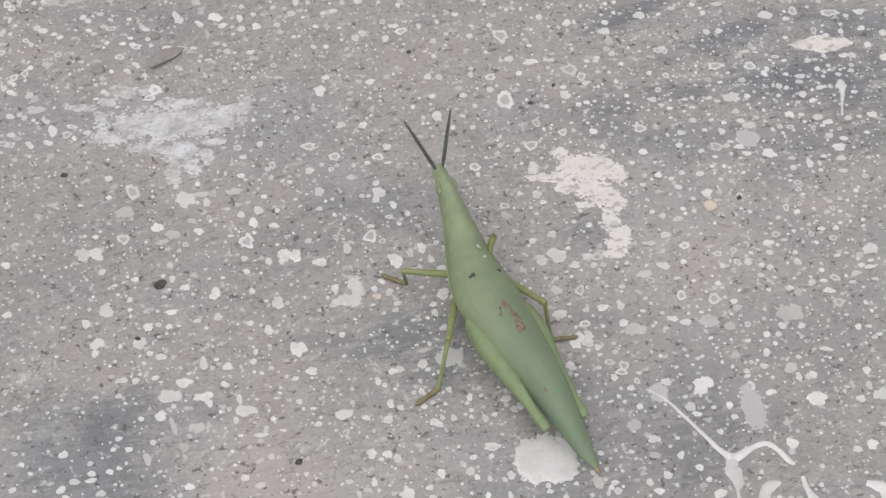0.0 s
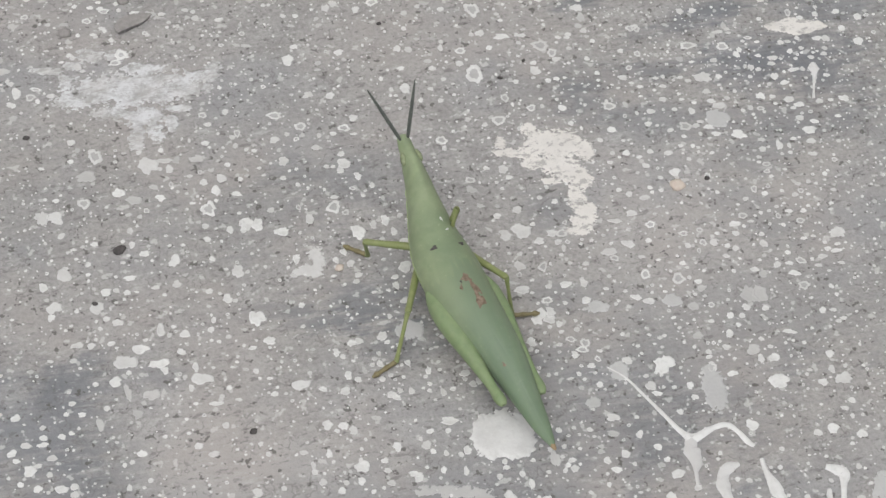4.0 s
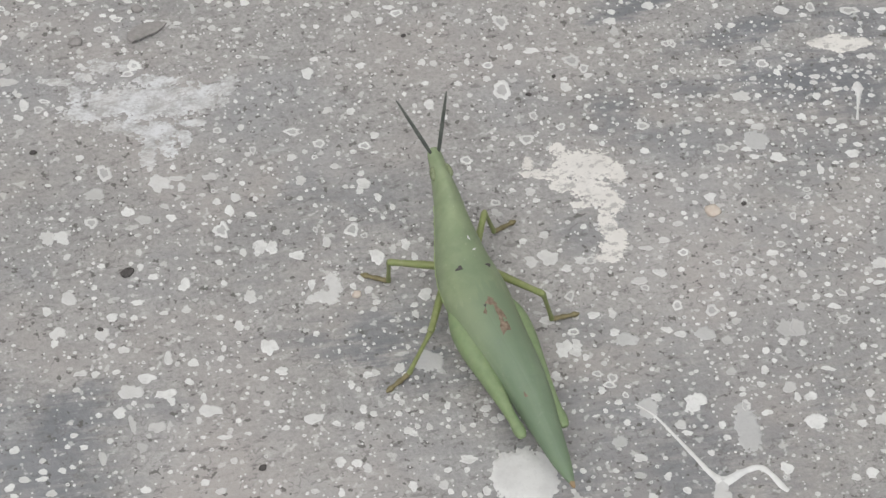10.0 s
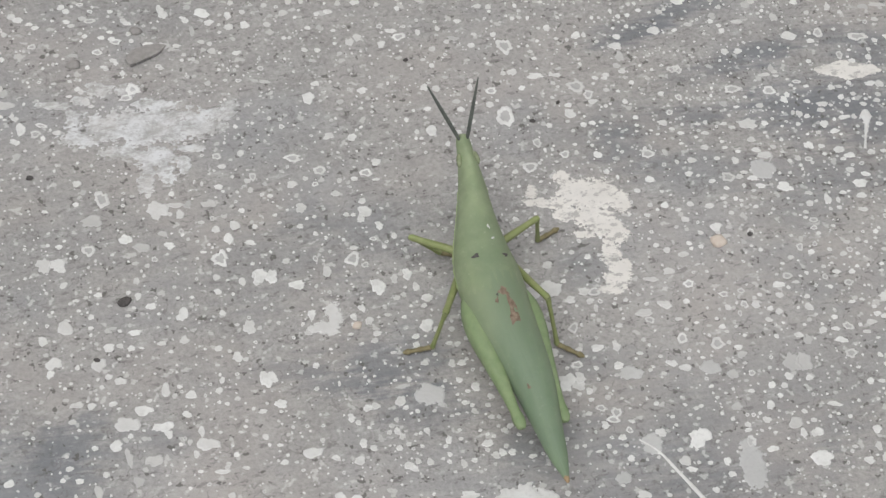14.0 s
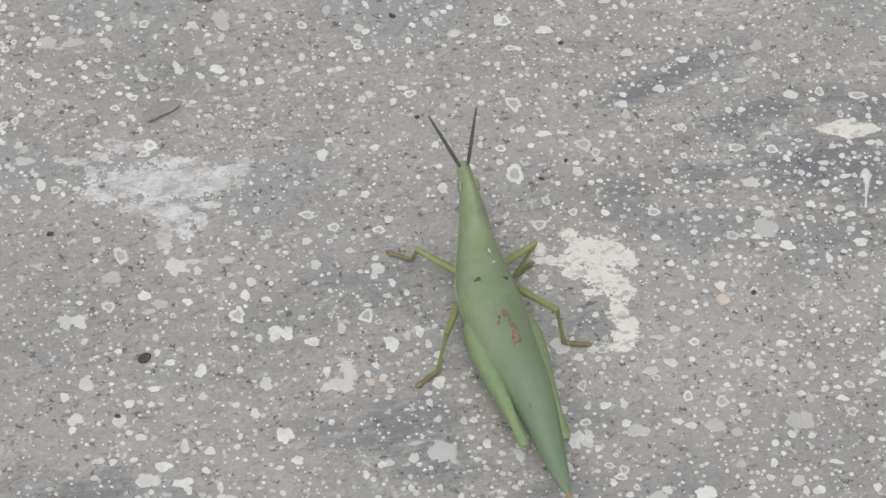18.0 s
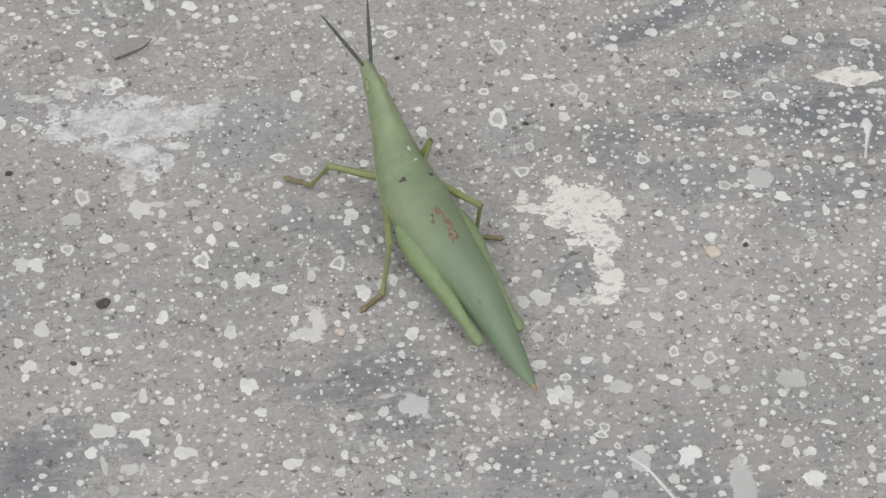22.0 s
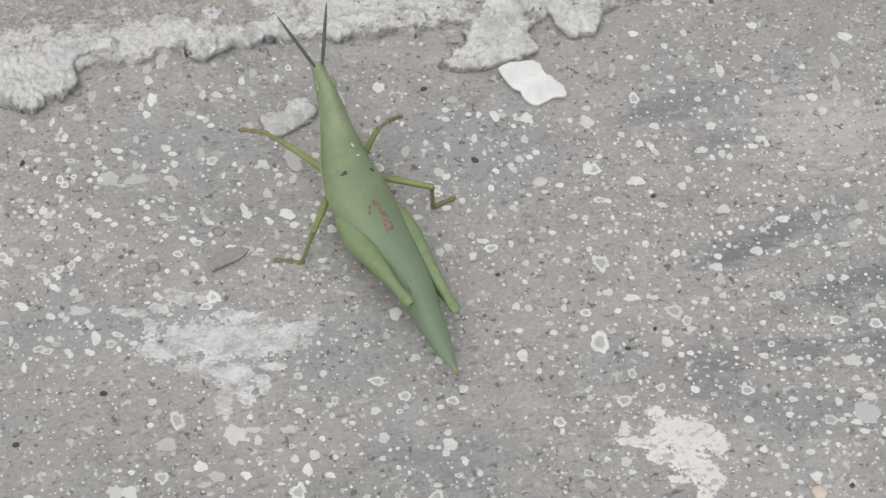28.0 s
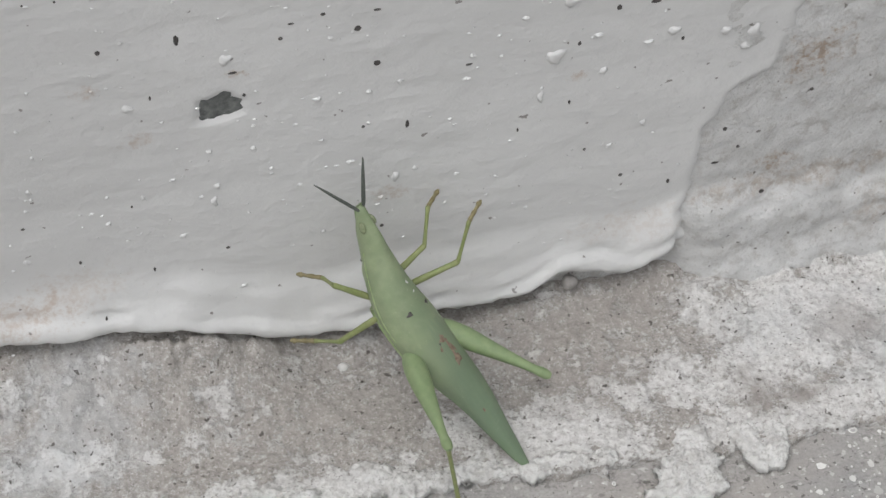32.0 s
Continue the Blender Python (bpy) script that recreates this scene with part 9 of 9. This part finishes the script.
def motions():
    walk(hopper, [
        (0, pose(0.00215, -0.01688, 0.00000, 0.00, 0.00, 4.64)),
        (0.5, pose(0.00215, -0.01688, 0.00000, 0.00, 0.00, 4.64)),
        (1, pose(0.00215, -0.01688, 0.00000, 0.00, 0.00, 4.64)),
        (1.5, pose(0.00215, -0.01688, 0.00000, 0.00, 0.00, 4.64)),
        (2, pose(0.00215, -0.01688, 0.00000, 0.00, 0.00, 4.64)),
        (2.5, pose(0.00215, -0.01688, 0.00000, 0.00, 0.00, 4.64)),
        (3, pose(0.00215, -0.01688, 0.00000, 0.00, 0.00, 4.64)),
        (3.5, pose(0.00215, -0.01688, 0.00000, 0.00, 0.00, 4.64)),
        (5.5, pose(0.00206, -0.01677, 0.00000, 0.00, 0.00, 3.73)),
        (6, pose(0.00206, -0.01677, 0.00000, 0.00, 0.00, 3.73)),
        (6.5, pose(0.00206, -0.01677, 0.00000, 0.00, 0.00, 3.73)),
        (7, pose(0.00229, -0.01654, 0.00000, 0.00, 0.00, 3.32)),
        (7.5, pose(0.00229, -0.01654, 0.00000, 0.00, 0.00, 3.32)),
        (8, pose(0.00229, -0.01654, 0.00000, 0.00, 0.00, 3.32)),
        (8.5, pose(0.00263, -0.01608, 0.00000, 0.00, 0.00, 2.42)),
        (9, pose(0.00263, -0.01608, 0.00000, 0.00, 0.00, 2.42)),
        (9.5, pose(0.00263, -0.01608, 0.00000, 0.00, 0.00, 2.42)),
        (10, pose(0.00263, -0.01608, 0.00000, 0.00, 0.00, 2.42)),
        (10.5, pose(0.00263, -0.01608, 0.00000, 0.00, 0.00, 2.42)),
        (11, pose(0.00390, -0.01450, 0.00000, 0.00, 0.00, -0.83)),
        (11.5, pose(0.00455, -0.01367, 0.00000, 0.00, 0.00, -2.20)),
        (12, pose(0.00480, -0.01287, 0.00000, 0.00, 0.00, -2.30)),
        (12.5, pose(0.00515, -0.01222, 0.00000, 0.00, 0.00, -1.90)),
        (13, pose(0.00453, -0.01162, 0.00000, 0.00, 0.00, -0.87)),
        (13.5, pose(0.00498, -0.01147, 0.00000, 0.00, 0.00, -2.40)),
        (14, pose(0.00512, -0.01142, 0.00000, 0.00, 0.00, -2.83)),
        (14.5, pose(0.00525, -0.01050, 0.00000, 0.00, 0.00, -2.65)),
        (16.5, pose(0.00562, -0.00750, 0.00000, 0.00, 0.00, -2.10)),
        (17, pose(0.00572, -0.00679, 0.00000, 0.00, 0.00, -1.99)),
        (17.5, pose(0.00572, -0.00679, 0.00000, 0.00, 0.00, -1.99)),
        (18, pose(0.00567, -0.00671, 0.00000, 0.00, 0.00, -1.98)),
        (18.5, pose(0.00558, -0.00642, 0.00000, 0.00, 0.00, -1.56)),
        (19, pose(0.00549, -0.00613, 0.00000, 0.00, 0.00, -1.14)),
        (19.5, pose(0.00422, -0.00250, 0.00000, 0.00, 0.00, 7.20)),
        (20, pose(0.00369, -0.00132, 0.00000, 0.00, 0.00, 9.61)),
        (20.5, pose(0.00369, -0.00132, 0.00000, 0.00, 0.00, 9.61)),
        (21, pose(0.00259, -0.00014, 0.00000, 0.00, 0.00, 14.00)),
        (21.5, pose(0.00330, 0.00000, 0.00000, 1.00, 0.00, 10.60)),
        (22, pose(0.00359, 0.00060, 0.00000, 1.90, 0.00, 9.40)),
        (22.5, pose(0.00332, 0.00056, 0.00000, 1.90, 0.00, 9.50)),
        (23, pose(0.00305, 0.00052, 0.00000, 1.90, 0.00, 9.60)),
        (23.5, pose(0.00305, 0.00050, 0.00000, 1.90, 0.00, 9.70)),
        (24, pose(0.00308, 0.00047, 0.00000, 1.75, 0.00, 9.80)),
        (24.5, pose(0.00306, 0.00046, 0.00000, 1.90, 0.00, 9.60)),
        (25, pose(0.00300, 0.00042, 0.00000, 1.90, 0.00, 9.60)),
        (25.5, pose(0.00300, 0.00042, 0.00000, 1.90, 0.00, 9.60)),
        (27.5, pose(-0.00030, 0.01693, 0.00000, 0.00, 0.00, 6.29)),
        (28, pose(-0.00452, 0.03317, 0.00000, 0.00, 0.00, 8.08)),
        (28.5, pose(-0.00751, 0.05119, 0.00120, 6.00, 0.00, 6.67)),
        (29, pose(-0.00840, 0.06291, 0.00330, 12.80, 0.00, 5.00)),
        (29.5, pose(-0.00869, 0.06582, 0.00360, 13.50, 0.00, 7.60)),
        (30, pose(-0.00893, 0.06694, 0.00330, 12.00, 0.00, 7.40)),
        (30.5, pose(-0.00816, 0.07018, 0.00448, 21.21, 0.00, 3.88)),
        (31, pose(-0.00967, 0.08085, 0.01312, 56.32, 0.00, 14.58)),
        (31.5, pose(-0.01291, 0.07836, 0.00880, 39.68, 0.00, 39.88)),
        (32, pose(-0.01248, 0.07912, 0.00940, 41.22, 0.00, 39.07)),
    ])
    step("fore_left", 0, (-7.5, 12.2, 5.1), (-6.4, 13.6, 0.6), (-8.1, 15.8, 0.3))
    step("fore_left", 8, (-7.5, 12.2, 5.1), (-6.4, 13.6, 0.6), (-8.1, 15.8, 0.3))
    step("fore_left", 9, (-7.7, 11.6, 5.3), (-7.2, 12.6, 0.6), (-9.4, 14.4, 0.3))
    step("fore_left", 10.5, (-7.7, 11.6, 5.3), (-7.2, 12.6, 0.6), (-9.4, 14.4, 0.3))
    step("fore_left", 12, (-6.5, 13.8, 4.7), (-4.1, 14.1, 0.6), (-1.5, 13.4, -0.1))
    step("fore_left", 13, (-6.9, 13.3, 4.1), (-3.6, 13.2, 0.6), (-0.9, 12.6, -0.0))
    step("fore_left", 15.5, (-6.9, 13.3, 4.1), (-3.6, 13.2, 0.6), (-0.9, 12.6, -0.0))
    step("fore_left", 17, (-6.3, 13.9, 5.0), (-6.1, 15.9, 0.6), (-8.3, 17.7, 0.3))
    step("fore_left", 18.5, (-6.3, 13.9, 5.0), (-6.1, 15.9, 0.6), (-8.3, 17.7, 0.3))
    step("fore_left", 19, (-6.9, 13.2, 4.9), (-5.9, 15.1, 0.6), (-7.7, 17.2, 0.3))
    step("fore_left", 20, (-7.5, 12.1, 5.3), (-7.0, 13.1, 0.6), (-9.1, 15.0, 0.4))
    step("fore_left", 22, (-7.0, 13.1, 5.0), (-8.2, 14.5, 0.6), (-10.1, 16.5, 0.4))
    step("fore_left", 24, (-7.2, 12.7, 5.2), (-7.3, 14.2, 0.6), (-9.5, 15.9, 0.4))
    step("fore_left", 25.8, (-7.2, 12.7, 5.2), (-7.3, 14.2, 0.6), (-9.5, 15.9, 0.4))
    step("fore_left", 27.5, (-8.0, 9.5, 4.7), (-5.6, 8.7, 0.6), (-8.0, 10.0, 0.4))
    step("fore_left", 28, (-5.9, 13.9, 6.3), (-6.8, 18.0, 4.0), (-9.0, 19.7, 3.4))
    step("fore_left", 28.5, (-5.7, 14.1, 2.5), (-5.8, 16.1, -1.9), (-7.4, 18.3, -2.4))
    step("fore_left", 29, (-4.7, 12.4, -0.1), (-5.2, 12.9, -4.9), (-7.5, 14.1, -5.9))
    step("fore_left", 29.5, (-4.5, 12.8, -0.0), (-4.8, 13.6, -4.7), (-6.6, 14.7, -6.6))
    step("fore_left", 30, (-5.5, 12.7, 0.6), (-3.6, 11.5, -3.7), (-5.6, 12.8, -5.2))
    step("fore_left", 30.5, (-4.8, 15.0, 5.3), (-6.7, 18.6, 7.8), (-7.9, 21.1, 8.3))
    step("fore_left", 31, (-3.2, 15.5, 5.0), (-3.0, 18.2, 1.0), (-3.2, 19.3, -1.5))
    step("fore_left", 31.5, (-5.1, 14.6, 6.2), (-2.9, 17.2, 2.8), (-3.4, 19.0, 0.7))
    step("fore_left", 32, (-5.8, 14.4, 5.1), (-3.8, 14.9, 0.7), (-5.3, 16.9, -0.6))
    step("fore_right", 0, (1.5, 9.3, 9.9), (0.1, 8.1, 5.5), (1.3, 10.6, 4.9))
    step("fore_right", 8, (1.5, 9.3, 9.9), (0.1, 8.1, 5.5), (1.3, 10.6, 4.9))
    step("fore_right", 9, (3.9, 14.7, 5.1), (5.5, 15.2, 0.6), (8.2, 16.1, 0.2))
    step("fore_right", 10.5, (3.9, 14.7, 5.1), (5.5, 15.2, 0.6), (8.2, 16.1, 0.2))
    step("fore_right", 12, (5.4, 13.3, 4.9), (7.0, 14.8, 0.6), (9.7, 15.6, 0.2))
    step("fore_right", 13, (6.1, 12.0, 5.3), (6.8, 12.6, 0.6), (9.3, 13.8, 0.3))
    step("fore_right", 15.5, (6.1, 12.0, 5.3), (6.8, 12.6, 0.6), (9.3, 13.8, 0.3))
    step("fore_right", 17, (6.1, 12.1, 4.9), (4.1, 11.3, 0.6), (6.4, 12.7, 0.3))
    step("fore_right", 18.5, (6.1, 12.1, 4.9), (4.1, 11.3, 0.6), (6.4, 12.7, 0.3))
    step("fore_right", 19, (6.0, 12.2, 4.9), (4.5, 10.8, 0.6), (7.1, 11.7, 0.3))
    step("fore_right", 20, (3.0, 10.6, 9.5), (1.6, 9.4, 5.1), (2.9, 11.8, 4.5))
    step("fore_right", 22, (1.9, 8.9, 9.8), (0.5, 7.8, 5.4), (1.7, 10.2, 4.8))
    step("fore_right", 24, (2.1, 9.1, 9.8), (0.7, 7.9, 5.4), (1.9, 10.3, 4.7))
    step("fore_right", 25.8, (2.1, 9.1, 9.8), (0.7, 7.9, 5.4), (1.9, 10.3, 4.7))
    step("fore_right", 27.5, (5.8, 12.6, 5.2), (4.5, 12.2, 0.6), (6.3, 10.1, 0.1))
    step("fore_right", 28, (2.8, 9.9, 9.7), (5.3, 12.8, 6.8), (7.5, 13.9, 5.5))
    step("fore_right", 28.5, (4.7, 12.7, 7.5), (3.3, 11.6, 3.0), (4.5, 14.0, 2.4))
    step("fore_right", 29, (1.3, 12.3, 9.5), (-0.1, 11.1, 5.0), (1.1, 13.6, 4.4))
    step("fore_right", 29.5, (1.9, 11.2, 9.8), (0.5, 10.1, 5.3), (1.7, 12.5, 4.7))
    step("fore_right", 30, (3.1, 14.4, 7.1), (5.1, 18.1, 9.5), (6.6, 20.3, 10.3))
    step("fore_right", 30.5, (4.0, 14.2, 6.5), (5.9, 16.7, 10.1), (7.8, 18.1, 8.5))
    step("fore_right", 31, (5.9, 12.1, 5.7), (9.0, 15.7, 4.8), (11.5, 16.2, 3.6))
    step("fore_right", 31.5, (5.6, 11.2, 7.2), (9.1, 14.0, 8.9), (11.4, 14.9, 10.2))
    step("fore_right", 32, (5.6, 10.7, 7.3), (7.6, 14.3, 9.8), (10.4, 14.7, 9.3))
    step("mid_left", 0, (-7.0, 2.0, 5.2), (-9.1, -0.4, 0.6), (-11.8, -1.0, 0.2))
    step("mid_left", 8, (-7.0, 2.0, 5.2), (-9.1, -0.4, 0.6), (-11.8, -1.0, 0.2))
    step("mid_left", 9, (-6.8, 2.0, 5.6), (-9.2, 1.1, 0.6), (-11.8, -0.0, 0.3))
    step("mid_left", 10.5, (-6.8, 2.0, 5.6), (-9.2, 1.1, 0.6), (-11.8, -0.0, 0.3))
    step("mid_left", 12, (-7.0, 2.3, 6.0), (-8.2, 3.3, 0.6), (-11.0, 3.3, 0.4))
    step("mid_left", 13, (-6.5, 1.9, 6.1), (-7.5, 1.9, 0.6), (-10.3, 2.0, 0.4))
    step("mid_left", 15.5, (-6.5, 1.9, 6.1), (-7.5, 1.9, 0.6), (-10.3, 2.0, 0.4))
    step("mid_left", 17, (-6.7, 2.1, 6.1), (-7.4, 1.5, 0.6), (-9.9, 0.3, 0.4))
    step("mid_left", 18.5, (-6.7, 2.1, 6.1), (-7.4, 1.5, 0.6), (-9.9, 0.3, 0.4))
    step("mid_left", 19, (-6.2, 1.7, 6.0), (-7.2, 0.5, 0.6), (-10.0, -0.0, 0.4))
    step("mid_left", 20, (-5.8, 1.4, 5.9), (-7.3, 0.8, 0.6), (-10.0, 0.3, 0.2))
    step("mid_left", 22, (-5.9, 1.4, 5.6), (-7.3, -0.6, 0.6), (-10.0, -1.4, 0.3))
    step("mid_left", 24, (-5.4, 1.2, 5.9), (-6.6, -0.3, 0.6), (-9.2, -1.3, 0.3))
    step("mid_left", 25.8, (-5.4, 1.2, 5.9), (-6.6, -0.3, 0.6), (-9.2, -1.3, 0.3))
    step("mid_left", 27.5, (-7.7, 3.1, 6.0), (-8.6, 4.5, 0.6), (-11.2, 5.4, 0.3))
    step("mid_left", 28, (-7.3, 2.4, 5.5), (-8.2, 2.9, 0.2), (-10.6, 4.2, 0.2))
    step("mid_left", 28.5, (-2.7, 10.0, -1.0), (-7.4, 7.0, -0.9), (-10.2, 7.1, -1.1))
    step("mid_left", 29, (-7.2, 4.0, 0.6), (-6.8, 7.2, -4.0), (-9.6, 7.1, -4.1))
    step("mid_left", 29.5, (-7.9, 4.7, 1.0), (-8.0, 6.6, -4.3), (-10.7, 7.1, -4.6))
    step("mid_left", 30, (-8.3, 3.1, 4.6), (-9.4, 4.3, -0.7), (-10.9, 5.6, -2.6))
    step("mid_left", 30.5, (-8.0, 2.9, 4.9), (-10.7, -0.2, 1.1), (-12.4, 0.4, -1.0))
    step("mid_left", 31, (-8.9, 5.2, 4.6), (-7.9, 4.9, -0.9), (-10.0, 5.7, -2.6))
    step("mid_left", 31.5, (-7.3, 8.2, 8.3), (-7.3, 6.0, 3.1), (-7.5, 6.7, 0.4))
    step("mid_left", 32, (-5.5, 7.3, -2.2), (-4.9, 8.0, -7.7), (-6.6, 9.7, -9.1))
    step("mid_right", 0, (4.2, 1.7, 6.0), (4.8, 0.5, 0.6), (7.5, -0.1, 0.4))
    step("mid_right", 8, (4.2, 1.7, 6.0), (4.8, 0.5, 0.6), (7.5, -0.1, 0.4))
    step("mid_right", 9, (5.3, 2.6, 6.0), (6.9, 2.9, 0.6), (9.7, 2.8, 0.4))
    step("mid_right", 10.5, (5.3, 2.6, 6.0), (6.9, 2.9, 0.6), (9.7, 2.8, 0.4))
    step("mid_right", 12, (4.5, 1.9, 6.0), (4.6, 0.5, 0.6), (7.1, -0.6, 0.4))
    step("mid_right", 13, (4.2, 1.6, 5.7), (5.0, -0.7, 0.6), (7.1, -2.5, 0.4))
    step("mid_right", 15.5, (4.2, 1.6, 5.7), (5.0, -0.7, 0.6), (7.1, -2.5, 0.4))
    step("mid_right", 17, (5.3, 2.6, 6.0), (6.5, 2.0, 0.6), (9.2, 1.2, 0.4))
    step("mid_right", 18.5, (5.3, 2.6, 6.0), (6.5, 2.0, 0.6), (9.2, 1.2, 0.4))
    step("mid_right", 19, (5.3, 2.5, 5.8), (6.9, 1.3, 0.6), (9.5, 0.5, 0.4))
    step("mid_right", 20, (4.9, 2.1, 5.6), (6.7, 0.3, 0.6), (9.4, -0.2, 0.4))
    step("mid_right", 22, (4.5, 1.9, 6.2), (4.6, 2.0, 0.6), (7.2, 0.8, 0.4))
    step("mid_right", 24, (4.6, 2.0, 6.1), (5.4, 1.9, 0.6), (8.0, 0.8, 0.4))
    step("mid_right", 25.8, (4.6, 2.0, 6.1), (5.4, 1.9, 0.6), (8.0, 0.8, 0.4))
    step("mid_right", 27.5, (6.5, 4.5, 5.7), (8.5, 5.6, 0.6), (11.3, 5.5, 0.4))
    step("mid_right", 28, (6.7, 3.5, 5.8), (7.7, 4.7, 0.5), (10.4, 5.2, 0.2))
    step("mid_right", 28.5, (6.4, 3.8, 4.8), (8.0, 3.9, -0.6), (10.7, 3.1, -0.8))
    step("mid_right", 29, (6.4, 4.7, 1.9), (8.3, 3.3, -3.1), (11.1, 3.1, -3.3))
    step("mid_right", 29.5, (5.7, 7.0, 0.3), (7.9, 8.3, -4.7), (5.1, 8.6, -5.2))
    step("mid_right", 30, (6.7, 3.6, 5.8), (5.8, 4.8, 0.4), (5.0, 6.5, -1.7))
    step("mid_right", 30.5, (5.2, 2.5, 6.3), (5.0, 2.4, 0.7), (7.1, 2.6, -1.1))
    step("mid_right", 31, (5.9, 4.5, 7.2), (9.2, 3.1, 2.9), (11.5, 3.2, 1.4))
    step("mid_right", 31.5, (5.5, 4.6, 7.8), (10.3, 1.8, 8.2), (12.5, 0.5, 7.0))
    step("mid_right", 32, (7.2, 6.8, 8.4), (9.2, 10.3, 12.3), (11.9, 11.1, 12.6))
    step("hind_left", 0, (-2.55, -11.3, 4.9), (-1.4, -0.2, -0.2), (-2.4, 3.1, -0.7))
    step("hind_left", 26.5, (-2.55, -11.3, 4.9), (-1.4, -0.2, -0.2), (-2.4, 3.1, -0.7))
    step("hind_left", 28, (-2.4, -10.9, 8.5), (-2.0, -1.2, 1.2), (-2.6, 2.2, 0.6))
    step("hind_left", 28.5, (-1.9, -9.0, 12.6), (-3.2, -13.2, 1.2), (-2.2, -16.7, 1.3))
    step("hind_left", 29, (-2.2, -9.4, 12.0), (-3.6, -14.1, 0.9), (-2.9, -17.6, 1.5))
    step("hind_left", 29.5, (-3.0, -9.4, 12.1), (-2.8, -13.1, 0.5), (-2.9, -16.7, 1.0))
    step("hind_left", 30, (-2.8, -10.5, 9.8), (-2.0, -12.9, -0.4), (-2.2, -16.3, -0.2))
    step("hind_left", 30.5, (-4.6, -5.9, 16.0), (-5.5, -5.5, 3.9), (-5.0, -8.1, 1.4))
    step("hind_left", 31, (-6.8, -3.5, 17.1), (-8.0, -13.2, 9.8), (-8.4, -15.9, 7.5))
    step("hind_left", 31.5, (-11.1, -4.6, 14.2), (-9.7, -13.0, 5.4), (-9.2, -15.7, 3.1))
    step("hind_left", 32, (-11.5, -5.4, 13.1), (-10.3, -14.2, 4.8), (-9.9, -16.9, 2.5))
    step("hind_right", 0, (1.85, -11.4, 4.7), (1.3, -0.3, -0.2), (2.3, 3.0, -0.7))
    step("hind_right", 26.5, (1.85, -11.4, 4.7), (1.3, -0.3, -0.2), (2.3, 3.0, -0.7))
    step("hind_right", 28, (2.9, -11.4, 5.1), (1.8, -0.3, 0.2), (2.5, 3.0, -0.4))
    step("hind_right", 28.5, (3.5, -8.8, 12.9), (3.5, -11.9, 1.0), (3.8, -15.5, 1.2))
    step("hind_right", 29, (3.5, -8.6, 13.2), (2.8, -3.2, 2.3), (3.7, -0.4, 0.1))
    step("hind_right", 29.5, (4.7, -10.4, 9.4), (3.3, -5.0, -1.5), (-0.1, -4.1, -2.2))
    step("hind_right", 30, (3.5, -9.5, 11.8), (3.3, -6.0, 0.1), (3.5, -9.4, -1.0))
    step("hind_right", 30.5, (2.9, -7.9, 14.2), (3.9, -9.5, 2.1), (3.8, -11.9, -0.4))
    step("hind_right", 31, (2.3, -9.9, 11.3), (3.1, -21.0, 6.3), (1.8, -21.4, 9.6))
    step("hind_right", 31.5, (2.7, -5.8, 16.0), (11.7, -12.1, 10.6), (14.0, -14.6, 9.4))
    step("hind_right", 32, (5.4, -9.2, 11.6), (11.2, -11.0, 1.0), (12.6, -10.7, -2.3))
    feel("left", 0, (-0.35, 0.49, 0.79))
    feel("left", 9, (-0.37, 0.61, 0.70))
    feel("left", 13, (-0.40, 0.54, 0.74))
    feel("left", 19, (-0.42, 0.55, 0.72))
    feel("left", 23, (-0.37, 0.80, 0.47))
    feel("left", 24, (-0.37, 0.62, 0.69))
    feel("left", 28, (-0.36, 0.77, 0.53))
    feel("left", 29, (-0.42, 0.68, 0.60))
    feel("left", 31, (-0.51, 0.84, 0.19))
    feel("left", 31.5, (-0.69, 0.68, 0.24))
    feel("left", 32, (-0.47, 0.87, 0.14))
    feel("right", 0, (0.27, 0.37, 0.89))
    feel("right", 9, (0.21, 0.36, 0.91))
    feel("right", 13, (0.23, 0.42, 0.88))
    feel("right", 19, (0.20, 0.45, 0.87))
    feel("right", 23, (0.22, 0.72, 0.66))
    feel("right", 24, (0.29, 0.69, 0.66))
    feel("right", 28, (0.31, 0.66, 0.68))
    feel("right", 29, (0.28, 0.65, 0.71))
    feel("right", 31, (0.32, 0.81, 0.50))
    feel("right", 31.5, (0.15, 0.63, 0.76))
    feel("right", 32, (0.17, 0.75, 0.64))
    for ob, _, rows in FEELERS.values():
        walk(ob, rows)
    for key in LEGS_AT:
        for ob, rows in zip(SEGMENTS[key], limb_rows(key)):
            walk(ob, rows)


motions()
